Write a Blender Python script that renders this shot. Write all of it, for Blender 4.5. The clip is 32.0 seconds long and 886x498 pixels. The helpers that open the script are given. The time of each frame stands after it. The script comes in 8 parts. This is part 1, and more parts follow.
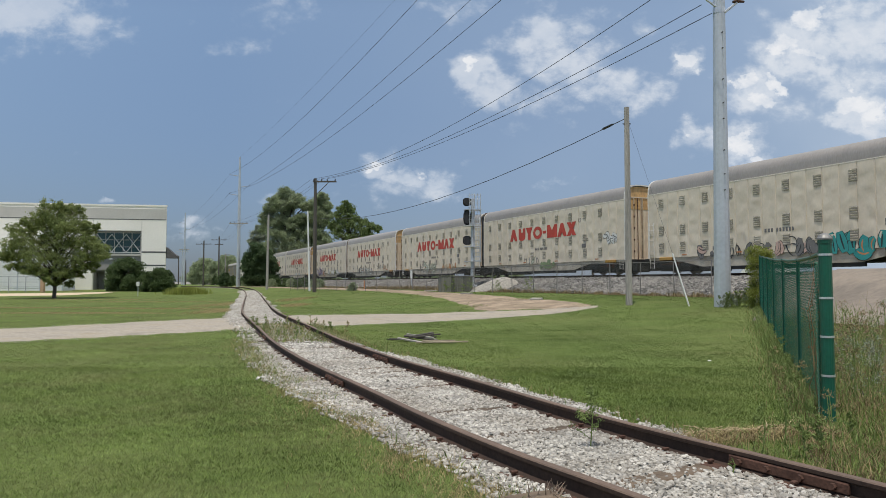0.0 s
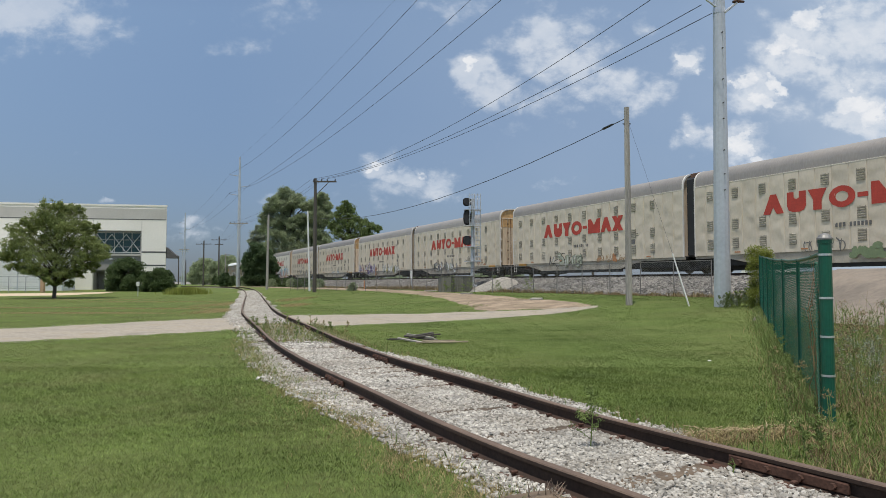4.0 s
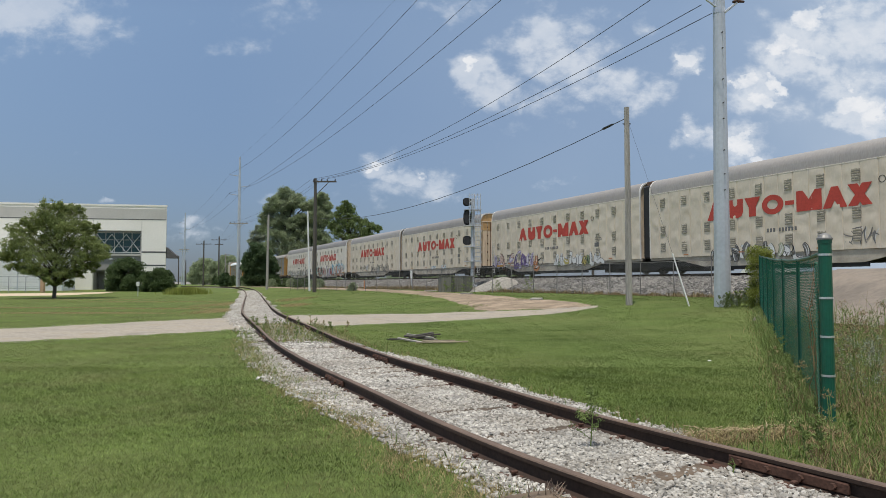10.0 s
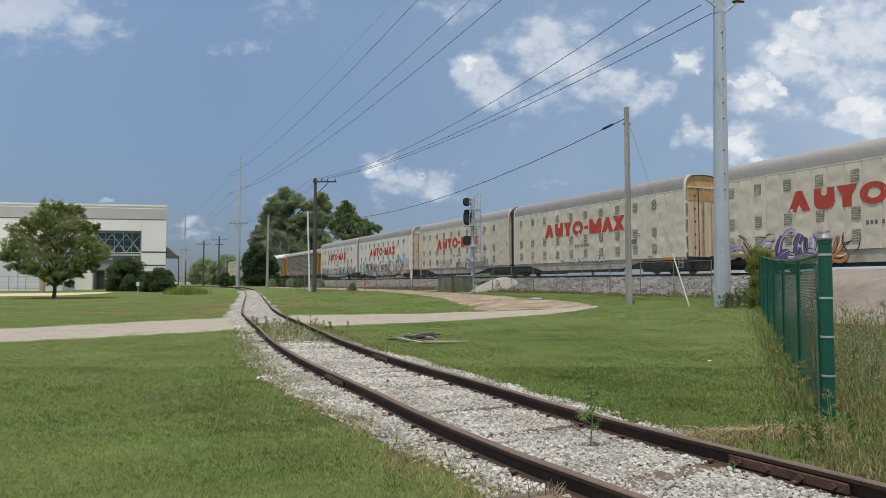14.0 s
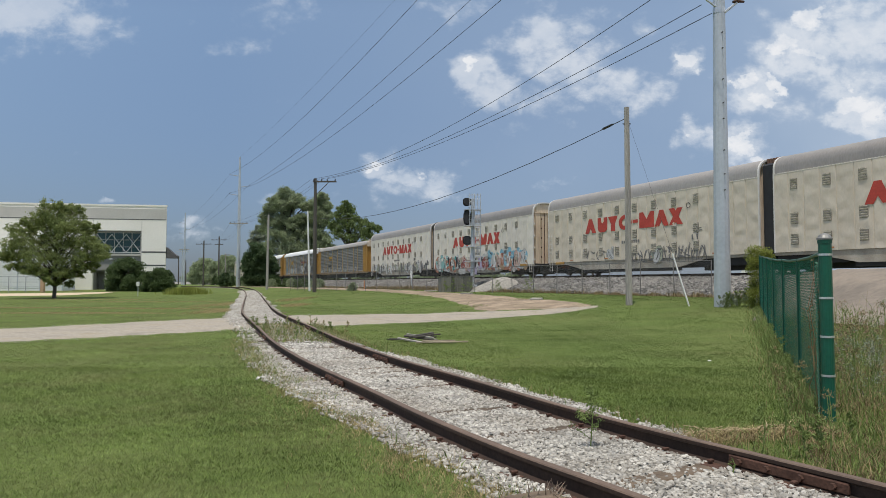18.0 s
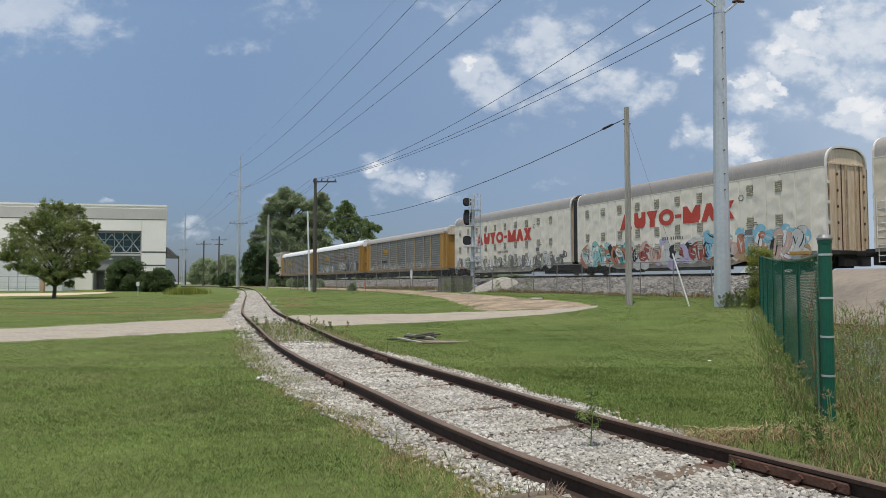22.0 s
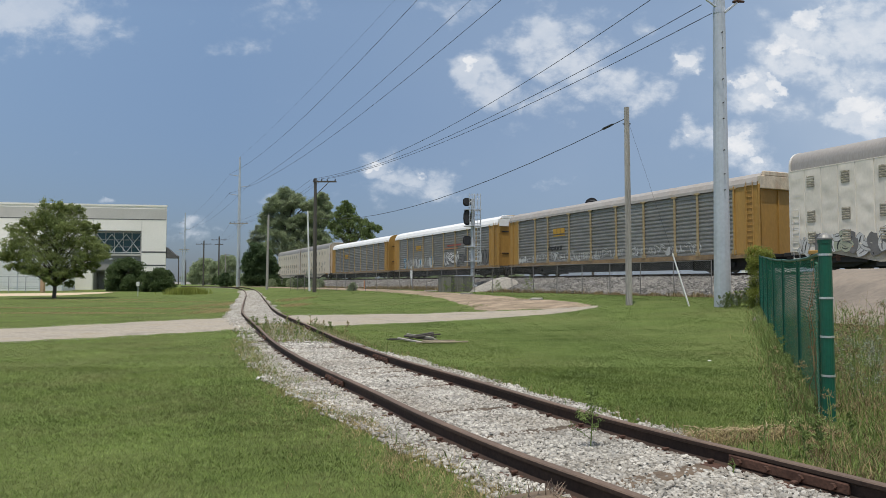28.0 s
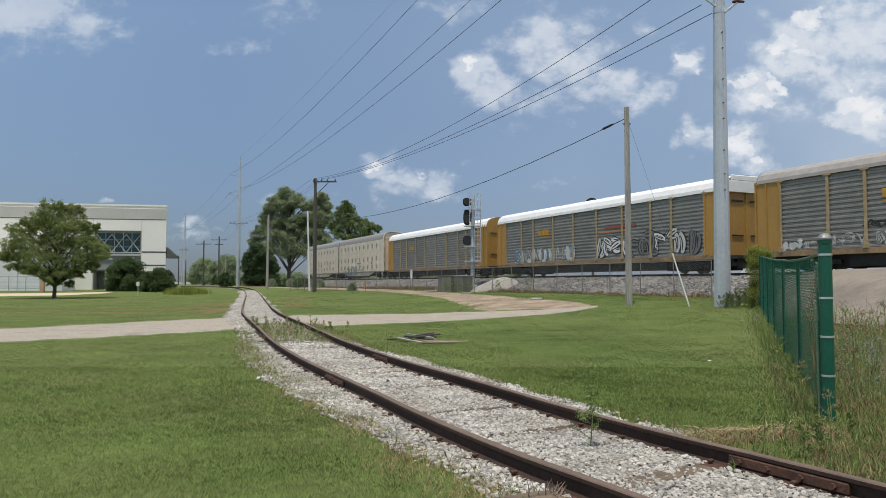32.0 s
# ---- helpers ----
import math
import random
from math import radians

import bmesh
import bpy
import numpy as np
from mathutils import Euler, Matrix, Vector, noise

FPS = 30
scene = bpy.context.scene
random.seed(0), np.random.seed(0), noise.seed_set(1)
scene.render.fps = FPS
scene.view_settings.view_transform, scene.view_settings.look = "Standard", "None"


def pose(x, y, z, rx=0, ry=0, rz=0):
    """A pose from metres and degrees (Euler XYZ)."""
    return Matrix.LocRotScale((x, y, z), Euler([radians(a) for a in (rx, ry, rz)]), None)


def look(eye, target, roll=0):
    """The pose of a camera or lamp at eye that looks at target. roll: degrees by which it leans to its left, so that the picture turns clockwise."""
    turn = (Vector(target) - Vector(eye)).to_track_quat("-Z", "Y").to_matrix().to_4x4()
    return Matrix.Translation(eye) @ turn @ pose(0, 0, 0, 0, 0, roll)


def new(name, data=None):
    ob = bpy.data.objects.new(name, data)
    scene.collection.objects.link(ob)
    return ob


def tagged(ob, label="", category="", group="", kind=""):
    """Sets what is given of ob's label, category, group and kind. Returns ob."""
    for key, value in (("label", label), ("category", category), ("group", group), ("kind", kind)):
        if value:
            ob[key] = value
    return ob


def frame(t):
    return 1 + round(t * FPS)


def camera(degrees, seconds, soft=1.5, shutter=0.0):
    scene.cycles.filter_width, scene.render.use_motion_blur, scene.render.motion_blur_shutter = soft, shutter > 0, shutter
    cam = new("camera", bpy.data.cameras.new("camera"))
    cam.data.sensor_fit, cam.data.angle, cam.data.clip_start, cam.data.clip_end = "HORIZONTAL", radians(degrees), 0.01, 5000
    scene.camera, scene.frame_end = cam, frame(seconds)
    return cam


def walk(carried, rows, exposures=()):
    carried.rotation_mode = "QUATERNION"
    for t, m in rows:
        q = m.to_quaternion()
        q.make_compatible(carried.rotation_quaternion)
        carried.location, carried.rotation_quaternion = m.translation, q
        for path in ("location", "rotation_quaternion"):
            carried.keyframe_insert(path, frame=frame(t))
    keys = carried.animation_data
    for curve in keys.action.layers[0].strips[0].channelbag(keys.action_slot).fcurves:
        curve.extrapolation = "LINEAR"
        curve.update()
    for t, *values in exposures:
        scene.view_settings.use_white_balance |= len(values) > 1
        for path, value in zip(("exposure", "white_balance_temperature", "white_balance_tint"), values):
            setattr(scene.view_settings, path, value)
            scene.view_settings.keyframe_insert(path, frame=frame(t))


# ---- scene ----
cam = camera(64.85, 32.0, soft=0.6)
EYE = 1.44
walk(cam, [(0.0, pose(0, 0, EYE, 92.76, 0, 0)), (32.0, pose(0, 0, EYE, 92.76, 0, 0))])

# ---- light ----
SUN_WAY = Vector((-0.10, -0.26, 0.96)).normalized()
sun = new("sun", bpy.data.lights.new("sun", "SUN"))
sun.data.energy, sun.data.angle, sun.data.color = 3.4, radians(0.53), (1.0, 0.95, 0.87)
sun.matrix_world = look((0, 0, 60), Vector((0, 0, 60)) - SUN_WAY)
scene.view_settings.exposure = 0.0


def make_world():
    w = bpy.data.worlds.new("sky")
    w.use_nodes = True
    scene.world = w
    nt = w.node_tree
    N, L = nt.nodes, nt.links
    N.clear()
    out, bg = N.new("ShaderNodeOutputWorld"), N.new("ShaderNodeBackground")
    sky = N.new("ShaderNodeTexSky")
    sky.sky_type, sky.sun_disc = "NISHITA", False
    sky.sun_elevation = math.asin(SUN_WAY.z)
    sky.sun_rotation = math.atan2(SUN_WAY.x, SUN_WAY.y)
    sky.air_density, sky.dust_density, sky.ozone_density = 1.0, 0.7, 2.2
    geo = N.new("ShaderNodeTexCoord")
    sep = N.new("ShaderNodeSeparateXYZ")
    L.new(geo.outputs["Generated"], sep.inputs[0])

    def m(op, a, b=None, c=None):
        n = N.new("ShaderNodeMath")
        n.operation = op
        for i, v in enumerate((a, b, c)):
            if v is None:
                continue
            if isinstance(v, (int, float)):
                n.inputs[i].default_value = v
            else:
                L.new(v, n.inputs[i])
        return n.outputs[0]

    # sky plane coordinates: across and up, the same before and behind
    deep = m("ADD", m("ABSOLUTE", sep.outputs[1]), 0.06)
    u, v = m("DIVIDE", sep.outputs[0], deep), m("DIVIDE", sep.outputs[2], deep)
    comb = N.new("ShaderNodeCombineXYZ")
    L.new(u, comb.inputs[0]), L.new(m("MULTIPLY", v, 1.35), comb.inputs[1])

    def noise_tex(scale, detail, rough, dist=0.0, off=0.0, shift=0.0):
        n = N.new("ShaderNodeTexNoise")
        n.inputs["Scale"].default_value, n.inputs["Detail"].default_value = scale, detail
        n.inputs["Roughness"].default_value, n.inputs["Distortion"].default_value = rough, dist
        mp = N.new("ShaderNodeMapping")
        mp.inputs["Location"].default_value = (off, off * 0.7 + shift, off * 0.3)
        L.new(comb.outputs[0], mp.inputs[0]), L.new(mp.outputs[0], n.inputs["Vector"])
        return n.outputs["Fac"]

    n1 = noise_tex(11.0, 12.0, 0.6, 0.15, 3.1)
    n2 = noise_tex(3.0, 4.0, 0.5, 0.0, 7.7)
    n3 = noise_tex(34.0, 9.0, 0.62, 0.2, 1.9)
    # the banks' outlines wander
    wu = m("ADD", u, m("MULTIPLY", m("SUBTRACT", noise_tex(9.0, 6.0, 0.6, 0.0, 5.2), 0.5), 0.14))
    wv = m("ADD", v, m("MULTIPLY", m("SUBTRACT", noise_tex(10.0, 6.0, 0.6, 0.0, 9.4), 0.5), 0.09))

    def banks(rows):
        """Cumulus banks: centre across, centre up, half width, half height, weight."""
        total = None
        for cu, cv, ru, rv, wt in rows:
            du, dv = m("DIVIDE", m("SUBTRACT", wu, cu), ru), m("DIVIDE", m("SUBTRACT", wv, cv), rv)
            d = m("ADD", m("MULTIPLY", du, du), m("MULTIPLY", dv, dv))
            g = m("MULTIPLY", m("POWER", 2.718, m("MULTIPLY", d, -0.62)), wt)
            total = g if total is None else m("MAXIMUM", total, g)
        return total

    def smooth(src, lo, hi, top):
        r = N.new("ShaderNodeMapRange")
        r.interpolation_type = "SMOOTHSTEP"
        r.inputs[1].default_value, r.inputs[2].default_value, r.inputs[3].default_value, r.inputs[4].default_value = lo, hi, 0.0, top
        L.new(src, r.inputs[0])
        return r.outputs[0]

    # rounded puffs with creases between, frayed by fine noise
    puff = m("SUBTRACT", m("ABSOLUTE", m("SUBTRACT", m("MULTIPLY", noise_tex(15.0, 3.0, 0.5, 0.0, 2.3), 2.0), 1.0)), 0.22)
    rough = m("ADD", m("MULTIPLY", m("SUBTRACT", n1, 0.5), 1.3), m("ADD", m("MULTIPLY", m("SUBTRACT", n3, 0.5), 0.9), m("MULTIPLY", puff, 0.55)))
    west = banks([(0.051, 0.290, 0.035, 0.022, 0.85), (0.078, 0.259, 0.039, 0.027, 0.70), (0.136, 0.340, 0.054, 0.033, 0.80), (0.178, 0.301, 0.062, 0.047, 0.72), (0.232, 0.270, 0.069, 0.033, 0.70), (0.282, 0.258, 0.031, 0.027, 0.72), (0.136, 0.243, 0.069, 0.028, 0.55), (0.093, 0.220, 0.046, 0.020, 0.40), (0.202, 0.348, 0.046, 0.031, 0.65), (0.271, 0.355, 0.023, 0.020, 0.40)])
    east = banks([(0.332, 0.301, 0.021, 0.025, 0.90), (0.419, 0.257, 0.046, 0.036, 0.75), (0.496, 0.319, 0.076, 0.047, 0.80), (0.572, 0.337, 0.068, 0.054, 0.75), (0.548, 0.276, 0.083, 0.046, 0.55), (0.562, 0.229, 0.052, 0.020, 0.85), (0.472, 0.234, 0.053, 0.031, 0.55), (0.339, 0.206, 0.023, 0.025, 0.75), (0.392, 0.183, 0.045, 0.032, 0.75), (0.418, 0.162, 0.038, 0.022, 0.75), (0.494, 0.191, 0.068, 0.028, 0.35)])
    rest = banks([(-0.091, 0.156, 0.031, 0.019, 1.00), (-0.049, 0.140, 0.038, 0.017, 0.85), (-0.011, 0.131, 0.035, 0.015, 0.70), (-0.072, 0.122, 0.069, 0.017, 0.60), (0.166, 0.131, 0.046, 0.007, 0.45), (0.105, 0.317, 0.011, 0.012, 0.50), (-0.564, 0.369, 0.091, 0.040, 1.05), (-0.500, 0.345, 0.060, 0.030, 0.80), (-0.243, 0.363, 0.085, 0.033, 0.52), (-0.273, 0.324, 0.046, 0.022, 0.48), (0.005, 0.376, 0.046, 0.019, 0.45), (-0.335, 0.078, 0.027, 0.009, 0.55), (-0.346, 0.063, 0.027, 0.008, 0.45), (-0.293, 0.075, 0.015, 0.008, 0.50), (-0.233, 0.119, 0.021, 0.009, 0.50), (-0.275, 0.106, 0.015, 0.007, 0.45), (-0.575, 0.112, 0.013, 0.005, 0.70), (-0.467, 0.113, 0.021, 0.006, 0.80)])
    body = m("MAXIMUM", m("MAXIMUM", west, east), rest)
    soft_part = smooth(m("ADD", m("MULTIPLY", body, 1.1), m("MULTIPLY", rough, 0.95)), 0.24, 0.86, 0.62)
    heads_a = banks([(0.047, 0.298, 0.023, 0.012, 0.75), (0.167, 0.352, 0.031, 0.016, 0.50), (-0.092, 0.162, 0.017, 0.011, 1.15), (-0.109, 0.154, 0.011, 0.008, 0.90), (-0.065, 0.154, 0.014, 0.007, 0.80), (-0.021, 0.145, 0.014, 0.006, 0.80), (0.330, 0.306, 0.015, 0.017, 1.10), (0.342, 0.285, 0.011, 0.012, 0.85), (0.504, 0.350, 0.029, 0.019, 1.10), (0.473, 0.315, 0.030, 0.014, 1.15)])
    heads_b = banks([(0.511, 0.312, 0.021, 0.010, 1.00), (0.548, 0.237, 0.034, 0.010, 1.05), (0.587, 0.233, 0.022, 0.010, 0.90), (0.412, 0.269, 0.018, 0.016, 0.95), (0.431, 0.246, 0.021, 0.017, 1.00), (0.454, 0.269, 0.014, 0.010, 0.90), (0.333, 0.209, 0.015, 0.015, 0.85), (0.395, 0.183, 0.026, 0.019, 1.00), (0.419, 0.165, 0.023, 0.012, 0.95), (0.544, 0.263, 0.011, 0.008, 0.80), (-0.571, 0.372, 0.045, 0.017, 0.50)])
    head_part = smooth(m("ADD", m("MAXIMUM", heads_a, heads_b), m("MULTIPLY", rough, 1.0)), 0.42, 0.9, 0.94)
    # thin veil over all, stronger towards the right and the horizon
    veil = m("ADD", m("MULTIPLY", m("ADD", m("MULTIPLY", u, 0.6), 0.18), m("ADD", n2, 0.1)), smooth(m("ADD", u, m("MULTIPLY", n2, 0.2)), 0.42, 0.68, 0.3))
    low = m("MULTIPLY", m("POWER", 2.718, m("MULTIPLY", m("MAXIMUM", v, 0.0), -14.0)), 0.10)
    # broken bright cloud above the view, added unseen to strengthen the sky's fill light
    n4 = noise_tex(1.6, 8.0, 0.6, 0.0, 11.3)
    high = N.new("ShaderNodeMapRange")
    high.interpolation_type = "SMOOTHSTEP"
    high.inputs[1].default_value, high.inputs[2].default_value, high.inputs[3].default_value, high.inputs[4].default_value = 0.42, 0.62, 0.0, 0.9
    L.new(n4, high.inputs[0])
    lift = N.new("ShaderNodeMapRange")
    lift.inputs[1].default_value, lift.inputs[2].default_value, lift.inputs[3].default_value, lift.inputs[4].default_value = 0.46, 0.8, 0.0, 1.0
    L.new(v, lift.inputs[0])
    upper = m("MULTIPLY", high.outputs[0], lift.outputs[0])
    cover = m("MINIMUM", m("MAXIMUM", m("ADD", m("MAXIMUM", m("MAXIMUM", soft_part, head_part), upper), m("ADD", m("MAXIMUM", veil, 0.0), low)), 0.0), 0.95)
    # cloud brightness: bright tops, grey thin parts
    shade = N.new("ShaderNodeMapRange")
    shade.inputs[1].default_value, shade.inputs[2].default_value = 0.3, 0.75
    shade.inputs[3].default_value, shade.inputs[4].default_value = 0.62, 1.0
    up_n = noise_tex(11.0, 12.0, 0.6, 0.15, 3.1, 0.016)
    relief = m("MULTIPLY", m("SUBTRACT", n1, up_n), 2.4)
    L.new(m("ADD", relief, m("ADD", m("MULTIPLY", n1, 0.5), m("MULTIPLY", n3, 0.5))), shade.inputs[0])
    cl = N.new("ShaderNodeMix")
    cl.data_type = "RGBA"
    cl.inputs[6].default_value, cl.inputs[7].default_value = (4.4, 5.2, 6.3, 1), (8.0, 8.05, 8.2, 1)
    L.new(m("MULTIPLY", shade.outputs[0], m("MAXIMUM", m("MAXIMUM", m("MULTIPLY", soft_part, 0.9), head_part), upper)), cl.inputs[0])
    grade = N.new("ShaderNodeMix")
    grade.data_type, grade.blend_type = "RGBA", "MULTIPLY"
    grade.inputs[0].default_value = 1.0
    grade.inputs[7].default_value = SKY_TINT
    L.new(sky.outputs[0], grade.inputs[6])
    # dull blue haze: the low sky is dimmer than a clear one
    dims = []
    for low_v, high_v in ((0.37, 1.30), (0.43, 1.26), (0.57, 1.13)):
        dim = N.new("ShaderNodeMapRange")
        dim.inputs[1].default_value, dim.inputs[2].default_value, dim.inputs[3].default_value, dim.inputs[4].default_value = 0.03, 0.37, low_v, high_v
        L.new(v, dim.inputs[0])
        dims.append(dim)
    haze = N.new("ShaderNodeMix")
    haze.data_type, haze.blend_type = "RGBA", "MULTIPLY"
    haze.inputs[0].default_value = 1.0
    hc = N.new("ShaderNodeCombineColor")
    for i in range(3):
        L.new(dims[i].outputs[0], hc.inputs[i])
    L.new(grade.outputs[2], haze.inputs[6]), L.new(hc.outputs[0], haze.inputs[7])
    mix = N.new("ShaderNodeMix")
    mix.data_type = "RGBA"
    L.new(cover, mix.inputs[0]), L.new(haze.outputs[2], mix.inputs[6]), L.new(cl.outputs[2], mix.inputs[7])
    L.new(mix.outputs[2], bg.inputs[0])
    bg.inputs[1].default_value = 0.11
    L.new(bg.outputs[0], out.inputs[0])


SKY_TINT = (0.98, 0.96, 1.0, 1)
make_world()


# ---- materials ----
def mat(name, col, rough=0.7, metal=0.0, var=0.15, scale=3.0, fine=40.0, bump=0.0, dirt=None, dirt_amt=0.0, dirt_scale=1.2, spec=0.5, rnd=0.0, island=0.0, stretch=(1, 1, 1), trans=0.0, world=False):
    """A node material with two scales of variation, dirt patches, bump and per-object change."""
    mt = bpy.data.materials.new(name)
    mt.use_nodes = True
    nt = mt.node_tree
    N, L = nt.nodes, nt.links
    b = N["Principled BSDF"]
    b.inputs["Roughness"].default_value, b.inputs["Metallic"].default_value = rough, metal
    b.inputs["Specular IOR Level"].default_value = spec
    tc = N.new("ShaderNodeTexCoord")
    mp = N.new("ShaderNodeMapping")
    mp.inputs["Scale"].default_value = stretch
    if world:
        g = N.new("ShaderNodeNewGeometry")
        L.new(g.outputs["Position"], mp.inputs[0])
    else:
        L.new(tc.outputs["Object"], mp.inputs[0])

    def nz(s, det=4.0, rg=0.55):
        n = N.new("ShaderNodeTexNoise")
        n.inputs["Scale"].default_value, n.inputs["Detail"].default_value, n.inputs["Roughness"].default_value = s, det, rg
        L.new(mp.outputs[0], n.inputs["Vector"])
        return n

    big, small = nz(scale), nz(fine, 3.0)

    def rng(src, lo, hi, a=0.3, c=0.7):
        r = N.new("ShaderNodeMapRange")
        r.inputs[1].default_value, r.inputs[2].default_value, r.inputs[3].default_value, r.inputs[4].default_value = a, c, lo, hi
        L.new(src, r.inputs[0])
        return r.outputs[0]

    def mul(a, c):
        n = N.new("ShaderNodeMath")
        n.operation = "MULTIPLY"
        L.new(a, n.inputs[0])
        if isinstance(c, float):
            n.inputs[1].default_value = c
        else:
            L.new(c, n.inputs[1])
        return n.outputs[0]

    k = mul(rng(big.outputs["Fac"], 1 - var, 1 + var), rng(small.outputs["Fac"], 1 - var * 0.8, 1 + var * 0.8))
    if rnd:
        oi = N.new("ShaderNodeObjectInfo")
        k = mul(k, rng(oi.outputs["Random"], 1 - rnd, 1 + rnd, 0, 1))
    if island:
        gi = N.new("ShaderNodeNewGeometry")
        k = mul(k, rng(gi.outputs["Random Per Island"], 1 - island, 1 + island, 0, 1))
    base = N.new("ShaderNodeMix")
    base.data_type, base.blend_type = "RGBA", "MULTIPLY"
    base.inputs[0].default_value = 1.0
    base.inputs[6].default_value = (*col, 1)
    cb = N.new("ShaderNodeCombineColor")
    for i in range(3):
        L.new(k, cb.inputs[i])
    L.new(cb.outputs[0], base.inputs[7])
    last = base.outputs[2]
    if dirt:
        dn = nz(dirt_scale, 6.0, 0.65)
        dm = N.new("ShaderNodeMix")
        dm.data_type = "RGBA"
        L.new(rng(dn.outputs["Fac"], 0.0, dirt_amt, 0.45, 0.72), dm.inputs[0])
        L.new(last, dm.inputs[6])
        dm.inputs[7].default_value = (*dirt, 1)
        last = dm.outputs[2]
    L.new(last, b.inputs["Base Color"])
    if bump:
        bp = N.new("ShaderNodeBump")
        bp.inputs["Strength"].default_value, bp.inputs["Distance"].default_value = bump, 0.02
        L.new(small.outputs["Fac"], bp.inputs["Height"])
        L.new(bp.outputs[0], b.inputs["Normal"])
    if trans:
        tr, ad = N.new("ShaderNodeBsdfTranslucent"), N.new("ShaderNodeMixShader")
        L.new(last, tr.inputs[0])
        ad.inputs[0].default_value = trans
        L.new(b.outputs[0], ad.inputs[1]), L.new(tr.outputs[0], ad.inputs[2])
        L.new(ad.outputs[0], N["Material Output"].inputs[0])
    return mt


GRASS = mat("lawn_soil", (0.112, 0.150, 0.042), 0.95, var=0.22, scale=0.35, fine=14, bump=0.5, dirt=(0.18, 0.165, 0.075), dirt_amt=0.45, dirt_scale=0.22, spec=0.1, world=True)
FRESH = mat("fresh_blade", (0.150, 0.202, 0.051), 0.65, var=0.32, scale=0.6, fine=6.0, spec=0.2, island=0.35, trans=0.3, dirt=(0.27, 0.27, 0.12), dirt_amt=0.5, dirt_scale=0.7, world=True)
# deeper green by the fence: lusher grass, with the fence's shade mixed in
LUSH_SHADE = mat("lush_shade_blade", (0.087, 0.132, 0.030), 0.65, var=0.3, scale=0.6, fine=5.0, spec=0.2, island=0.3, trans=0.3, dirt=(0.24, 0.25, 0.10), dirt_amt=0.5, dirt_scale=0.6, world=True)
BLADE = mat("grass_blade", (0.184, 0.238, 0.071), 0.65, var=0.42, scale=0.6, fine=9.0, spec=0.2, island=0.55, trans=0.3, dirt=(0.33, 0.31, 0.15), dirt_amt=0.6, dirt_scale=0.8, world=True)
WEED = mat("weed_leaf", (0.19, 0.25, 0.08), 0.7, var=0.25, scale=2, fine=9, spec=0.2, island=0.35, trans=0.25)
DRY = mat("dry_grass", (0.36, 0.29, 0.15), 0.85, var=0.25, scale=2, fine=9, spec=0.1, island=0.35, trans=0.2)
GRAVEL = mat("gravel_road", (0.37, 0.33, 0.275), 0.95, var=0.26, scale=0.9, fine=11, bump=0.8, dirt=(0.24, 0.195, 0.13), dirt_amt=0.8, dirt_scale=0.9, spec=0.1, world=True)
DRIVE = mat("brown_gravel", (0.31, 0.242, 0.175), 0.95, var=0.4, scale=0.9, fine=9, bump=0.8, dirt=(0.18, 0.145, 0.095), dirt_amt=0.8, dirt_scale=0.8, spec=0.1, world=True)
BALLAST = mat("ballast", (0.25, 0.235, 0.21), 0.95, var=0.35, scale=1.2, fine=16, bump=1.0, spec=0.1, world=True)
STONE = mat("ballast_stone", (0.405, 0.384, 0.343), 0.9, var=0.2, scale=1.2, fine=30, spec=0.2, island=0.42, dirt=(0.22, 0.18, 0.13), dirt_amt=0.5, dirt_scale=0.8)
NEARSTONE = mat("loose_stone", (0.42, 0.397, 0.352), 0.9, var=0.2, scale=9, fine=60, spec=0.2, rnd=0.5)
# rust taken nearly black: the shade under the rail head is in this colour
RAIL_SHADE_RUST = mat("rail_shade_rust", (0.042, 0.024, 0.016), 0.9, 0.0, var=0.3, scale=2, fine=30, bump=0.2)
RAIL_TOP = mat("rail_head", (0.14, 0.095, 0.068), 0.75, 0.0, var=0.2, scale=2, fine=30)
RUST = mat("rust_iron", (0.09, 0.044, 0.029), 0.9, 0.1, var=0.35, scale=6, fine=40, bump=0.3)
BANKSTONE = mat("bank_stone_grey", (0.19, 0.184, 0.173), 0.9, var=0.3, scale=0.8, fine=20, spec=0.2, island=0.65, dirt=(0.14, 0.12, 0.10), dirt_amt=0.6, dirt_scale=0.5)
TIE = mat("tie_wood", (0.13, 0.095, 0.065), 0.95, var=0.3, scale=2, fine=20, bump=0.5, rnd=0.25, stretch=(0.3, 3, 3))
WOODPOLE = mat("weathered_pole", (0.34, 0.318, 0.285), 0.9, var=0.32, scale=2, fine=18, bump=0.4, stretch=(3, 3, 0.15))
DARKPOLE = mat("tarred_pole", (0.085, 0.075, 0.065), 0.9, var=0.25, scale=2, fine=18, bump=0.4, stretch=(3, 3, 0.15))
STEEL = mat("galvanized_steel", (0.50, 0.53, 0.56), 0.5, 0.35, var=0.08, scale=0.6, fine=8)
STEELDULL = mat("dull_arm_steel", (0.30, 0.31, 0.32), 0.7, 0.1, var=0.1)
WHITEPOLE = mat("white_paint_metal", (0.72, 0.72, 0.70), 0.6, var=0.06)
WIRE = mat("black_wire", (0.03, 0.03, 0.035), 0.6)
GREEN = mat("green_vinyl", (0.006, 0.092, 0.055), 0.4, var=0.12, scale=3, fine=25)
GREENNET = mat("green_mesh", (0.008, 0.15, 0.085), 0.55, var=0.2)
ALUM = mat("aluminium_band", (0.62, 0.63, 0.64), 0.4, 0.7)
BLACKPAINT = mat("black_paint", (0.018, 0.018, 0.02), 0.6, var=0.2)
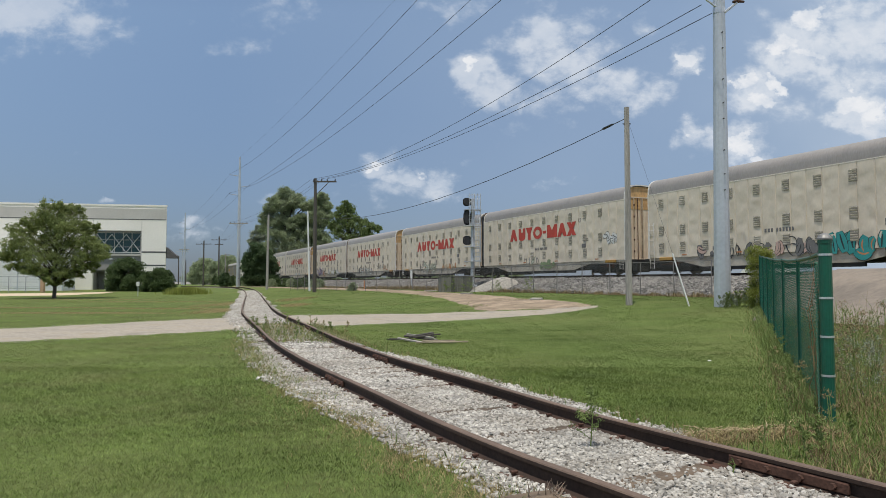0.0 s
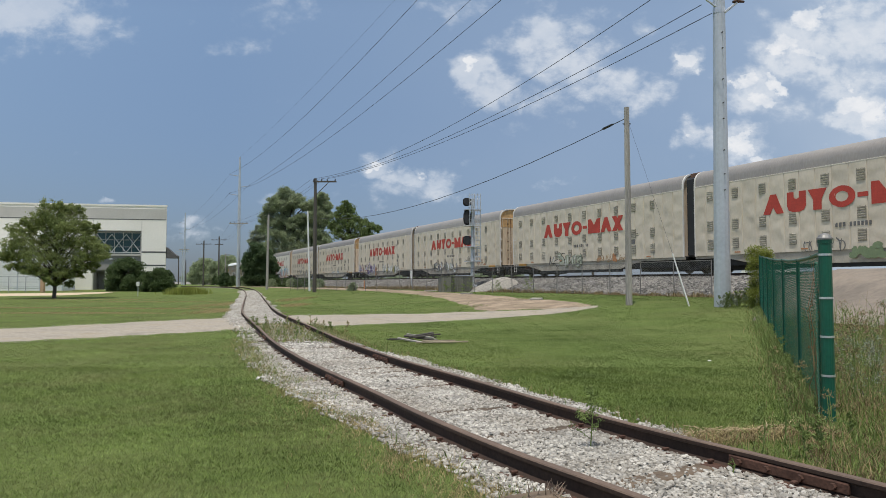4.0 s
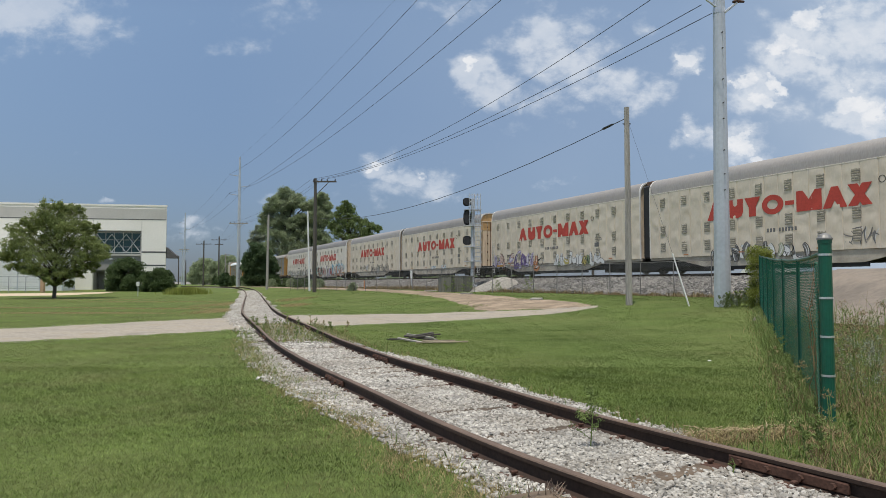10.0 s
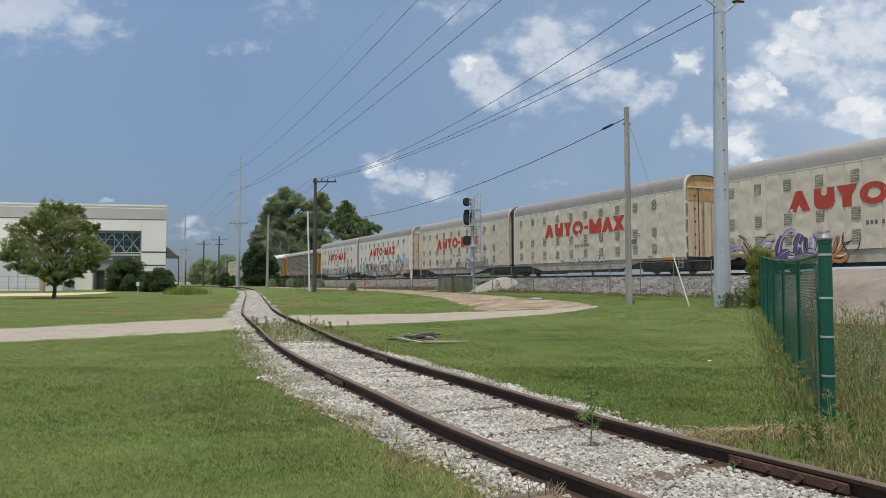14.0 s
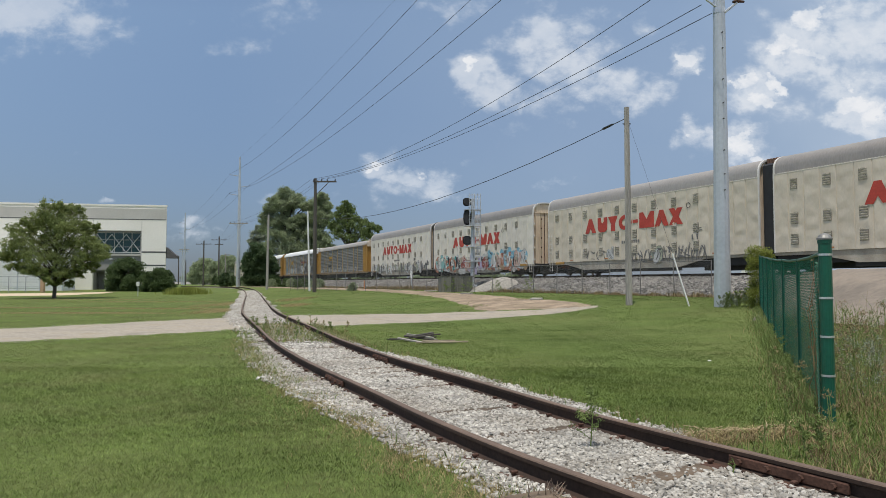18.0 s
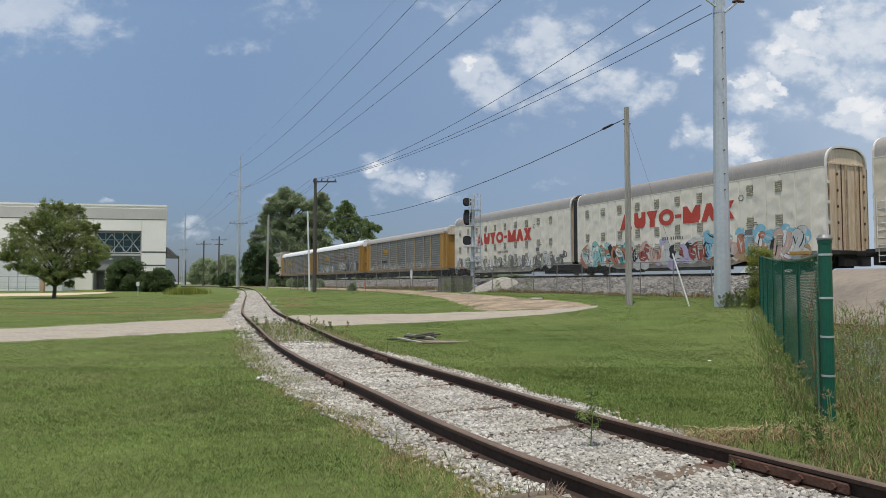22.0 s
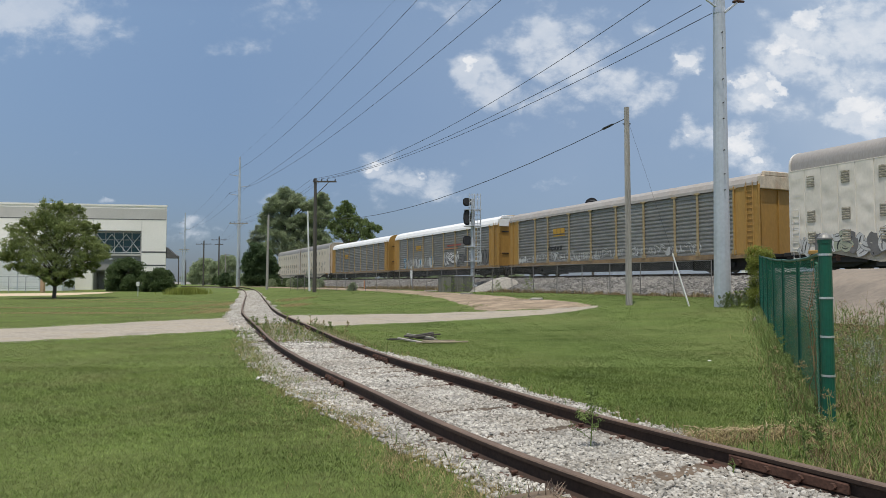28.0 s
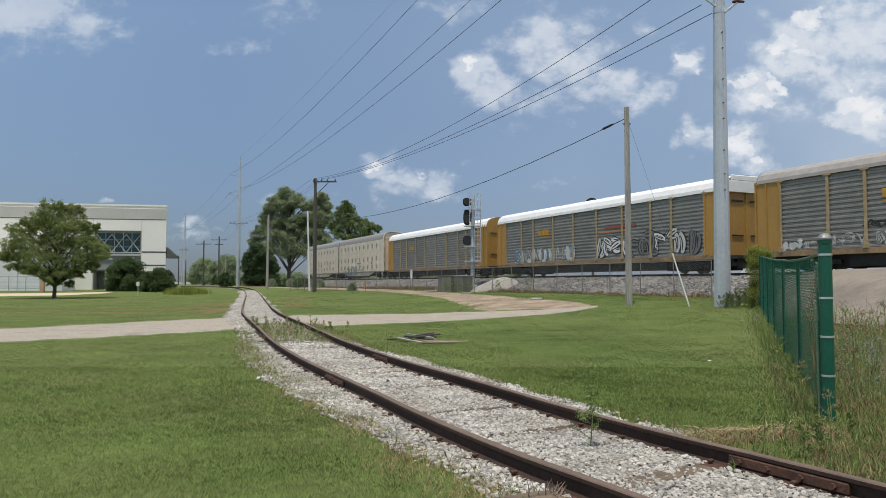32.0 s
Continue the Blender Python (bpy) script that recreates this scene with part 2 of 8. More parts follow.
CREAM = mat("cream_car_paint", (0.66, 0.585, 0.47), 0.42, var=0.06, scale=0.9, fine=7, dirt=(0.44, 0.345, 0.23), dirt_amt=0.42, dirt_scale=0.9, rnd=0.05, bump=0.06, stretch=(1.5, 1.5, 0.8))
PALECREAM = mat("pale_car_paint", (0.74, 0.69, 0.60), 0.42, var=0.06, scale=0.9, fine=7, dirt=(0.50, 0.43, 0.34), dirt_amt=0.32, dirt_scale=0.9, rnd=0.05, bump=0.06, stretch=(1.5, 1.5, 0.8))
RACKSILL = mat("grimy_rack_sill", (0.28, 0.19, 0.10), 0.8, var=0.25, scale=1, fine=9, dirt=(0.12, 0.09, 0.07), dirt_amt=0.8, dirt_scale=0.8)
LEAF_D = mat("leaf_mid", (0.18, 0.235, 0.09), 0.65, var=0.2, scale=0.4, fine=3, spec=0.2, island=0.35, trans=0.4)
GAPBROWN = mat("brown_gap_hood", (0.16, 0.09, 0.06), 0.8, var=0.3, scale=4, fine=20)
DEADWOOD = mat("bleached_root", (0.50, 0.40, 0.24), 0.85, var=0.2, scale=6, fine=30)
DRYSEED = mat("pinkish_seed_head", (0.33, 0.245, 0.155), 0.85, var=0.25, scale=2, fine=9, spec=0.1, island=0.4, trans=0.2)
BROWNWEED = mat("brown_weed", (0.25, 0.19, 0.105), 0.85, var=0.3, scale=2, fine=9, spec=0.1, island=0.4, trans=0.15)
ROOFGREY = mat("galvanized_roof", (0.345, 0.318, 0.29), 0.52, 0.35, var=0.12, scale=0.5, fine=7, dirt=(0.30, 0.265, 0.23), dirt_amt=0.5, dirt_scale=0.5, rnd=0.14, stretch=(2, 0.6, 0.6))
ROOFWHITE = mat("white_roof", (0.80, 0.80, 0.79), 0.55, var=0.05, dirt=(0.6, 0.58, 0.54), dirt_amt=0.3)
RIMWHITE = mat("white_rim", (0.68, 0.66, 0.62), 0.5, var=0.08, dirt=(0.5, 0.4, 0.3), dirt_amt=0.3)
ENDYELLOW = mat("stained_end_door", (0.72, 0.60, 0.45), 0.6, var=0.14, scale=0.8, fine=6, rnd=0.1, dirt=(0.36, 0.19, 0.08), dirt_amt=0.55, dirt_scale=1.1, stretch=(3.2, 3.2, 0.35))
ENDRUST = mat("rusty_end_panel", (0.58, 0.36, 0.16), 0.7, var=0.25, scale=0.8, fine=7, rnd=0.15, dirt=(0.36, 0.15, 0.05), dirt_amt=0.9, dirt_scale=0.9, stretch=(1, 1, 0.4))
DOORRIB = mat("dull_rib", (0.50, 0.40, 0.28), 0.7, var=0.25, scale=1, fine=9, dirt=(0.26, 0.12, 0.05), dirt_amt=0.8, dirt_scale=1.4, stretch=(2, 2, 0.4))
VENT = mat("vent_shade", (0.27, 0.245, 0.205), 0.7, var=0.2)
LOUVRE = mat("vent_louvre", (0.50, 0.455, 0.375), 0.6, var=0.15)
RED = mat("red_lettering", (0.46, 0.055, 0.035), 0.55, var=0.14, scale=1.4, fine=12)
UNDER = mat("underframe_black", (0.022, 0.021, 0.02), 0.8, var=0.3, scale=2)
WHEEL = mat("wheel_steel", (0.10, 0.085, 0.075), 0.6, 0.5, var=0.25)
SILL = mat("car_sill", (0.44, 0.40, 0.33), 0.7, var=0.2, scale=1.2, dirt=(0.22, 0.16, 0.11), dirt_amt=0.7, dirt_scale=0.8)
POSTTAN = mat("dull_yellow_post", (0.37, 0.285, 0.155), 0.6, var=0.2, scale=1, fine=8, dirt=(0.25, 0.18, 0.10), dirt_amt=0.5)
FENCEGREY = mat("dull_fence_steel", (0.20, 0.19, 0.18), 0.6, 0.3, var=0.2)
YELLOW = mat("yellow_car_paint", (0.40, 0.23, 0.055), 0.55, var=0.12, scale=0.8, fine=8, dirt=(0.32, 0.17, 0.05), dirt_amt=0.6, dirt_scale=0.9, stretch=(1, 1, 0.4), rnd=0.05)
EMBLEM = mat("faded_emblem_yellow", (0.44, 0.25, 0.03), 0.6, var=0.15, scale=3, fine=12)
GALV = mat("galvanized_panel", (0.285, 0.28, 0.265), 0.5, 0.45, var=0.14, scale=0.8, fine=6, dirt=(0.25, 0.22, 0.19), dirt_amt=0.45, rnd=0.1, dirt_scale=0.9)
CONCRETE = mat("building_panel", (0.86, 0.83, 0.76), 0.85, var=0.04, scale=0.4, fine=5, dirt=(0.5, 0.48, 0.43), dirt_amt=0.3, dirt_scale=0.2)
BANDGREY = mat("building_band", (0.50, 0.485, 0.45), 0.85, var=0.05, scale=0.4, fine=5)
BAY_SHADE_GREY = mat("bay_shade_grey", (0.27, 0.265, 0.255), 0.85, var=0.06, scale=0.4, fine=5)
GLASS = mat("dark_glass", (0.03, 0.07, 0.075), 0.08, 0.0, var=0.1)
STEELWHITE = mat("white_steel", (0.46, 0.49, 0.49), 0.5)
BARK = mat("bark", (0.10, 0.085, 0.07), 0.95, var=0.3, scale=4, fine=25, bump=0.6, stretch=(2, 2, 0.5))
LEAF_A = mat("leaf_fresh", (0.25, 0.29, 0.11), 0.65, var=0.2, scale=0.5, fine=4, spec=0.2, island=0.35, trans=0.42)
# dull olive paled further, so that distance haze is in the leaf colour
LEAF_B = mat("leaf_dull_haze", (0.31, 0.36, 0.215), 0.7, var=0.15, scale=0.3, fine=3, spec=0.15, island=0.28, trans=0.45)
LEAF_C = mat("leaf_dark", (0.075, 0.115, 0.05), 0.65, var=0.25, scale=0.6, fine=4, spec=0.2, island=0.4, trans=0.2)
LEAF_E = mat("leaf_bush", (0.085, 0.125, 0.048), 0.65, var=0.25, scale=0.6, fine=4, spec=0.2, island=0.45, trans=0.35)
LEAF_P = mat("leaf_pale", (0.30, 0.33, 0.24), 0.7, var=0.2, scale=0.4, fine=3, spec=0.2, island=0.35, trans=0.2)
LEAF_Y = mat("leaf_yellow_green", (0.24, 0.27, 0.055), 0.6, var=0.2, scale=0.8, fine=5, spec=0.3, island=0.35, trans=0.3)
HEAP = mat("pale_sand_heap", (0.33, 0.31, 0.27), 0.95, var=0.12, scale=1, fine=10, bump=0.4, world=True)
PALE = mat("pale_concrete", (0.205, 0.172, 0.138), 0.95, var=0.16, scale=0.4, fine=6, bump=0.3, dirt=(0.36, 0.29, 0.22), dirt_amt=0.5, dirt_scale=0.4, world=True)


# ---- mesh tools ----
class Mesh:
    """Collects faces for one part."""

    def __init__(self):
        self.v, self.f, self.mi = [], [], []

    def add(self, vs, fs, mi=0):
        o = len(self.v)
        self.v += [tuple(p) for p in vs]
        self.f += [tuple(i + o for i in q) for q in fs]
        self.mi += [mi] * len(fs)
        return self

    def box(self, x0, x1, y0, y1, z0, z1, b=0.0, mi=0):
        if not b:
            vs = [(x, y, z) for x in (x0, x1) for y in (y0, y1) for z in (z0, z1)]
            return self.add(vs, [(0, 1, 3, 2), (4, 6, 7, 5), (0, 4, 5, 1), (2, 3, 7, 6), (0, 2, 6, 4), (1, 5, 7, 3)], mi)
        bm = bmesh.new()
        bmesh.ops.create_cube(bm, size=1)
        for q in bm.verts:
            q.co = ((x0 + x1) / 2 + q.co.x * (x1 - x0), (y0 + y1) / 2 + q.co.y * (y1 - y0), (z0 + z1) / 2 + q.co.z * (z1 - z0))
        bmesh.ops.bevel(bm, geom=bm.edges[:], offset=b, segments=1, affect="EDGES")
        bm.verts.index_update()
        self.add([q.co[:] for q in bm.verts], [[q.index for q in f.verts] for f in bm.faces], mi)
        bm.free()
        return self

    def tube(self, pts, r, n=8, cap=True, mi=0):
        """A tube along points; r is one radius or one for each point."""
        pts = [Vector(p) for p in pts]
        rs = r if isinstance(r, (list, tuple)) else [r] * len(pts)
        vs, fs = [], []
        side = None
        for i, p in enumerate(pts):
            d = (pts[min(i + 1, len(pts) - 1)] - pts[max(i - 1, 0)]).normalized()
            a = side if side else (Vector((1, 0, 0)) if abs(d.x) < 0.9 else Vector((0, 1, 0)))
            a = (a - d * a.dot(d)).normalized()
            side = a
            c = d.cross(a)
            for k in range(n):
                w = 2 * math.pi * k / n
                vs.append(p + (a * math.cos(w) + c * math.sin(w)) * rs[i])
        for i in range(len(pts) - 1):
            for k in range(n):
                fs.append((i * n + k, i * n + (k + 1) % n, (i + 1) * n + (k + 1) % n, (i + 1) * n + k))
        if cap:
            fs += [tuple(range(n))[::-1], tuple(range((len(pts) - 1) * n, len(pts) * n))]
        return self.add(vs, fs, mi)

    def sweep(self, prof, path, closed=True, mi=0):
        """A profile of (across, up) swept along path rows of (x, y, z, heading)."""
        n = len(prof)
        vs, fs = [], []
        for x, y, z, h in path:
            cx, sx = math.cos(h), math.sin(h)
            vs += [(x + a * cx, y + a * sx, z + b) for a, b in prof]
        m = n if closed else n - 1
        for i in range(len(path) - 1):
            for k in range(m):
                fs.append((i * n + k, i * n + (k + 1) % n, (i + 1) * n + (k + 1) % n, (i + 1) * n + k))
        if closed:
            fs += [tuple(range(n)), tuple(range((len(path) - 1) * n, len(path) * n))[::-1]]
        return self.add(vs, fs, mi)

    def data(self, name, *mats, smooth=False):
        me = bpy.data.meshes.new(name)
        me.from_pydata(self.v, [], self.f)
        for q in mats:
            me.materials.append(q)
        if len(mats) > 1:
            me.polygons.foreach_set("material_index", self.mi)
        bm = bmesh.new()
        bm.from_mesh(me)
        bmesh.ops.recalc_face_normals(bm, faces=bm.faces[:])
        bm.to_mesh(me)
        bm.free()
        if smooth:
            me.shade_smooth()
            if smooth != True:
                me.set_sharp_from_angle(angle=radians(smooth))
        me.update()
        return me


def part(name, mesh, material, parent, label="", m=None, smooth=False):
    """One mesh object under a thing or a part; mesh is a Mesh or ready mesh data."""
    me = mesh.data(name, material, smooth=smooth) if isinstance(mesh, Mesh) else mesh
    ob = new(name, me)
    ob.parent = parent
    if m is not None:
        ob.matrix_basis = m
    return tagged(ob, label)


def thing(name, label, category, m=None, group="", mesh=None, material=None, kind="", smooth=False):
    me = None
    if mesh is not None:
        me = mesh.data(name, material, smooth=smooth) if isinstance(mesh, Mesh) else mesh
    ob = new(name, me)
    if m is not None:
        ob.matrix_basis = m
    return tagged(ob, label, category, group, kind)


def soup(name, verts, faces, material):
    """A mesh from arrays, for what nobody could count."""
    me = bpy.data.meshes.new(name)
    nv, nf, k = len(verts), len(faces), faces.shape[1]
    me.vertices.add(nv)
    me.vertices.foreach_set("co", np.asarray(verts, np.float32).ravel())
    me.loops.add(nf * k)
    me.loops.foreach_set("vertex_index", np.asarray(faces, np.int32).ravel())
    me.polygons.add(nf)
    me.polygons.foreach_set("loop_start", np.arange(0, nf * k, k, dtype=np.int32))
    me.update(calc_edges=True)
    me.materials.append(material)
    return me


RNG = np.random.default_rng(7)


# ---- lie of the land ----
TRACK = (14.26, 47.24)          # a point of the main line
SLANT = 0.4295                  # its lean to the left, in radians
AWAY = Vector((-math.sin(SLANT), math.cos(SLANT), 0))
NEAR = Vector((-math.cos(SLANT), -math.sin(SLANT), 0))
RAIL_Z = 1.99


def track_gap(x, y):
    """Metres from the main line's centre, towards the camera."""
    return (x - TRACK[0]) * NEAR.x + (y - TRACK[1]) * NEAR.y


def step(t):
    t = np.clip(t, 0, 1)
    return t * t * (3 - 2 * t)


def land(x, y):
    """Height of the ground."""
    x, y = np.asarray(x, float), np.asarray(y, float)
    d = track_gap(x, y)
    z = 0.72 * step((22 - d) / 15.0)
    z = z + 0.45 * step((y - 62) / 36.0) * step((-x - 20) / 15.0) * step((d - 8) / 12)
    # a ramp up to the rails beyond the green fence
    z = z + 1.2 * step((x - 12.2 - (y - 24) * 0.33) / 2.5) * step((16.5 - d) / 10.5)
    z = z + 0.03 * np.sin(x * 0.21 + 1.3) * np.cos(y * 0.17) * step((14 - np.abs(x)) / 6 + 0.3)
    return z


def at_land(x, y, up=0.0):
    return (x, y, float(land(x, y)) + up)


def spaced(lo, hi, near, far):
    """Grid lines, dense near zero and coarse towards the ends."""
    out, p = [0.0], 0.0
    while p < hi:
        p += near if p < 60 else far * max(1.0, (p - 60) / 60)
        out.append(p)
    p = 0.0
    while p > lo:
        p -= near if -p < 60 else far * max(1.0, (-p - 60) / 60)
        out.append(p)
    return np.array(sorted(out))


def ground_sheet():
    xs, ys = spaced(-2600, 2600, 1.0, 6.0), spaced(-600, 3800, 1.0, 5.0)
    gx, gy = np.meshgrid(xs, ys)
    v = np.stack([gx.ravel(), gy.ravel(), land(gx, gy).ravel()], 1)
    nx, ny = len(xs), len(ys)
    i = (np.arange(ny - 1)[:, None] * nx + np.arange(nx - 1)[None]).ravel()
    f = np.stack([i, i + 1, i + nx + 1, i + nx], 1)
    me = soup("ground", v, f, GRASS)
    me.shade_smooth()
    tagged(new("ground", me), "mown green lawn with dry patches, rising to the rails", "ground", kind="structure")


ground_sheet()


def draped(name, rows, material, label, up, cols=6, crown=0.0, kind="structure", edge=0.0):
    """A strip laid on the land: rows of left point and right point."""
    M = Mesh()
    n = cols + 1
    rr = random.Random(len(rows))
    for (ax, ay), (bx, by) in rows:
        j0, j1 = rr.uniform(-edge, edge), rr.uniform(-edge, edge)
        for k in range(n):
            t = k / cols
            tt = t + (j0 * (1 - t) + j1 * t) * 0.1
            x, y = ax + (bx - ax) * tt, ay + (by - ay) * tt
            M.v.append((x, y, float(land(x, y)) + up * (1 if 0 < k < cols else -0.6) + crown * (1 - (2 * t - 1) ** 2)))
    for i in range(len(rows) - 1):
        for k in range(cols):
            M.f.append((i * n + k, i * n + k + 1, (i + 1) * n + k + 1, (i + 1) * n + k))
            M.mi.append(0)
    ob = new(name, M.data(name, material, smooth=True))
    return tagged(ob, label, name.split("_")[-1], kind=kind)


def smooth_line(pts, per=6):
    """A Catmull-Rom line through points of any dimension."""
    P = [np.array(p, float) for p in pts]
    P = [2 * P[0] - P[1]] + P + [2 * P[-1] - P[-2]]
    out = []
    for i in range(1, len(P) - 2):
        for k in range(per):
            t = k / per
            a, b, c, d = P[i - 1:i + 3]
            out.append(0.5 * ((2 * b) + (c - a) * t + (2 * a - 5 * b + 4 * c - d) * t * t + (3 * b - a - 3 * c + d) * t ** 3))
    out.append(P[-2])
    return [tuple(float(q) for q in o) for o in out]


# ---- roads ----
ROAD = [((-40.0, 8.0), (-33.0, -1.0)), ((-20.0, 17.6), (-16.0, 11.5)), ((-13.8, 21.9), (-10.4, 16.4)), ((-11.7, 24.8), (-8.6, 18.2)), ((-9.0, 29.1), (-6.5, 20.9)), ((-6.6, 31.0), (-5.2, 22.6)), ((-4.2, 31.8), (-3.1, 23.6)),
        ((0.4, 31.9), (0.3, 26.2)), ((2.9, 31.0), (2.6, 27.5)), ((5.2, 30.6), (4.8, 28.2)), ((6.8, 30.6), (6.6, 29.9))]
ROAD = [(a[:2], a[2:]) for a in smooth_line([(*p, *q) for p, q in ROAD], 7)]
draped("gravel_road", ROAD, GRAVEL, "pale compacted gravel road across the lawn and spur", 0.022, 8, edge=0.5)
DRIVEWAY = [((6.7, 31.2), (6.3, 30.5)), ((6.1, 35.6), (4.4, 30.5)), ((4.7, 39.7), (1.8, 31.9)), ((2.9, 47.1), (1.0, 36.5)), ((0.3, 55.9), (-0.5, 47.3)), ((-3.5, 66.7), (-4.0, 59.6)), ((-9.8, 84.4), (-10.0, 75.8)),
            ((-23.0, 111.6), (-21.0, 98.6)), ((-45.0, 150.0), (-42.0, 140.0))]
DRIVEWAY = [(a[:2], a[2:]) for a in smooth_line([(*p, *q) for p, q in DRIVEWAY], 6)]
draped("dirt_driveway", DRIVEWAY, DRIVE, "brown gravel driveway bending beside the fence", 0.018, 8, edge=0.6)

# ---- spur ----
SPUR = smooth_line([(6.4, -9.0), (4.3, -3.0), (3.06, 0.3), (2.2, 2.3), (1.56, 3.55), (1.07, 4.43), (0.55, 5.35), (-0.12, 6.75), (-0.92, 8.65), (-2.14, 11.45), (-3.22, 14.2), (-4.08, 16.6), (-5.95, 22.2), (-7.55, 26.9), (-9.2, 32.2), (-11.5, 40.3), (-15.2, 53.7),
                    (-22.2, 78.9), (-27.5, 96.0), (-33.5, 111.0), (-42.0, 128.0), (-60.0, 160.0)], 8)


def spur_path(across, up, lo=0, hi=None):
    """Rows along the spur's left gauge line, moved across and up."""
    rows = []
    pts = SPUR[lo:hi]
    for i, (x, y) in enumerate(pts):
        a, b = pts[max(i - 1, 0)], pts[min(i + 1, len(pts) - 1)]
        h = math.atan2(b[1] - a[1], b[0] - a[0]) - math.pi / 2
        px, py = x + across * math.cos(h), y + across * math.sin(h)
        rows.append((px, py, float(land(x, y)) + up, h))
    return rows


def bed():
    M = Mesh()
    prof = [(-0.95, -0.06), (-0.6, -0.004), (0.1, 0.002), (1.35, 0.002), (2.0, 0.0), (2.35, -0.06)]
    M.sweep(prof, spur_path(0, 0), closed=False)
    ob = new("ballast_bed", M.data("ballast_bed", BALLAST, smooth=True))
    return tagged(ob, "pale crushed stone bed of the spur", "ballast", kind="structure")


BED = bed()
RAIL_PROF = [(-0.07, 0.0), (-0.07, 0.012), (-0.012, 0.03), (-0.009, 0.105), (-0.036, 0.116), (-0.037, 0.142), (-0.03, 0.15), (0.03, 0.15), (0.037, 0.142), (0.036, 0.116), (0.009, 0.105), (0.012, 0.03), (0.07, 0.012), (0.07, 0.0)]


def rail_mesh(rows):
    M = Mesh()
    M.sweep(RAIL_PROF, rows)
    n = len(RAIL_PROF)
    M.mi = [1 if (i % n) in (5, 6, 7) and i < n * (len(rows) - 1) else 0 for i in range(len(M.f))]
    return M


spur = thing("spur_track", "rusty jointed spur rails on half-buried timber ties", "railway track")
for off in (-0.035, 1.435 + 0.035):
    me = rail_mesh(spur_path(off, 0.008)).data("rail", RAIL_SHADE_RUST, RAIL_TOP)
    part("rail", me, None, spur, "rust-brown rail with a worn head")

# ---- main line ----
TURN = math.degrees(math.atan2(-AWAY.y, -AWAY.x))


def main_at(s, near=0.0, z=0.0):
    """A point s metres down the line from its reference, moved towards the camera."""
    p = Vector((*TRACK, 0)) + AWAY * s + NEAR * near
    return (p.x, p.y, z)


def main_line():
    M = Mesh()
    prof = [(-11.0, 0.55), (-8.5, 1.70), (-2.0, 1.80), (1.55, 1.80), (2.2, 1.66), (5.3, 0.74), (6.0, 0.55)]
    rows = []
    for s in np.arange(-90, 520, 3.0):
        rows.append([main_at(s, -a, b + random.uniform(-0.03, 0.03)) for a, b in [(-q, w) for q, w in prof]])
    n = len(prof)
    for r in rows:
        M.v += r
    for i in range(len(rows) - 1):
        for k in range(n - 1):
            M.f.append((i * n + k, i * n + k + 1, (i + 1) * n + k + 1, (i + 1) * n + k))
            M.mi.append(0)
    ob = new("ballast_bank", M.data("ballast_bank", BALLAST))
    tagged(ob, "grey crushed stone bank under the main line", "ballast", kind="structure")
    t = thing("main_track", "dark steel rails of the raised main line", "railway track")
    for off in (-0.7525, 0.7525):
        rows = [(*main_at(s, off, RAIL_Z - 0.18), SLANT) for s in np.arange(-90, 521, 10.0)]
        R = Mesh()
        R.sweep([(a * 1.05, b * 1.2) for a, b in RAIL_PROF], rows)
        part("rail", R, RAIL_SHADE_RUST, t)
    tie = Mesh().box(-1.3, 1.3, -0.11, 0.11, -0.16, 0.0, 0.01).data("tie", TIE)
    for k in range(300):
        s = -60 + k * 0.55
        part("tie", tie, None, t, m=pose(*main_at(s, 0, RAIL_Z - 0.178), 0, 0, math.degrees(SLANT)))


main_line()


# ---- the train ----
UNIT, RACK = 22.15, 28.78
SPEED = 6.73
LEN = 20.55


def arch(n=16, half=1.5, low=5.15, top=6.21):
    """Half-round car roof section, from the near side over the crown."""
    out = []
    for i in range(n + 1):
        w = math.pi * i / n
        c, s = math.cos(w), math.sin(w)
        out.append((-half * math.copysign(abs(c) ** 0.64, c), low + (top - low) * abs(s) ** 0.66))
    return out


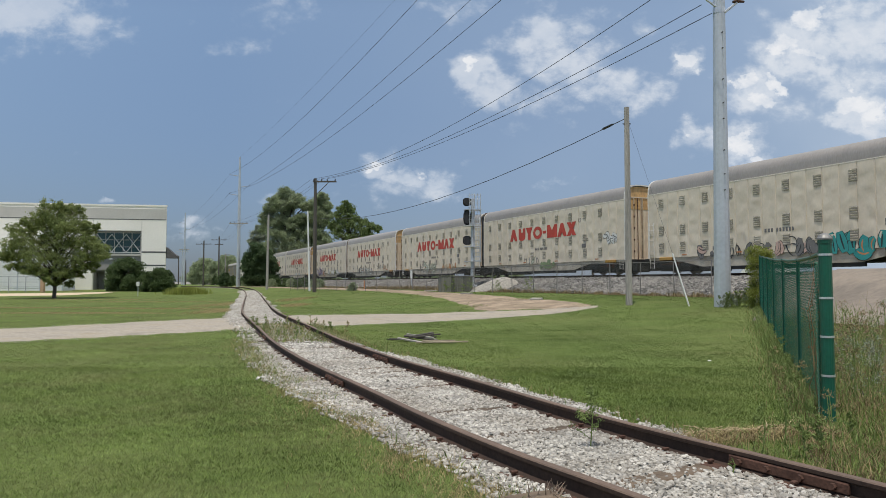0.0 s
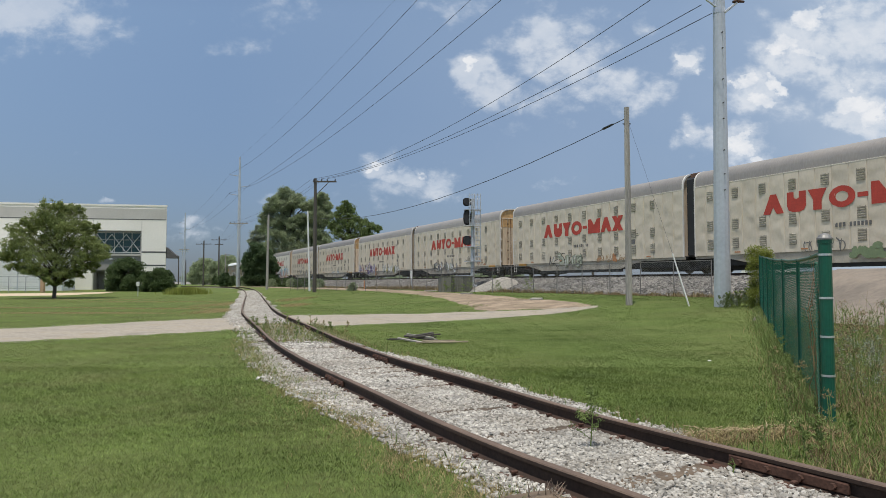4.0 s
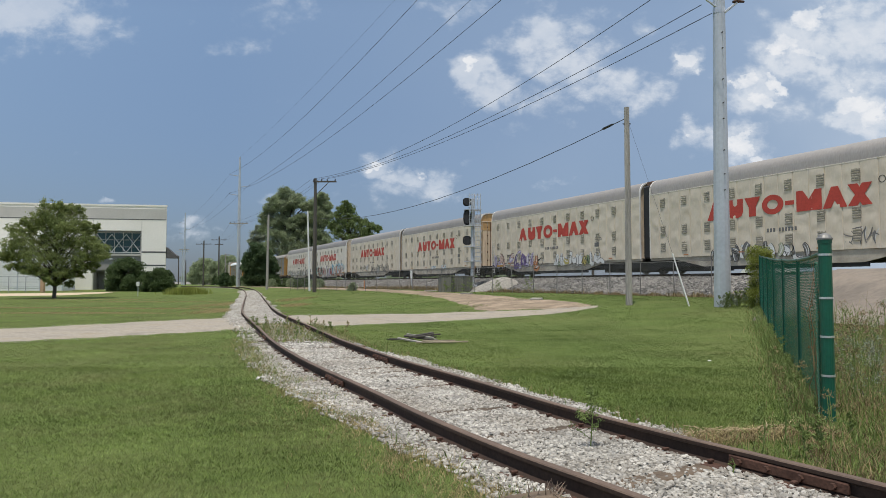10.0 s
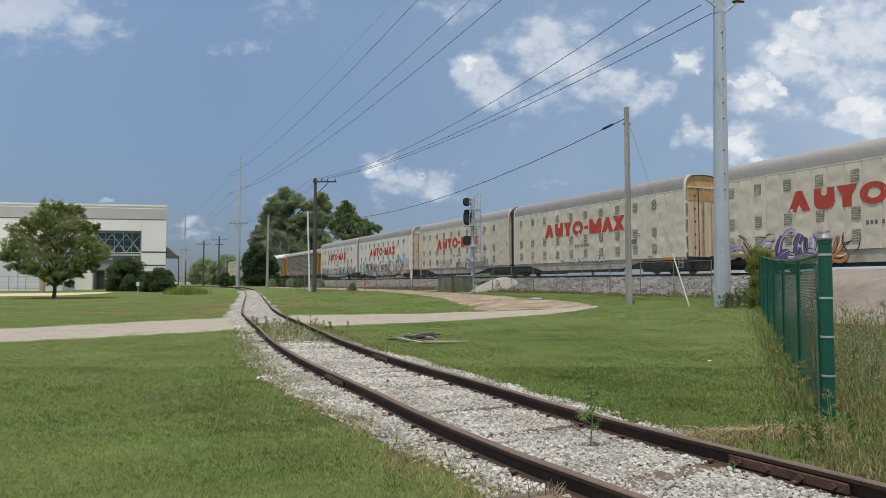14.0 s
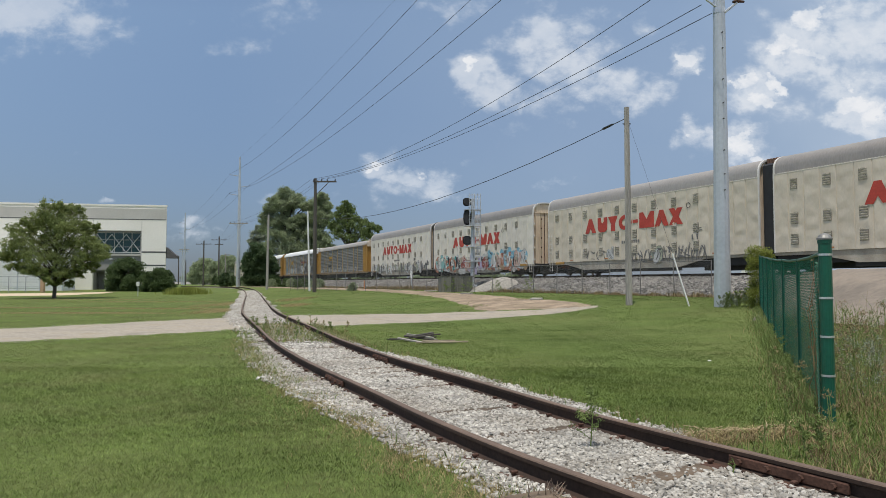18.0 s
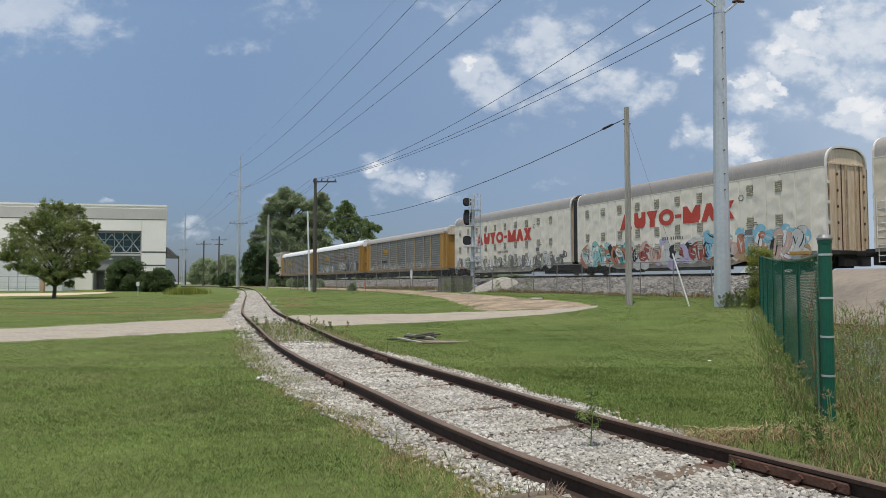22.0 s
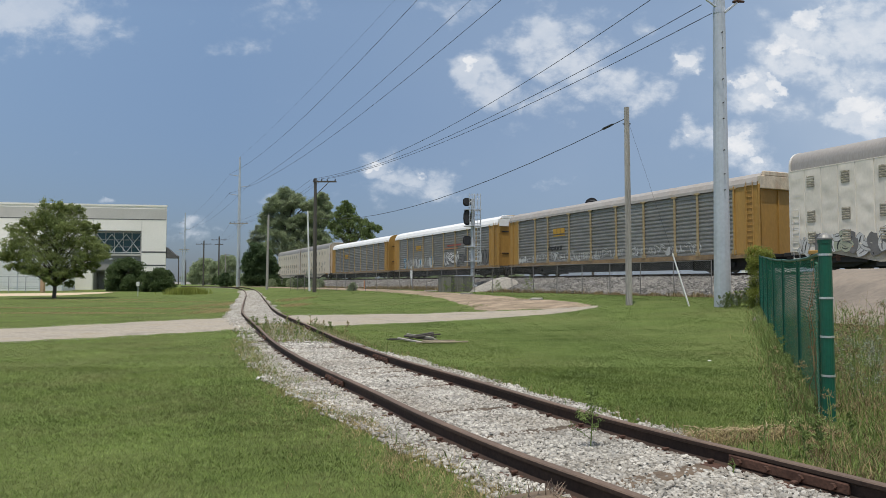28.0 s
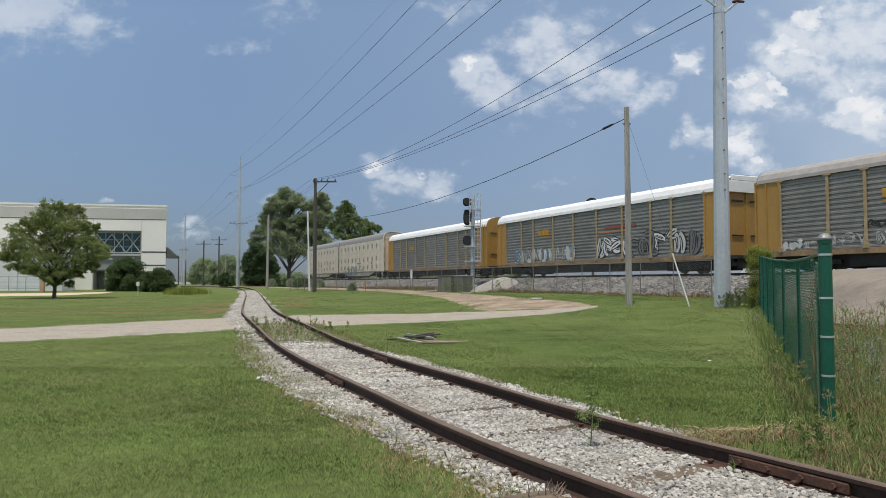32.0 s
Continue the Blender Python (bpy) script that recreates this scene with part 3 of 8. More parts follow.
def emblem_shapes():
    """Plain red shapes in a row: wedges, rounded blocks and a dash."""
    out = []
    y, h = -0.006, 1.04

    def flat(*polys):
        M = Mesh()
        for pts in polys:
            n = len(pts)
            M.add([(a, y, b) for a, b in pts] + [(a, 0.0, b) for a, b in pts], [tuple(range(n))] + [(i, (i + 1) % n, n + (i + 1) % n, n + i) for i in range(n)])
        return M

    def ring(w, k, hh, n=24):
        pts = [(math.cos(q * 2 * math.pi / n), math.sin(q * 2 * math.pi / n)) for q in range(n)]
        return Mesh().add([(w / 2 + u * p[0], d, hh / 2 + v * p[1]) for d in (y, 0.0) for u, v in ((w / 2, hh / 2), (w / 2 - k, hh / 2 - k * 0.8)) for p in pts],
                          [(q, (q + 1) % n, n + (q + 1) % n, n + q) for q in range(n)] + [(q, (q + 1) % n, 2 * n + (q + 1) % n, 2 * n + q) for q in range(n)] + [(n + q, n + (q + 1) % n, 3 * n + (q + 1) % n, 3 * n + q) for q in range(n)])

    def wedge(w):
        return flat([(0, 0), (w * 0.33, 0), (w * 0.5, h * 0.34), (w * 0.5, h), (w * 0.36, h)], [(w, 0), (w * 0.67, 0), (w * 0.5, h * 0.34), (w * 0.5, h), (w * 0.64, h)])

    def slotted(w):
        left = [(0, h), (0, h * 0.3), (w * 0.1, h * 0.09), (w * 0.3, 0), (w * 0.5, 0), (w * 0.5, h * 0.62), (w * 0.36, h * 0.7), (w * 0.36, h)]
        return flat(left, [(w - a, b) for a, b in left])

    def taper(w):
        return flat([(0.06, h), (w * 0.3, h * 0.5), (w * 0.3, 0), (w * 0.7, 0), (w * 0.7, h * 0.5), (w - 0.06, h)])

    def notched(w):
        return flat([(0, 0), (w * 0.5, 0), (w * 0.5, h * 0.55), (w * 0.26, h), (0, h)], [(w, 0), (w * 0.5, 0), (w * 0.5, h * 0.55), (w * 0.74, h), (w, h)])

    def cross(w):
        q = w * 0.2
        return flat([(0, 0), (w * 0.4, 0), (w / 2, h * 0.16), (w * 0.6, 0), (w, 0), (w / 2 + q, h / 2), (w, h), (w * 0.6, h), (w / 2, h * 0.84), (w * 0.4, h), (0, h), (w / 2 - q, h / 2)])

    for x, M in ((0.0, wedge(1.27)), (1.48, slotted(1.1)), (2.63, taper(1.16)), (3.84, ring(1.34, 0.34, h)), (5.29, flat([(0, 0.4), (0.52, 0.4), (0.52, 0.62), (0, 0.62)])), (5.95, notched(1.42)), (7.42, wedge(1.27)), (8.72, cross(1.2))):
        out.append((x, M.data("emblem_shape", RED)))
    return out, ring(0.34, 0.035, 0.34).data("emblem_ring", UNDER)


NPAN = 23
WPAN = LEN / NPAN


def side_sheet(seed):
    """One lapped side panel with shallow dents, x from 0 to its width."""
    M = Mesh()
    zs = [1.02] + [1.14 + 0.125 * k for k in range(32)] + [5.15]
    xs = [0.0, 0.014, 0.03] + [WPAN * (0.1 + 0.09 * k) for k in range(10)] + [WPAN - 0.02]
    ds = [0.0, 0.0, 0.022] + [0.028] * 11
    vs = []
    for x, d in zip(xs + [WPAN], ds + [0.0]):
        edge = min(1.0, max(0.0, min(x - 0.03, WPAN - 0.02 - x) / 0.12))
        for z in zs:
            lift = min(1.0, max(0.0, min(z - 1.1, 5.05 - z) / 0.15))
            dent = noise.noise((x * 1.5 + seed * 5.3, z * 1.9 + seed * 2.1, 1.7)) + 0.45 * noise.noise((x * 3.4, z * 3.6, 8.1 + seed * 3))
            vs.append((x, -1.5 - d + 0.034 * dent * edge * lift, z))
    m = len(zs)
    fs = [(i * m + j, (i + 1) * m + j, (i + 1) * m + j + 1, i * m + j + 1) for i in range(len(xs)) for j in range(m - 1)]
    return M.add(vs, fs)


def make_unit_parts():
    """Mesh data shared by all tall units; x runs from the rear end (0) to the front end (LEN)."""
    P = {}
    P["side_panel"] = [side_sheet(k).data("side_panel", CREAM, smooth=40) for k in range(7)]
    P["pale_panel"] = [side_sheet(k).data("side_panel", PALECREAM, smooth=40) for k in range(7)]
    M = Mesh()
    M.box(0, LEN, 1.44, 1.5, 0.95, 5.15)
    P["far_side"] = M.data("side_panel", CREAM)
    # corrugated roof
    M = Mesh()
    prof = arch()
    n = len(prof)
    seg = 140
    for i in range(seg + 1):
        k = 1.0 + (0.004 if i % 2 else -0.001)
        x = 0.06 + (LEN - 0.12) * i / seg
        M.v += [(x, y * k, 5.15 + (z - 5.15) * k + 0.0) for y, z in prof]
    for i in range(seg):
        for j in range(n - 1):
            M.f.append((i * n + j, (i + 1) * n + j, (i + 1) * n + j + 1, i * n + j + 1))
            M.mi.append(0)
    P["roof"] = M.data("roof", ROOFGREY, smooth=True)
    # seam angle along the roof's foot
    M = Mesh().box(0, LEN, -1.532, -1.5, 5.12, 5.16)
    for i in range(136):
        M.box(0.1 + i * 0.15, 0.19 + i * 0.15, -1.541, -1.5, 5.14, 5.175)
    P["roof_seam"] = M.data("roof_seam", PALECREAM)
    # raised end rim
    M = Mesh()
    out, inn = arch(16, 1.535, 5.15, 6.225), arch(16, 1.45, 5.1, 6.14)
    for (a0, a1) in ((0.0, 0.1),):
        for r0, r1 in ((out, inn),):
            vs = []
            for (y, z), (y2, z2) in zip(r0, r1):
                vs += [(a0, y, z), (a1, y, z), (a0, y2, z2), (a1, y2, z2)]
            fs = []
            for i in range(len(r0) - 1):
                b, c = 4 * i, 4 * i + 4
                fs += [(b, c, c + 1, b + 1), (b, b + 2, c + 2, c), (b + 1, c + 1, c + 3, b + 3), (b + 2, b + 3, c + 3, c + 2)]
            M.add(vs, fs)
    M.box(0, 0.07, -1.54, -1.45, 1.0, 5.15).box(0, 0.07, 1.45, 1.54, 1.0, 5.15)
    P["end_rim"] = M.data("end_rim", RIMWHITE)
    # ribbed end doors
    M = Mesh()
    pts = [(y, z) for y, z in arch(16, 1.46, 5.1, 6.1)]
    M.add([(0.1, y, z) for y, z in pts] + [(0.1, 1.44, 1.0), (0.1, -1.44, 1.0)], [tuple(range(len(pts) + 2))])
    P["end_door"] = M.data("end_door", ENDYELLOW)
    M = Mesh()
    up = [(y, z) for y, z in arch(16, 1.45, 5.1, 6.09) if z > 4.9]
    M.add([(0.085, y, z) for y, z in up] + [(0.085, 1.42, 4.5), (0.085, -1.42, 4.5)], [tuple(range(len(up) + 2))])
    P["upper_panel"] = M.data("upper_panel", ENDRUST)
    P["door_gap"] = Mesh().box(0.06, 0.1, -0.014, 0.014, 1.05, 5.3).data("door_gap", UNDER)
    P["door_rib"] = Mesh().box(0.035, 0.1, -0.035, 0.035, 1.05, 5.35, 0.01).data("door_rib", DOORRIB)
    P["door_bar"] = Mesh().box(0.05, 0.1, -1.34, 1.34, 0, 0.08).data("door_bar", ENDYELLOW)
    P["lock_rod"] = Mesh().tube([(0.05, 0, 1.0), (0.05, 0, 5.3)], 0.028, 6).data("lock_rod", RUST)
    P["knuckle"] = Mesh().box(0.0, 0.05, -0.05, 0.05, -0.07, 0.07, 0.012).data("knuckle", RUST)
    # curved ladder-like grab rail beside the doors
    P["door_hinge"] = Mesh().box(-0.05, 0.06, -1.5, -1.36, 0.0, 0.16, 0.01).data("door_hinge", RIMWHITE)
    # vent: slanted louvres over a plate coloured dark for the shade inside
    M = Mesh()
    M.box(-0.215, 0.215, -0.012, 0.0, -0.29, 0.29, 0, 1)
    for i in range(5):
        z = -0.27 + i * 0.116
        M.add([(-0.2, -0.014, z), (0.2, -0.014, z), (0.2, -0.045, z + 0.062), (-0.2, -0.045, z + 0.062), (-0.2, -0.012, z + 0.075), (0.2, -0.012, z + 0.075)],
              [(0, 1, 2, 3), (3, 2, 5, 4)], 0)
    P["vent"] = M.data("vent", LOUVRE, VENT)
    # sill: shallow over the trucks, deep between
    M = Mesh()
    top, shallow, deep = 1.02, 0.86, 0.40
    xs = [(0, shallow), (2.3, shallow), (4.6, deep), (LEN - 6.2, deep), (LEN - 4.0, shallow), (LEN, shallow)]
    vs = []
    for x, z in xs:
        vs += [(x, -1.47, top), (x, -1.47, z), (x, -1.38, z), (x, -1.38, top)]
    fs = [(0, 1, 2, 3), (20, 23, 22, 21)]
    for i in range(5):
        for k in range(4):
            a, b = 4 * i + k, 4 * i + (k + 1) % 4
            fs.append((a, b, b + 4, a + 4))
    M.add(vs, fs)
    P["sill"] = M.data("sill", SILL)
    # floor slab, plus black boxes added below to stand for the shade there
    P["floor_frame"] = Mesh().box(0.1, LEN - 0.1, -1.36, 1.4, 0.92, 1.06).box(4.4, LEN - 6.0, -1.44, -1.3, 0.2, 0.41, 0.01).box(0.1, LEN - 0.1, -0.95, 0.95, 0.42, 0.92).box(0.4, 4.6, -0.9, 0.9, 0.18, 0.42).box(LEN - 4.6, LEN - 0.4, -0.9, 0.9, 0.18, 0.42).add([(x, y, z) for y in (-1.36, -1.27) for x, z in ((0.05, 0.9), (0.05, 0.42), (3.9, 0.42), (4.9, 0.9))] + [(LEN - x, y, z) for y in (-1.36, -1.27) for x, z in ((0.05, 0.9), (0.05, 0.42), (4.4, 0.42), (6.4, 0.9))], [(0, 1, 2, 3), (4, 5, 6, 7), (1, 2, 6, 5), (2, 3, 7, 6), (8, 9, 10, 11), (12, 13, 14, 15), (9, 10, 14, 13), (10, 11, 15, 14)]).data("floor_frame", UNDER)
    P["bellows"] = Mesh().box(-0.45, 0.45, -1.32, 1.32, 1.0, 5.85, 0.12).data("bellows", BLACKPAINT)
    M = Mesh()
    for q in range(5):
        M.box(-0.42 + q * 0.18, -0.28 + q * 0.18, -0.95, 0.95, 5.82, 6.16, 0.03)
    P["gap_hood"] = M.data("gap_hood", GAPBROWN)
        # ladder at the coupler end
    M = Mesh()
    for x in (0.0, 0.42):
        M.tube([(x, -1.6, 1.0), (x, -1.6, 3.3)], 0.022, 5)
    for i in range(7):
        M.tube([(0, -1.6, 1.15 + i * 0.33), (0.42, -1.6, 1.15 + i * 0.33)], 0.016, 5)
    P["ladder"] = M.data("ladder", RIMWHITE)
    M = Mesh()
    M.box(-0.2, 0.2, -1.42, -1.1, 0.55, 0.86, 0.03).tube([(-0.9, -1.4, 0.6), (0.9, -1.4, 0.72)], 0.03, 6).tube([(0.5, -1.3, 0.5), (0.5, -1.3, 0.9)], 0.13, 10)
    P["brake_gear"] = M.data("brake_gear", RUST)
    M = Mesh()
    for x in (0.0, 0.34):
        M.tube([(x, -1.52, 1.0), (x, -1.52, 0.36)], 0.018, 5)
    for z in (0.38, 0.66):
        M.box(0.0, 0.34, -1.56, -1.46, z, z + 0.025)
    P["stirrup"] = M.data("stirrup", RIMWHITE)
    P["step_box"] = Mesh().box(-0.55, 0.55, -1.58, -1.2, 0.86, 1.05, 0.02).data("step_box", YELLOW)
    P["coupler"] = Mesh().box(-0.1, 1.25, -0.16, 0.16, 0.72, 1.0, 0.04).box(0.95, 1.3, -0.24, 0.24, 0.68, 1.04, 0.05).data("coupler", UNDER)
    P["end_platform"] = Mesh().box(-0.05, 0.5, -1.4, 1.4, 0.8, 1.0, 0.02).box(0.1, 0.45, -0.95, 0.95, 0.25, 0.8).data("end_platform", UNDER)
    P["letters"], P["small_ring"] = emblem_shapes()
    return P


def truck_parts():
    T = {}
    M = Mesh()
    for y in (-1.08, 1.08):
        yy = (y - 0.07, y + 0.07)
        M.add([(x, q, z) for q in yy for x, z in ((-1.25, 0.36), (-1.25, 0.56), (-0.5, 0.66), (0.5, 0.66), (1.25, 0.56), (1.25, 0.36), (0.95, 0.36), (0.42, 0.2), (-0.42, 0.2), (-0.95, 0.36))],
              [tuple(range(10)), tuple(range(19, 9, -1))] + [(i, (i + 1) % 10, 10 + (i + 1) % 10, 10 + i) for i in range(10)])
    T["side_frame"] = M.data("side_frame", UNDER)
    T["bolster"] = Mesh().box(-0.25, 0.25, -1.15, 1.15, 0.42, 0.78, 0.03).data("bolster", UNDER)
    M = Mesh()
    n = 28
    for y, s in ((-0.75, -1), (0.75, 1)):
        prof = [(0.0, -0.06), (0.16, -0.07), (0.2, -0.03), (0.36, -0.03), (0.38, -0.065), (0.42, -0.065), (0.425, 0.05), (0.45, 0.065), (0.45, 0.09), (0.36, 0.09), (0.2, 0.05), (0.0, 0.06)]
        vs = [(r * math.cos(2 * math.pi * k / n), y + s * -w, r * math.sin(2 * math.pi * k / n)) for r, w in prof for k in range(n)]
        fs = [(i * n + k, i * n + (k + 1) % n, (i + 1) * n + (k + 1) % n, (i + 1) * n + k) for i in range(len(prof) - 1) for k in range(n)]
        M.add(vs, fs)
        for k in range(4):
            w = math.pi / 2 * k + 0.4
            M.tube([(0.28 * math.cos(w), y * 1.04, 0.28 * math.sin(w)), (0.28 * math.cos(w), y * 1.075, 0.28 * math.sin(w))], 0.05, 6)
    M.tube([(0, -1.1, 0), (0, 1.1, 0)], 0.08, 10)
    T["wheelset"] = M.data("wheelset", WHEEL)
    M = Mesh()
    for x in (-0.14, 0.0, 0.14):
        M.tube([(x, -1.1, 0.26), (x, -1.1, 0.5)], 0.055, 6)
    T["spring_nest"] = M.data("spring_nest", RUST)
    return T


UNIT_PARTS, TRUCK = make_unit_parts(), truck_parts()
CARS, WHEELSETS = [], []


def add_truck(car, x):
    t = part("truck", TRUCK["bolster"], None, car, "black cast truck", pose(x, 0, 0))
    part("side_frame", TRUCK["side_frame"], None, t)
    part("spring_nest", TRUCK["spring_nest"], None, t)
    for dx in (-0.88, 0.88):
        WHEELSETS.append((part("wheelset", TRUCK["wheelset"], None, t, "worn steel wheels on an axle", pose(dx, 0, 0.45)), dx))


def tall_unit(start, coupler_front, label, text=True, first=1.25, cols=10, pale=False):
    """One half of a two-part tall auto carrier. start: metres that its rear corner lies behind the reference at the clip's start."""
    car = thing("auto_carrier", label, "rail car", group="auto carriers of the train")
    CARS.append((car, start))
    P = UNIT_PARTS
    for k in range(NPAN):
        part("side_panel", P["pale_panel" if pale else "side_panel"][(k * 5 + len(CARS) * 3) % 7], None, car, m=pose(k * WPAN, 0, 0))
    part("side_panel", P["far_side"], None, car)
    part("roof", P["roof"], None, car, "dull grey corrugated roof")
    part("roof_seam", P["roof_seam"], None, car)
    part("sill", P["sill"], None, car, "grimy side sill")
    part("floor_frame", P["floor_frame"], None, car)
    part("end_rim", P["end_rim"], None, car, "white arched end rim", pose(0, 0, 0))
    part("end_rim", P["end_rim"], None, car, "white arched end rim", pose(LEN, 0, 0, 0, 0, 180))
    for c in range(cols):
        for z in (4.5, 2.74, 1.68):
            part("vent", P["vent"], None, car, m=pose(first + c * 1.84, -1.532, z))
    if text:
        for x, me in P["letters"]:
            part("emblem_shape", me, None, car, "faded red painted shape", pose(4.98 + x, -1.542, 3.05))
        part("emblem_ring", P["small_ring"], None, car, "thin dark painted ring", pose(15.2, -1.542, 3.98))
    if coupler_front:
        end_door(car, pose(LEN, 0, 0, 0, 0, 180), "rust-stained yellowish end doors")
        part("end_wall", P["end_door"], None, car, "", pose(0, 0, 0))
        for z in (1.3, 2.3, 3.3, 4.3):
            part("door_hinge", P["door_hinge"], None, car, m=pose(LEN, 0, z))
        part("step_box", P["step_box"], None, car, m=pose(LEN - 1.6, 0, 0))
        part("brake_gear", P["brake_gear"], None, car, "rusty brake gear", pose(LEN - 2.0, 0, 0))
        part("stirrup", P["stirrup"], None, car, m=pose(LEN - 0.6, 0, 0))
        part("coupler", P["coupler"], None, car, m=pose(LEN, 0, 0))
        part("end_platform", P["end_platform"], None, car, m=pose(LEN, 0, 0))
        part("bellows", P["bellows"], None, car, "black gap cover", pose(-0.45, 0, 0))
        part("gap_hood", P["gap_hood"], None, car, "brown pleated gap hood", pose(-0.45, 0, 0))
        add_truck(car, LEN - 2.6), add_truck(car, -0.45)
    else:
        end_door(car, pose(0, 0, 0), "rust-stained yellowish end doors")
        part("end_wall", P["end_door"], None, car, "", pose(LEN, 0, 0, 0, 0, 180))
        for z in (1.3, 2.3, 3.3, 4.3):
            part("door_hinge", P["door_hinge"], None, car, m=pose(0, 0, z))
        part("ladder", P["ladder"], None, car, m=pose(0.2, 0, 0))
        part("step_box", P["step_box"], None, car, m=pose(1.6, 0, 0))
        part("brake_gear", P["brake_gear"], None, car, "rusty brake gear", pose(2.0, 0, 0))
        part("stirrup", P["stirrup"], None, car, m=pose(0.2, 0, 0))
        part("coupler", P["coupler"], None, car, m=pose(0, 0, 0, 0, 0, 180))
        part("end_platform", P["end_platform"], None, car, m=pose(0, 0, 0, 0, 0, 180))
        add_truck(car, 2.6)
    return car


def end_door(car, m, label):
    """Four tall folding leaves with hat ribs, hinge knuckles and old rust runs."""
    P = UNIT_PARTS
    rusty = len(CARS) in (3, 5, 7)
    d = part("end_door", P["end_door"], None, car, label, m)
    if rusty:
        part("upper_panel", P["upper_panel"], None, d, "rusty orange upper panel")
    for y in (-1.28, -0.7, -0.06, 0.06, 0.7, 1.28):
        part("rib", P["door_rib"], None, d, m=pose(0, y, 0))
    for y in (-0.98, 0.38):
        part("lock_rod", P["lock_rod"], None, d, "dark rusty lock rod", pose(0, y, 0))
    part("door_gap", P["door_gap"], None, d)
    for z in (1.05, 5.3):
        part("bar", P["door_bar"], None, d, m=pose(0, 0, z))
    for z in (1.6, 2.4, 3.2, 4.0, 4.8):
        for y in (-1.28, 0.7):
            part("knuckle", P["knuckle"], None, d, m=pose(0, y, z))


RLEN = 26.9


def rack_parts():
    P = {}
    M = Mesh()
    # corrugated side between posts
    n = 15
    z0, z1 = 1.1, 4.72
    prof = []
    for i in range(n):
        b = z0 + (z1 - z0) * i / n
        h = (z1 - z0) / n
        prof += [(-1.47, b), (-1.47, b + h * 0.38), (-1.415, b + h * 0.55), (-1.415, b + h * 0.85)]
    prof.append((-1.46, z1))
    M = Mesh()
    k = len(prof)
    vs = [(0.0, y, z) for y, z in prof] + [(2.62, y, z) for y, z in prof]
    M.add(vs, [(j, k + j, k + j + 1, j + 1) for j in range(k - 1)])
    P["side_panel"] = M.data("side_panel", GALV)
    P["post"] = Mesh().box(-0.08, 0.08, -1.53, -1.44, 1.05, 4.78, 0.015).box(-0.22, 0.22, -1.55, -1.44, 4.68, 4.8, 0.01).box(-0.15, 0.15, -1.545, -1.44, 1.05, 1.28, 0.01).data("post", POSTTAN)
    P["corner"] = Mesh().box(0, 2.9, -1.5, -1.42, 1.0, 4.8).box(0.0, 0.14, -1.56, -1.42, 1.0, 4.85, 0.01).box(1.3, 1.42, -1.56, -1.5, 1.0, 4.8, 0.01).box(2.76, 2.9, -1.56, -1.42, 1.0, 4.8, 0.01).data("corner_panel", YELLOW)
    P["far_side"] = Mesh().box(0, RLEN, 1.42, 1.5, 1.0, 4.8).data("side_panel", GALV)
    P["side_sill"] = Mesh().box(0, RLEN, -1.5, -1.38, 0.8, 1.08, 0.01).data("side_sill", RACKSILL)
    # rack floor; the lower black boxes are added as under-car shade
    P["floor_frame"] = Mesh().box(0.2, RLEN - 0.2, -1.36, 1.4, 0.9, 1.05).box(0.2, RLEN - 0.2, -0.95, 0.95, 0.4, 0.9).box(1.2, 5.6, -0.9, 0.9, 0.18, 0.4).box(RLEN - 5.6, RLEN - 1.2, -0.9, 0.9, 0.18, 0.4).box(5.2, RLEN - 5.2, -1.3, -1.2, 0.22, 0.9).data("floor_frame", UNDER)
    # ridged low-pitch roof
    M = Mesh()
    rp = [(-1.55, 4.74), (-1.53, 4.95), (-1.38, 5.28), (-1.08, 5.52), (-0.55, 5.66), (0, 5.69), (0.55, 5.66), (1.08, 5.52), (1.38, 5.28), (1.53, 4.95), (1.55, 4.74)]
    nseg = 60
    m = len(rp)

    def roof_mesh(k):
        M = Mesh()
        for i in range(nseg + 1):
            x = 0.15 + (RLEN - 0.3) * i / nseg
            b = 0.012 if i % 2 else 0.0
            M.v += [(x, y, 4.74 + (z - 4.74) * k + b) for y, z in rp]
        for i in range(nseg):
            for j in range(m - 1):
                M.f.append((i * m + j, (i + 1) * m + j, (i + 1) * m + j + 1, i * m + j + 1))
                M.mi.append(0)
        return M

    def door_mesh(k):
        M = Mesh()
        M.add([(0.12, y, 4.74 + (z - 4.74) * k) for y, z in rp] + [(0.12, 1.5, 1.0), (0.12, -1.5, 1.0)], [tuple(range(m + 2))])
        M.box(0.0, 0.12, -1.5, -1.36, 1.0, 4.8, 0.01).box(0.0, 0.12, 1.36, 1.5, 1.0, 4.8, 0.01)
        M.box(0.06, 0.12, -0.03, 0.03, 1.0, 5.45, 0.01)
        return M

    P["roof_white"] = roof_mesh(1.0).data("roof", ROOFWHITE)
    P["roof_grey"] = roof_mesh(0.86).data("roof", mat("weathered_roof", (0.37, 0.345, 0.32), 0.6, 0.15, var=0.1, dirt=(0.34, 0.28, 0.22), dirt_amt=0.5))
    # end doors with posts and a white arched frame
    P["end_door"], P["low_door"] = door_mesh(1.0).data("end_door", YELLOW), door_mesh(0.86).data("end_door", YELLOW)
    P["end_cap"] = Mesh().box(-0.1, 0.03, -1.5, 1.5, 4.62, 5.3, 0.02).box(-0.1, 0.03, -1.2, 1.2, 5.3, 5.62, 0.04).data("end_cap", ROOFWHITE)
    M = Mesh()
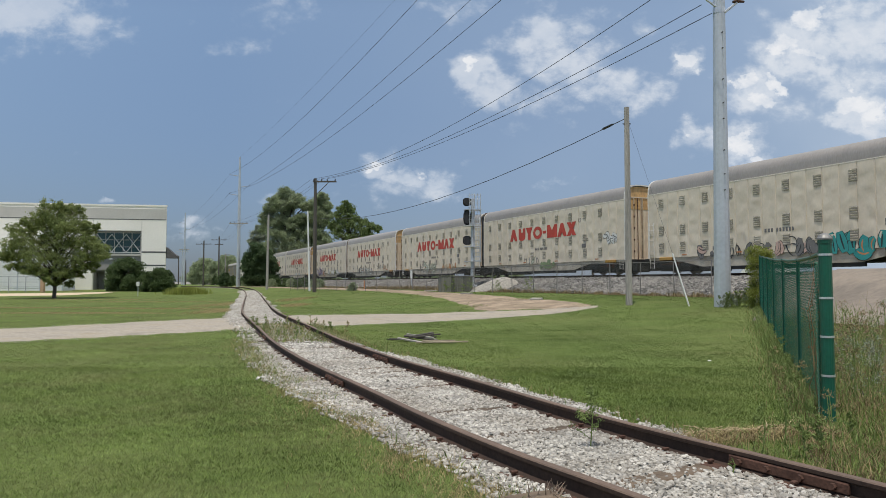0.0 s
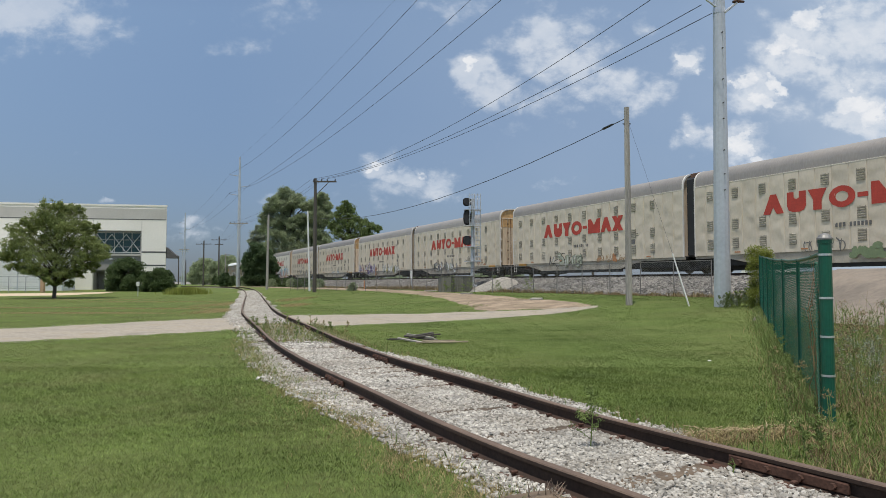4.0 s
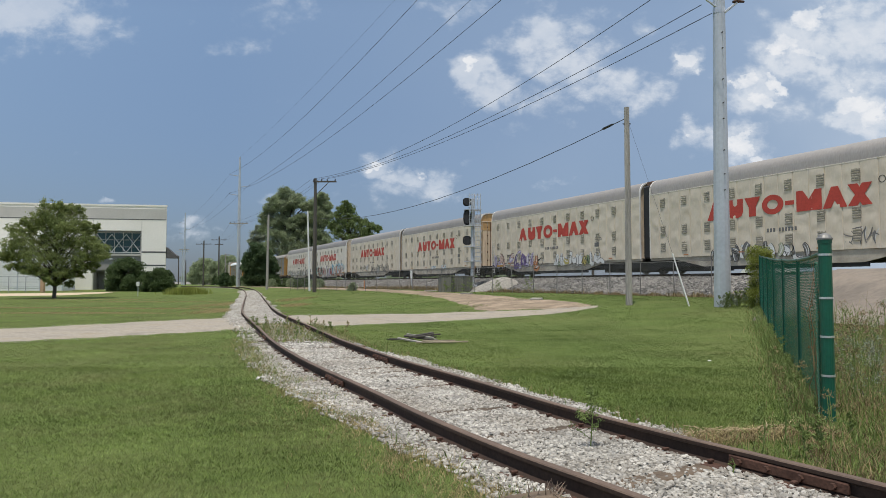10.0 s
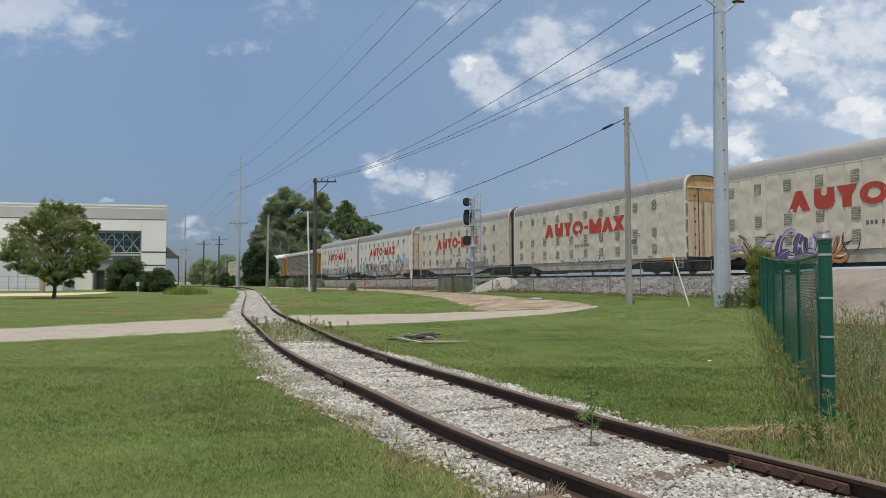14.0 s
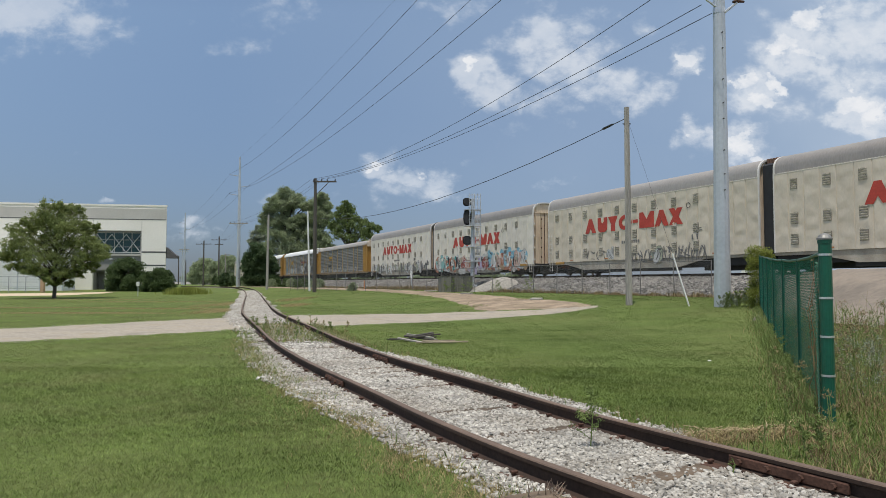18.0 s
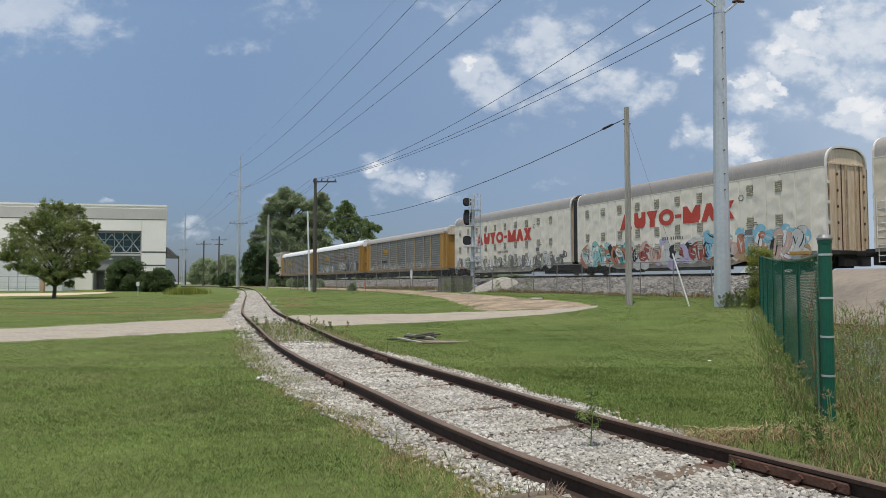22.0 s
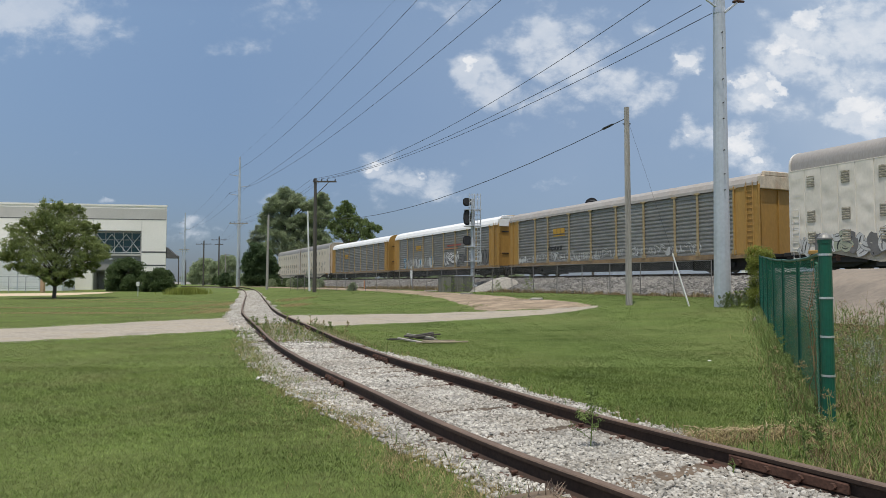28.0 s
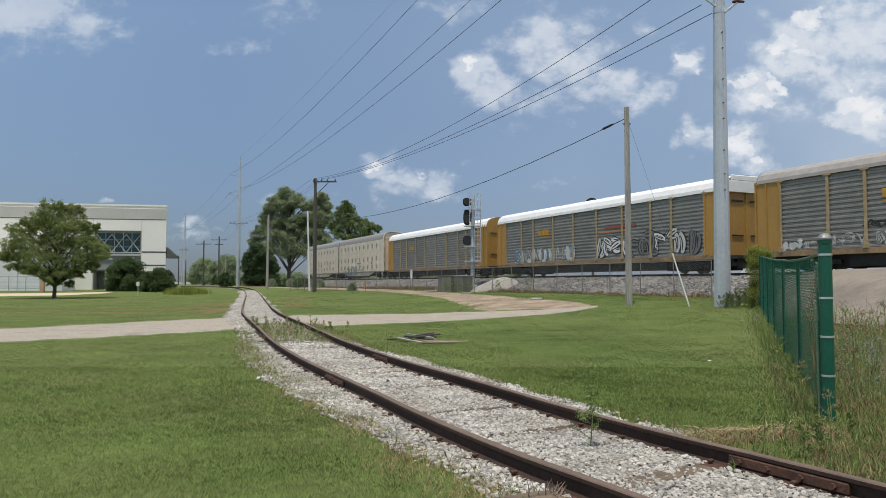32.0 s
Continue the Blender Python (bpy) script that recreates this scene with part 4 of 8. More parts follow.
    for x in (0.0, 0.42):
        M.tube([(x, -1.58, 0.9), (x, -1.58, 5.0)], 0.022, 5)
    for i in range(13):
        M.tube([(0, -1.58, 1.05 + i * 0.31), (0.42, -1.58, 1.05 + i * 0.31)], 0.016, 5)
    P["ladder"] = M.data("ladder", YELLOW)
    P["emblem"] = Mesh().box(0, 0.48, -1.492, -1.47, 3.3, 3.72, 0.004).data("emblem", EMBLEM)
    P["emblem_bar"] = Mesh().box(0, 1.62, -1.492, -1.47, 3.1, 3.19).data("emblem_bar", EMBLEM)
    P["end_hood"] = Mesh().box(-0.16, 0.05, -1.5, 1.5, 4.55, 5.25, 0.02).box(-0.16, 0.05, -1.2, 1.2, 5.25, 5.52, 0.04).data("end_hood", mat("rusty_cream_hood", (0.62, 0.54, 0.43), 0.7, var=0.2, dirt=(0.33, 0.15, 0.06), dirt_amt=0.85, dirt_scale=1.1, stretch=(1, 1, 0.5)))
    P["slot"] = Mesh().box(0.08, 0.13, 0, 0.9, 0, 0.1, 0.02).data("slot", BLACKPAINT)
    return P


RACK_PARTS = rack_parts()


def rack_car(start, white, label):
    car = thing("auto_rack", label, "rail car", group="corrugated auto racks of the train")
    CARS.append((car, start))
    P = RACK_PARTS
    bays = (1.55, 4.25, 6.15, 9.1, 11.85, 14.75, 17.6, 20.45, 22.35, 25.1)
    for a, b in zip(bays[:-1], bays[1:]):
        part("side_panel", P["side_panel"], None, car, m=pose(a, 0, 0) @ Matrix.Diagonal(((b - a) / 2.62, 1, 1, 1)))
    for a in bays:
        part("post", P["post"], None, car, m=pose(a, 0, 0))
    part("corner_panel", P["corner"], None, car, "solid yellow end panel", pose(25.1, 0, 0) @ Matrix.Diagonal((1.8 / 2.9, 1, 1, 1)))
    part("corner_panel", P["corner"], None, car, "solid yellow end panel", pose(0, 0, 0) @ Matrix.Diagonal((1.55 / 2.9, 1, 1, 1)))
    part("side_panel", P["far_side"], None, car)
    part("side_sill", P["side_sill"], None, car, "grimy yellow side sill")
    part("floor_frame", P["floor_frame"], None, car)
    part("roof", P["roof_white" if white else "roof_grey"], None, car, "clean white roof" if white else "weathered tan roof")
    for x, a in ((0, 0), (RLEN, 180)):
        door = part("end_door", P["end_door" if white else "low_door"], None, car, m=pose(x, 0, 0, 0, 0, a))
        for yy in ((-1.2, 0.25) if white else ()):
            for z in (2.1, 4.1):
                part("slot", P["slot"], None, door, "dark vent slot", pose(-0.03, yy, z))
        part("coupler", UNIT_PARTS["coupler"], None, car, m=pose(x, 0, 0, 0, 0, a + 180))
        part("end_platform", UNIT_PARTS["end_platform"], None, car, m=pose(x, 0, 0, 0, 0, a + 180))
    part("ladder", P["ladder"], None, car, m=pose(RLEN - 0.85, 0, 0))
    for k in range(3):
        part("emblem", P["emblem"], None, car, "faded yellow emblem block", pose(6.95 + k * 0.54, 0, 0))
    part("emblem_bar", P["emblem_bar"], None, car, m=pose(6.95, 0, 0))
    add_truck(car, 3.4), add_truck(car, RLEN - 3.4)
    return car


# rear corner of each car, in metres behind the reference at the clip's start
TRAIN = {}
TRAIN["m0a"] = tall_unit(-1.15 - UNIT, True, "tall cream auto carrier half, plain sides", text=False)
TRAIN["m0"] = tall_unit(-1.15, False, "tall cream auto carrier half with teal graffiti", text=False, first=1.25)
for i in range(8):
    front = i % 2 == 0
    st = (UNIT * (i + 1) - 0.45) if front else (UNIT * (i + 1) - 1.15)
    TRAIN["a%d" % i] = tall_unit(st, front, "tall %s auto carrier half with red emblem shapes and graffiti" % ("off-white" if i > 5 else "cream"), pale=i > 5)
R0 = UNIT * 8 + 0.45
for i in range(3):
    TRAIN["r%d" % i] = rack_car(R0 + 27.13 + RACK * i, i > 0, "corrugated grey auto rack with yellow posts and a %s roof" % ("white" if i else "tan"))
R1 = R0 + 27.98 + RACK * 2
TRAIN["b0"] = tall_unit(R1 + UNIT - 0.45, True, "grimy tall grey-cream auto carrier half", text=False)
TRAIN["b1"] = tall_unit(R1 + UNIT * 2 - 1.15, False, "grimy tall grey-cream auto carrier half at the train's end", text=False)


def travelled(t):
    """Metres that the train has run; it begins to lose a little speed at about 21 s."""
    return SPEED * t - 0.083 * math.log1p(math.exp(2.0 * (t - 20.95))) / 2.0


def motions():
    for car, start in CARS:
        walk(car, [(t, pose(*main_at(start - 0.12 - travelled(t), 0, RAIL_Z), 0, 0, TURN)) for t in range(33)])
    spins = [(i * 0.08, math.degrees(travelled(i * 0.08) / 0.45)) for i in range(401)]
    for wheels, dx in WHEELSETS:
        walk(wheels, [(t, pose(dx, 0, 0.45, 0, a % 360, 0)) for t, a in spins])


# ---- poles and wires ----
def span(name, a, b, sag, r, label, n=14):
    pts = []
    for i in range(n + 1):
        t = i / n
        p = Vector(a).lerp(Vector(b), t)
        p.z -= sag * 4 * t * (1 - t)
        pts.append(p)
    return thing(name, label, "wire", mesh=Mesh().tube(pts, r, 5), material=WIRE)


def steel_pole():
    t = thing("steel_pole", "tall galvanized tapered steel utility pole", "utility pole", pose(*at_land(10.585, 26.5)))
    h = 12.95
    M = Mesh().tube([(0.01, 0, -0.3), (0.1, 0, h)], [0.317, 0.21], 12)
    part("shaft", M, STEEL, t)
    bolt = Mesh().tube([(0, 0, 0), (0, -0.09, 0)], 0.022, 6).data("step_bolt", UNDER)
    for i in range(8):
        z = 4.1 + i * 0.91 + (0.3 if i % 3 == 0 else 0)
        r = 0.315 - 0.105 * z / h
        part("step_bolt", bolt, None, t, m=pose(0.02 + 0.007 * z, -r * 0.98, z))
    part("clamp", Mesh().tube([(0.09, 0, 11.28), (0.09, 0, 11.5)], 0.235, 12), ALUM, t, "bright pole band")
    for x0, x1, z in ((0.1, -0.62, 11.95), (0.1, 0.78, 11.72), (0.1, -0.98, 13.1)):
        part("arm", Mesh().tube([(x0, -0.1, z - 0.55), (x1, -0.1, z)], [0.05, 0.04], 6), STEEL, t)
        part("insulator", Mesh().tube([(x1, -0.1, z), (x1 - 0.12, -0.1, z + 0.02), (x1 - 0.3, -0.1, z + 0.05)] if x1 < 0 else [(x1 - 0.2, -0.1, z), (x1, -0.1, z + 0.02), (x1 + 0.25, -0.1, z)], [0.045, 0.07, 0.04], 8), RUST if x1 > 0 else BLACKPAINT, t, "rust-red insulator" if x1 > 0 else "dark insulator")


steel_pole()


def guyed_pole():
    t = thing("wooden_pole", "bare weathered wooden utility pole with a guy wire", "utility pole", pose(*at_land(7.985, 30.0)))
    part("shaft", Mesh().tube([(0, 0, -0.3), (0, 0, 4.4), (0, 0, 8.58)], [0.146, 0.132, 0.11], 10), WOODPOLE, t)
    part("through_bolt", Mesh().tube([(-0.18, 0, 7.85), (0.18, 0, 7.85)], 0.025, 6), UNDER, t)
    g = thing("guy_guard", "white plastic guy wire guard leaning from the grass", "guy guard", mesh=Mesh().tube([(9.72, 27.6, 0.5), (9.21, 27.97, 2.61)], 0.03, 7), material=WHITEPOLE)
    thing("guy_wire", "thin steel guy wire", "wire", mesh=Mesh().tube([(8.03, 30.0, 8.5), (9.21, 27.97, 2.61)], 0.005, 4), material=WIRE)


guyed_pole()


def dark_pole():
    t = thing("dark_wooden_pole", "dark tarred utility pole with an offset crossarm", "utility pole", pose(-13.8, 75, 0.7))
    part("shaft", Mesh().tube([(0, 0, -0.3), (0, 0, 6), (0.0, 0, 12.0)], [0.22, 0.19, 0.15], 10), DARKPOLE, t)
    part("crossarm", Mesh().box(-0.25, 2.3, -0.2, -0.08, 11.55, 11.72, 0.01), DARKPOLE, t)
    part("brace", Mesh().tube([(0.1, -0.15, 10.2), (1.5, -0.15, 11.6)], 0.04, 6), DARKPOLE, t)
    ins = Mesh().tube([(0, 0, 0), (0, 0, 0.1), (0, 0, 0.22)], [0.04, 0.07, 0.03], 7).data("insulator", WIRE)
    for x in (-0.15, 0.7, 1.3, 2.15):
        part("insulator", ins, None, t, m=pose(x, -0.14, 11.72))


dark_pole()


def plain_pole(x, y, z, h, r, material, label, arms=(), lean=0.0):
    t = thing("utility_pole", label, "utility pole", pose(x, y, z))
    part("shaft", Mesh().tube([(0, 0, -0.3), (lean, 0, h)], [r, r * 0.7], 9), material, t)
    for az, x0, x1 in arms:
        part("crossarm", Mesh().box(x0, x1, -0.12, 0.0, az, az + 0.16), material, t)
        ins = Mesh().tube([(0, -0.06, 0.16), (0, -0.06, 0.34)], [0.06, 0.04], 6).data("insulator", WIRE)
        for k in range(4):
            part("insulator", ins, None, t, m=pose(x0 + (x1 - x0) * (0.05 + 0.3 * k), 0, az))
    return t


plain_pole(-15.28, 80, 0.7, 9.0, 0.12, WHITEPOLE, "slim white painted pole", lean=-0.3)
plain_pole(-25.2, 100, 0.7, 10.5, 0.2, WOODPOLE, "weathered grey wooden pole", lean=0.1)
plain_pole(-61.8, 180, 0.7, 11.6, 0.22, DARKPOLE, "far dark wooden pole with a crossarm", arms=((10.6, -2.0, 2.0),))
plain_pole(-64.3, 200, 0.7, 14.0, 0.24, DARKPOLE, "far dark wooden pole with crossarms", arms=((12.9, -2.2, 2.2), (11.6, -1.2, 1.2)))
plain_pole(-98.0, 262, 0.7, 13.0, 0.22, STEEL, "far grey pole with a crossarm", arms=((12.3, -2.2, 2.2),))
plain_pole(-65.5, 210, 0.7, 9.5, 0.18, WOODPOLE, "far weathered wooden pole", arms=((9.0, -0.2, 1.4),))
plain_pole(-91.0, 240, 0.7, 10.0, 0.2, DARKPOLE, "far dark wooden pole")
plain_pole(-88.5, 240, 0.7, 8.5, 0.2, DARKPOLE, "far dark wooden pole")


def tower(x, y, z, label):
    t = thing("steel_monopole", label, "utility pole", pose(x, y, z))
    part("shaft", Mesh().tube([(0, 0, -0.3), (0, 0, 25.5)], [0.42, 0.16], 10), STEEL, t)
    for h, s, w in ((22.0, -1, 1.9), (19.8, 1, 1.9), (18.2, -1, 1.9)):
        part("arm", Mesh().tube([(0, 0, h - 0.3), (s * w, 0, h)], [0.075, 0.045], 6), STEELDULL, t)
        part("insulator", Mesh().tube([(s * w, 0, h), (s * w, 0, h + 0.25)], 0.06, 6), WIRE, t)
    part("crossarm", Mesh().box(-1.8, 1.8, -0.3, -0.12, 12.3, 12.5), WOODPOLE, t)
    pin = Mesh().tube([(0, -0.2, 12.5), (0, -0.2, 12.72)], [0.06, 0.04], 6).data("insulator", WIRE)
    for k in (-1.6, -0.8, 0.8, 1.6):
        part("insulator", pin, None, t, m=pose(k, 0, 0))
    for s in (-1, 1):
        part("brace", Mesh().tube([(s * 0.9, -0.2, 12.3), (0, -0.2, 11.5)], 0.05, 5), WOODPOLE, t)


tower(-39.9, 136, 0.6, "slim pale steel transmission monopole with side arms")
tower(-91.6, 247, 0.7, "far slim steel transmission monopole")
T0 = Vector((-39.9, 136, 0.6))
for a, b, sag, r in (((1.9, 0, 20.0), (38.24, -40.0, 26.0), 3.77, 0.016), ((-1.9, 0, 18.4), (38.85, -40.0, 26.0), 5.97, 0.016), ((-1.9, 0, 22.2), (34.47, -40.0, 26.0), 5.2, 0.016), ((-0.2, 0, 25.4), (37.2, -40.0, 26.0), 2.62, 0.007)):
    span("power_line", T0 + Vector(a), b, sag, r, "black overhead power line", 40)
D0 = Vector((-13.8, 75, 0.7))
span("power_line", D0 + Vector((-0.15, -0.14, 11.95)), (9.60, 26.50, 13.466), 1.54, 0.015, "black overhead power line", 24)
span("power_line", D0 + Vector((0.7, -0.14, 11.95)), (10.0, 26.50, 12.18), 1.107, 0.015, "black overhead power line", 24)
span("power_line", D0 + Vector((1.3, -0.14, 11.95)), (10.4, 26.50, 11.847), 0.947, 0.015, "black overhead power line", 24)


def cable_sleeve():
    a, b = Vector((7.94, 30.0, 8.59)), Vector((-15.4, 80, 9.0))
    pts = []
    for t in (0.0150, 0.0175, 0.0275, 0.0300):
        p = a.lerp(b, t)
        p.z -= 1.67 * 4 * t * (1 - t)
        pts.append(p)
    thing("cable_sleeve", "black cable splice sleeve hanging near the pole", "cable sleeve", mesh=Mesh().tube(pts, [0.02, 0.055, 0.055, 0.02], 8), material=WIRE)


cable_sleeve()
span("service_cable", (-15.4, 80, 9.0), (7.94, 30.0, 8.57), 1.67, 0.018, "black service cable with a sleeve")
T1 = Vector((-91.6, 247, 0.7))
for a in ((-1.9, 0, 22.2), (1.9, 0, 20.0), (-1.9, 0, 18.4)):
    span("power_line", T0 + Vector(a), T1 + Vector(a), 1.6, 0.013, "black overhead power line")
# the lower wires run from pole to pole beside the line
for k in (-1.6, 0.5, 1.6):
    span("power_line", T0 + Vector((k, -0.2, 12.65)), D0 + Vector((0.3 + 0.4 * k, -0.14, 11.95)), 0.9, 0.012, "black overhead distribution wire")
    span("power_line", Vector((-64.3 + k, 200, 13.7)), T0 + Vector((k, -0.2, 12.65)), 0.9, 0.013, "black overhead distribution wire")


# ---- building ----
def warehouse():
    t = thing("warehouse", "pale concrete panel warehouse with a recessed window bay", "building", pose(-39.8, 100, 0.35, 0, 0, 10))
    H = 12.0
    # front runs along -x, the bay is recessed
    bx0, bx1, bz1 = -9.7, -3.35, 8.5
    W = -62.0
    M = Mesh()
    M.box(W, bx0, 0, 0.35, -0.5, H).box(bx1, 0, 0, 0.35, -0.5, H).box(bx0, bx1, 0, 0.35, bz1, H)
    M.box(-8.4, -8.0, 1.05, 30, -0.5, H)
    part("wall", M, CONCRETE, t)
    part("roof", Mesh().box(W, -8.2, 1.05, 30, H - 0.9, H - 0.6), BANDGREY, t)
    part("coping", Mesh().box(W, 0.06, -0.06, 0.4, H - 0.02, H + 0.22), CONCRETE, t)
    part("fascia_band", Mesh().box(W, 0.03, -0.03, 0.0, H - 1.85, H - 0.35), BANDGREY, t, "grey painted band")
    groove = mat("panel_joint", (0.10, 0.10, 0.10), 0.9)
    for x0, x1, z in ((bx1 + 0.1, 0.012, 5.35), (bx1 + 0.1, 0.012, 3.45), (W, bx0 - 0.1, 5.1), (W, bx0 - 0.1, 2.9), (W, 0.012, H - 1.95)):
        part("joint", Mesh().box(x0, x1, -0.02, 0.05, z, z + 0.2), groove, t, "dark panel joint")
    for x in (-9.75, -3.3, -16.0, -22.4, -28.8):
        part("joint", Mesh().box(x - 0.03, x + 0.03, -0.008, 0.03, -0.3, H - 1.95), BANDGREY, t)
    # recess: its shade is in the darker grey, lower part set deep for more
    part("recess", Mesh().box(bx0, bx1, 0.8, 1.0, 2.9, bz1).box(bx0, bx1, 2.6, 2.8, -0.5, 2.9).box(bx0, bx1, 1.0, 2.8, 2.7, 2.9).box(bx0 - 0.15, bx0, 0.35, 2.8, -0.5, bz1).box(bx1, bx1 + 0.15, 0.35, 2.8, -0.5, bz1), BAY_SHADE_GREY, t, "recessed entrance bay in shade-darkened grey")
    w = part("window", Mesh().box(bx0 + 0.25, bx1 - 0.25, 0.74, 0.79, 5.2, 8.25), GLASS, t, "wide dark window behind crossed steel braces")
    ww = bx1 - bx0 - 0.5
    for i in range(6):
        x = bx0 + 0.25 + ww * i / 5
        part("mullion", Mesh().box(x - 0.03, x + 0.03, 0.7, 0.74, 5.2, 8.25), BANDGREY, w)
    for i in range(4):
        z = 5.2 + i
        part("mullion", Mesh().box(bx0 + 0.25, bx1 - 0.25, 0.7, 0.74, z - 0.03, z + 0.03), BANDGREY, w)
    for i in range(3):
        x = bx0 + 0.3 + i * ww / 3
        part("brace", Mesh().tube([(x, 0.55, 5.4), (x + ww / 3, 0.55, 8.0)], 0.055, 6), STEELWHITE, t)
        part("brace", Mesh().tube([(x, 0.55, 8.0), (x + ww / 3, 0.55, 5.4)], 0.055, 6), STEELWHITE, t)
    part("chord", Mesh().tube([(bx0 + 0.2, 0.55, 5.4), (bx1 - 0.2, 0.55, 5.4)], 0.055, 6), STEELWHITE, t)
    part("window_sill", Mesh().box(bx0 + 0.2, bx1, 0.5, 0.8, 4.95, 5.15), BANDGREY, t)
    for x in (-7.8, -4.9):
        part("wall_lamp", Mesh().box(x, x + 0.5, 0.5, 0.8, 4.35, 4.6, 0.03), ALUM, t)
    for z in (0.0, 1.0, 2.0):
        part("window", Mesh().box(bx0 + 1.2, bx0 + 3.6, 2.54, 2.59, z - 0.2, z + 0.6), GLASS, t)
    # sloping canopy on the end wall
    M = Mesh()
    M.add([(0, 0.2, 6.2), (1.5, 0.2, 4.9), (1.5, 0.2, 4.6), (0, 0.2, 4.6), (0, 1.6, 6.2), (1.5, 1.6, 4.9), (1.5, 1.6, 4.6), (0, 1.6, 4.6)], [(0, 1, 2, 3), (7, 6, 5, 4), (0, 4, 5, 1), (1, 5, 6, 2), (2, 6, 7, 3)])
    part("canopy", M, mat("dark_canopy", (0.10, 0.095, 0.09), 0.7), t, "dark sloping canopy")


warehouse()


# ---- plants ----
def leaf_cloud(centres, per, spread, size, rng, flat=0.8):
    """Small pointed leaves scattered about clump centres."""
    c = np.repeat(np.asarray(centres, float), per, 0)
    n = len(c)
    g = rng.normal(size=(n, 3))
    g /= np.linalg.norm(g, axis=1)[:, None]
    c = c + g * (rng.random((n, 1)) ** 0.45) * spread * np.array([1, 1, flat])
    a = rng.normal(size=(n, 3))
    a /= np.linalg.norm(a, axis=1)[:, None]
    b = np.cross(a, rng.normal(size=(n, 3)))
    b /= np.linalg.norm(b, axis=1)[:, None]
    s = size * rng.uniform(0.6, 1.3, (n, 1))
    v = np.stack([c - a * s * 0.9 - b * s * 0.5, c - a * s * 0.7 + b * s * 0.5, c + a * s], 1).reshape(-1, 3)
    return v, np.arange(n * 3).reshape(-1, 3)


def tree(name, x, y, z, h, width, clear, leaf, size, clumps, per, seed, label, lean=(0, 0), shape=1.0, spread=None, kind_name="tree", forks=6, peak=0.42):
    """A tapered trunk with limbs and a crown of many small leaves in uneven clumps."""
    rng = np.random.default_rng(seed)
    t = thing(name, label, kind_name, pose(x, y, z))
    r0 = 0.022 * h
    top = Vector((lean[0], lean[1], h * 0.86))
    T = Mesh().tube([(0, 0, -0.2), (lean[0] * 0.3, lean[1] * 0.3, h * 0.35), (lean[0] * 0.7, lean[1] * 0.7, h * 0.65), top], [r0, r0 * 0.75, r0 * 0.4, r0 * 0.1], 8)
    part("trunk", T, BARK, t)
    centres = []
    for k in range(clumps):
        u = (k + 0.5) / clumps
        hz = clear + (h - clear) * (0.03 + 0.97 * u ** 0.85)
        f = (hz - clear) / (h - clear)
        e = (f - peak) / 0.66
        rad = width / 2 * math.sqrt(max(0.04, 1 - e * e)) * rng.uniform(0.3, 1.0) ** 0.8 * (1 + 0.18 * math.sin(3 * k + seed) * shape)
        w = k * 2.39996 + rng.uniform(-0.4, 0.4)
        centres.append((rad * math.cos(w) + lean[0] * f, rad * math.sin(w) + lean[1] * f, hz + rng.uniform(-0.3, 0.3) * width * 0.08 - 0.05 * h * (rad / (width / 2)) ** 2))
    lim = Mesh()
    for c in centres[::max(1, clumps // (forks * 6))]:
        b = Vector(c)
        zz = max(clear * 0.8, b.z - 0.55 * math.hypot(b.x, b.y) - 0.04 * h)
        s = Vector((lean[0] * zz / h, lean[1] * zz / h, min(zz, h * 0.8)))
        mid = s.lerp(b, 0.5) + Vector((0, 0, 0.02 * h))
        lim.tube([s, mid, b], [r0 * 0.24, r0 * 0.12, r0 * 0.03], 5, cap=False)
    part("limb", lim, BARK, t)
    v, f = leaf_cloud(centres, per, spread or width * 0.12, size, rng)
    part("crown", soup("crown", v, f, leaf), None, t)
    return t


def bush(name, x, y, z, w, h, leaf, size, n, seed, label):
    rng = np.random.default_rng(seed)
    t = thing(name, label, "bush", pose(x, y, z))
    st = Mesh()
    for k in range(6):
        a = k * 1.05
        st.tube([(0, 0, -0.1), (0.3 * w * math.cos(a), 0.3 * w * math.sin(a), h * 0.7)], [0.05, 0.015], 5)
    part("stem", st, BARK, t)
    cs = []
    for k in range(60):
        a, e = rng.uniform(0, 6.283), rng.uniform(-0.8, 1.0)
        r = math.sqrt(max(0, 1 - max(e, 0) ** 2)) * rng.uniform(0.55, 1.0)
        cs.append((r * w / 2 * 0.85 * math.cos(a), r * w / 2 * 0.85 * math.sin(a), h * (0.42 + 0.48 * e)))
    v, f = leaf_cloud(cs, n // 60, w * 0.14, size, rng)
    part("foliage", soup("foliage", v, f, leaf), None, t)
    return t


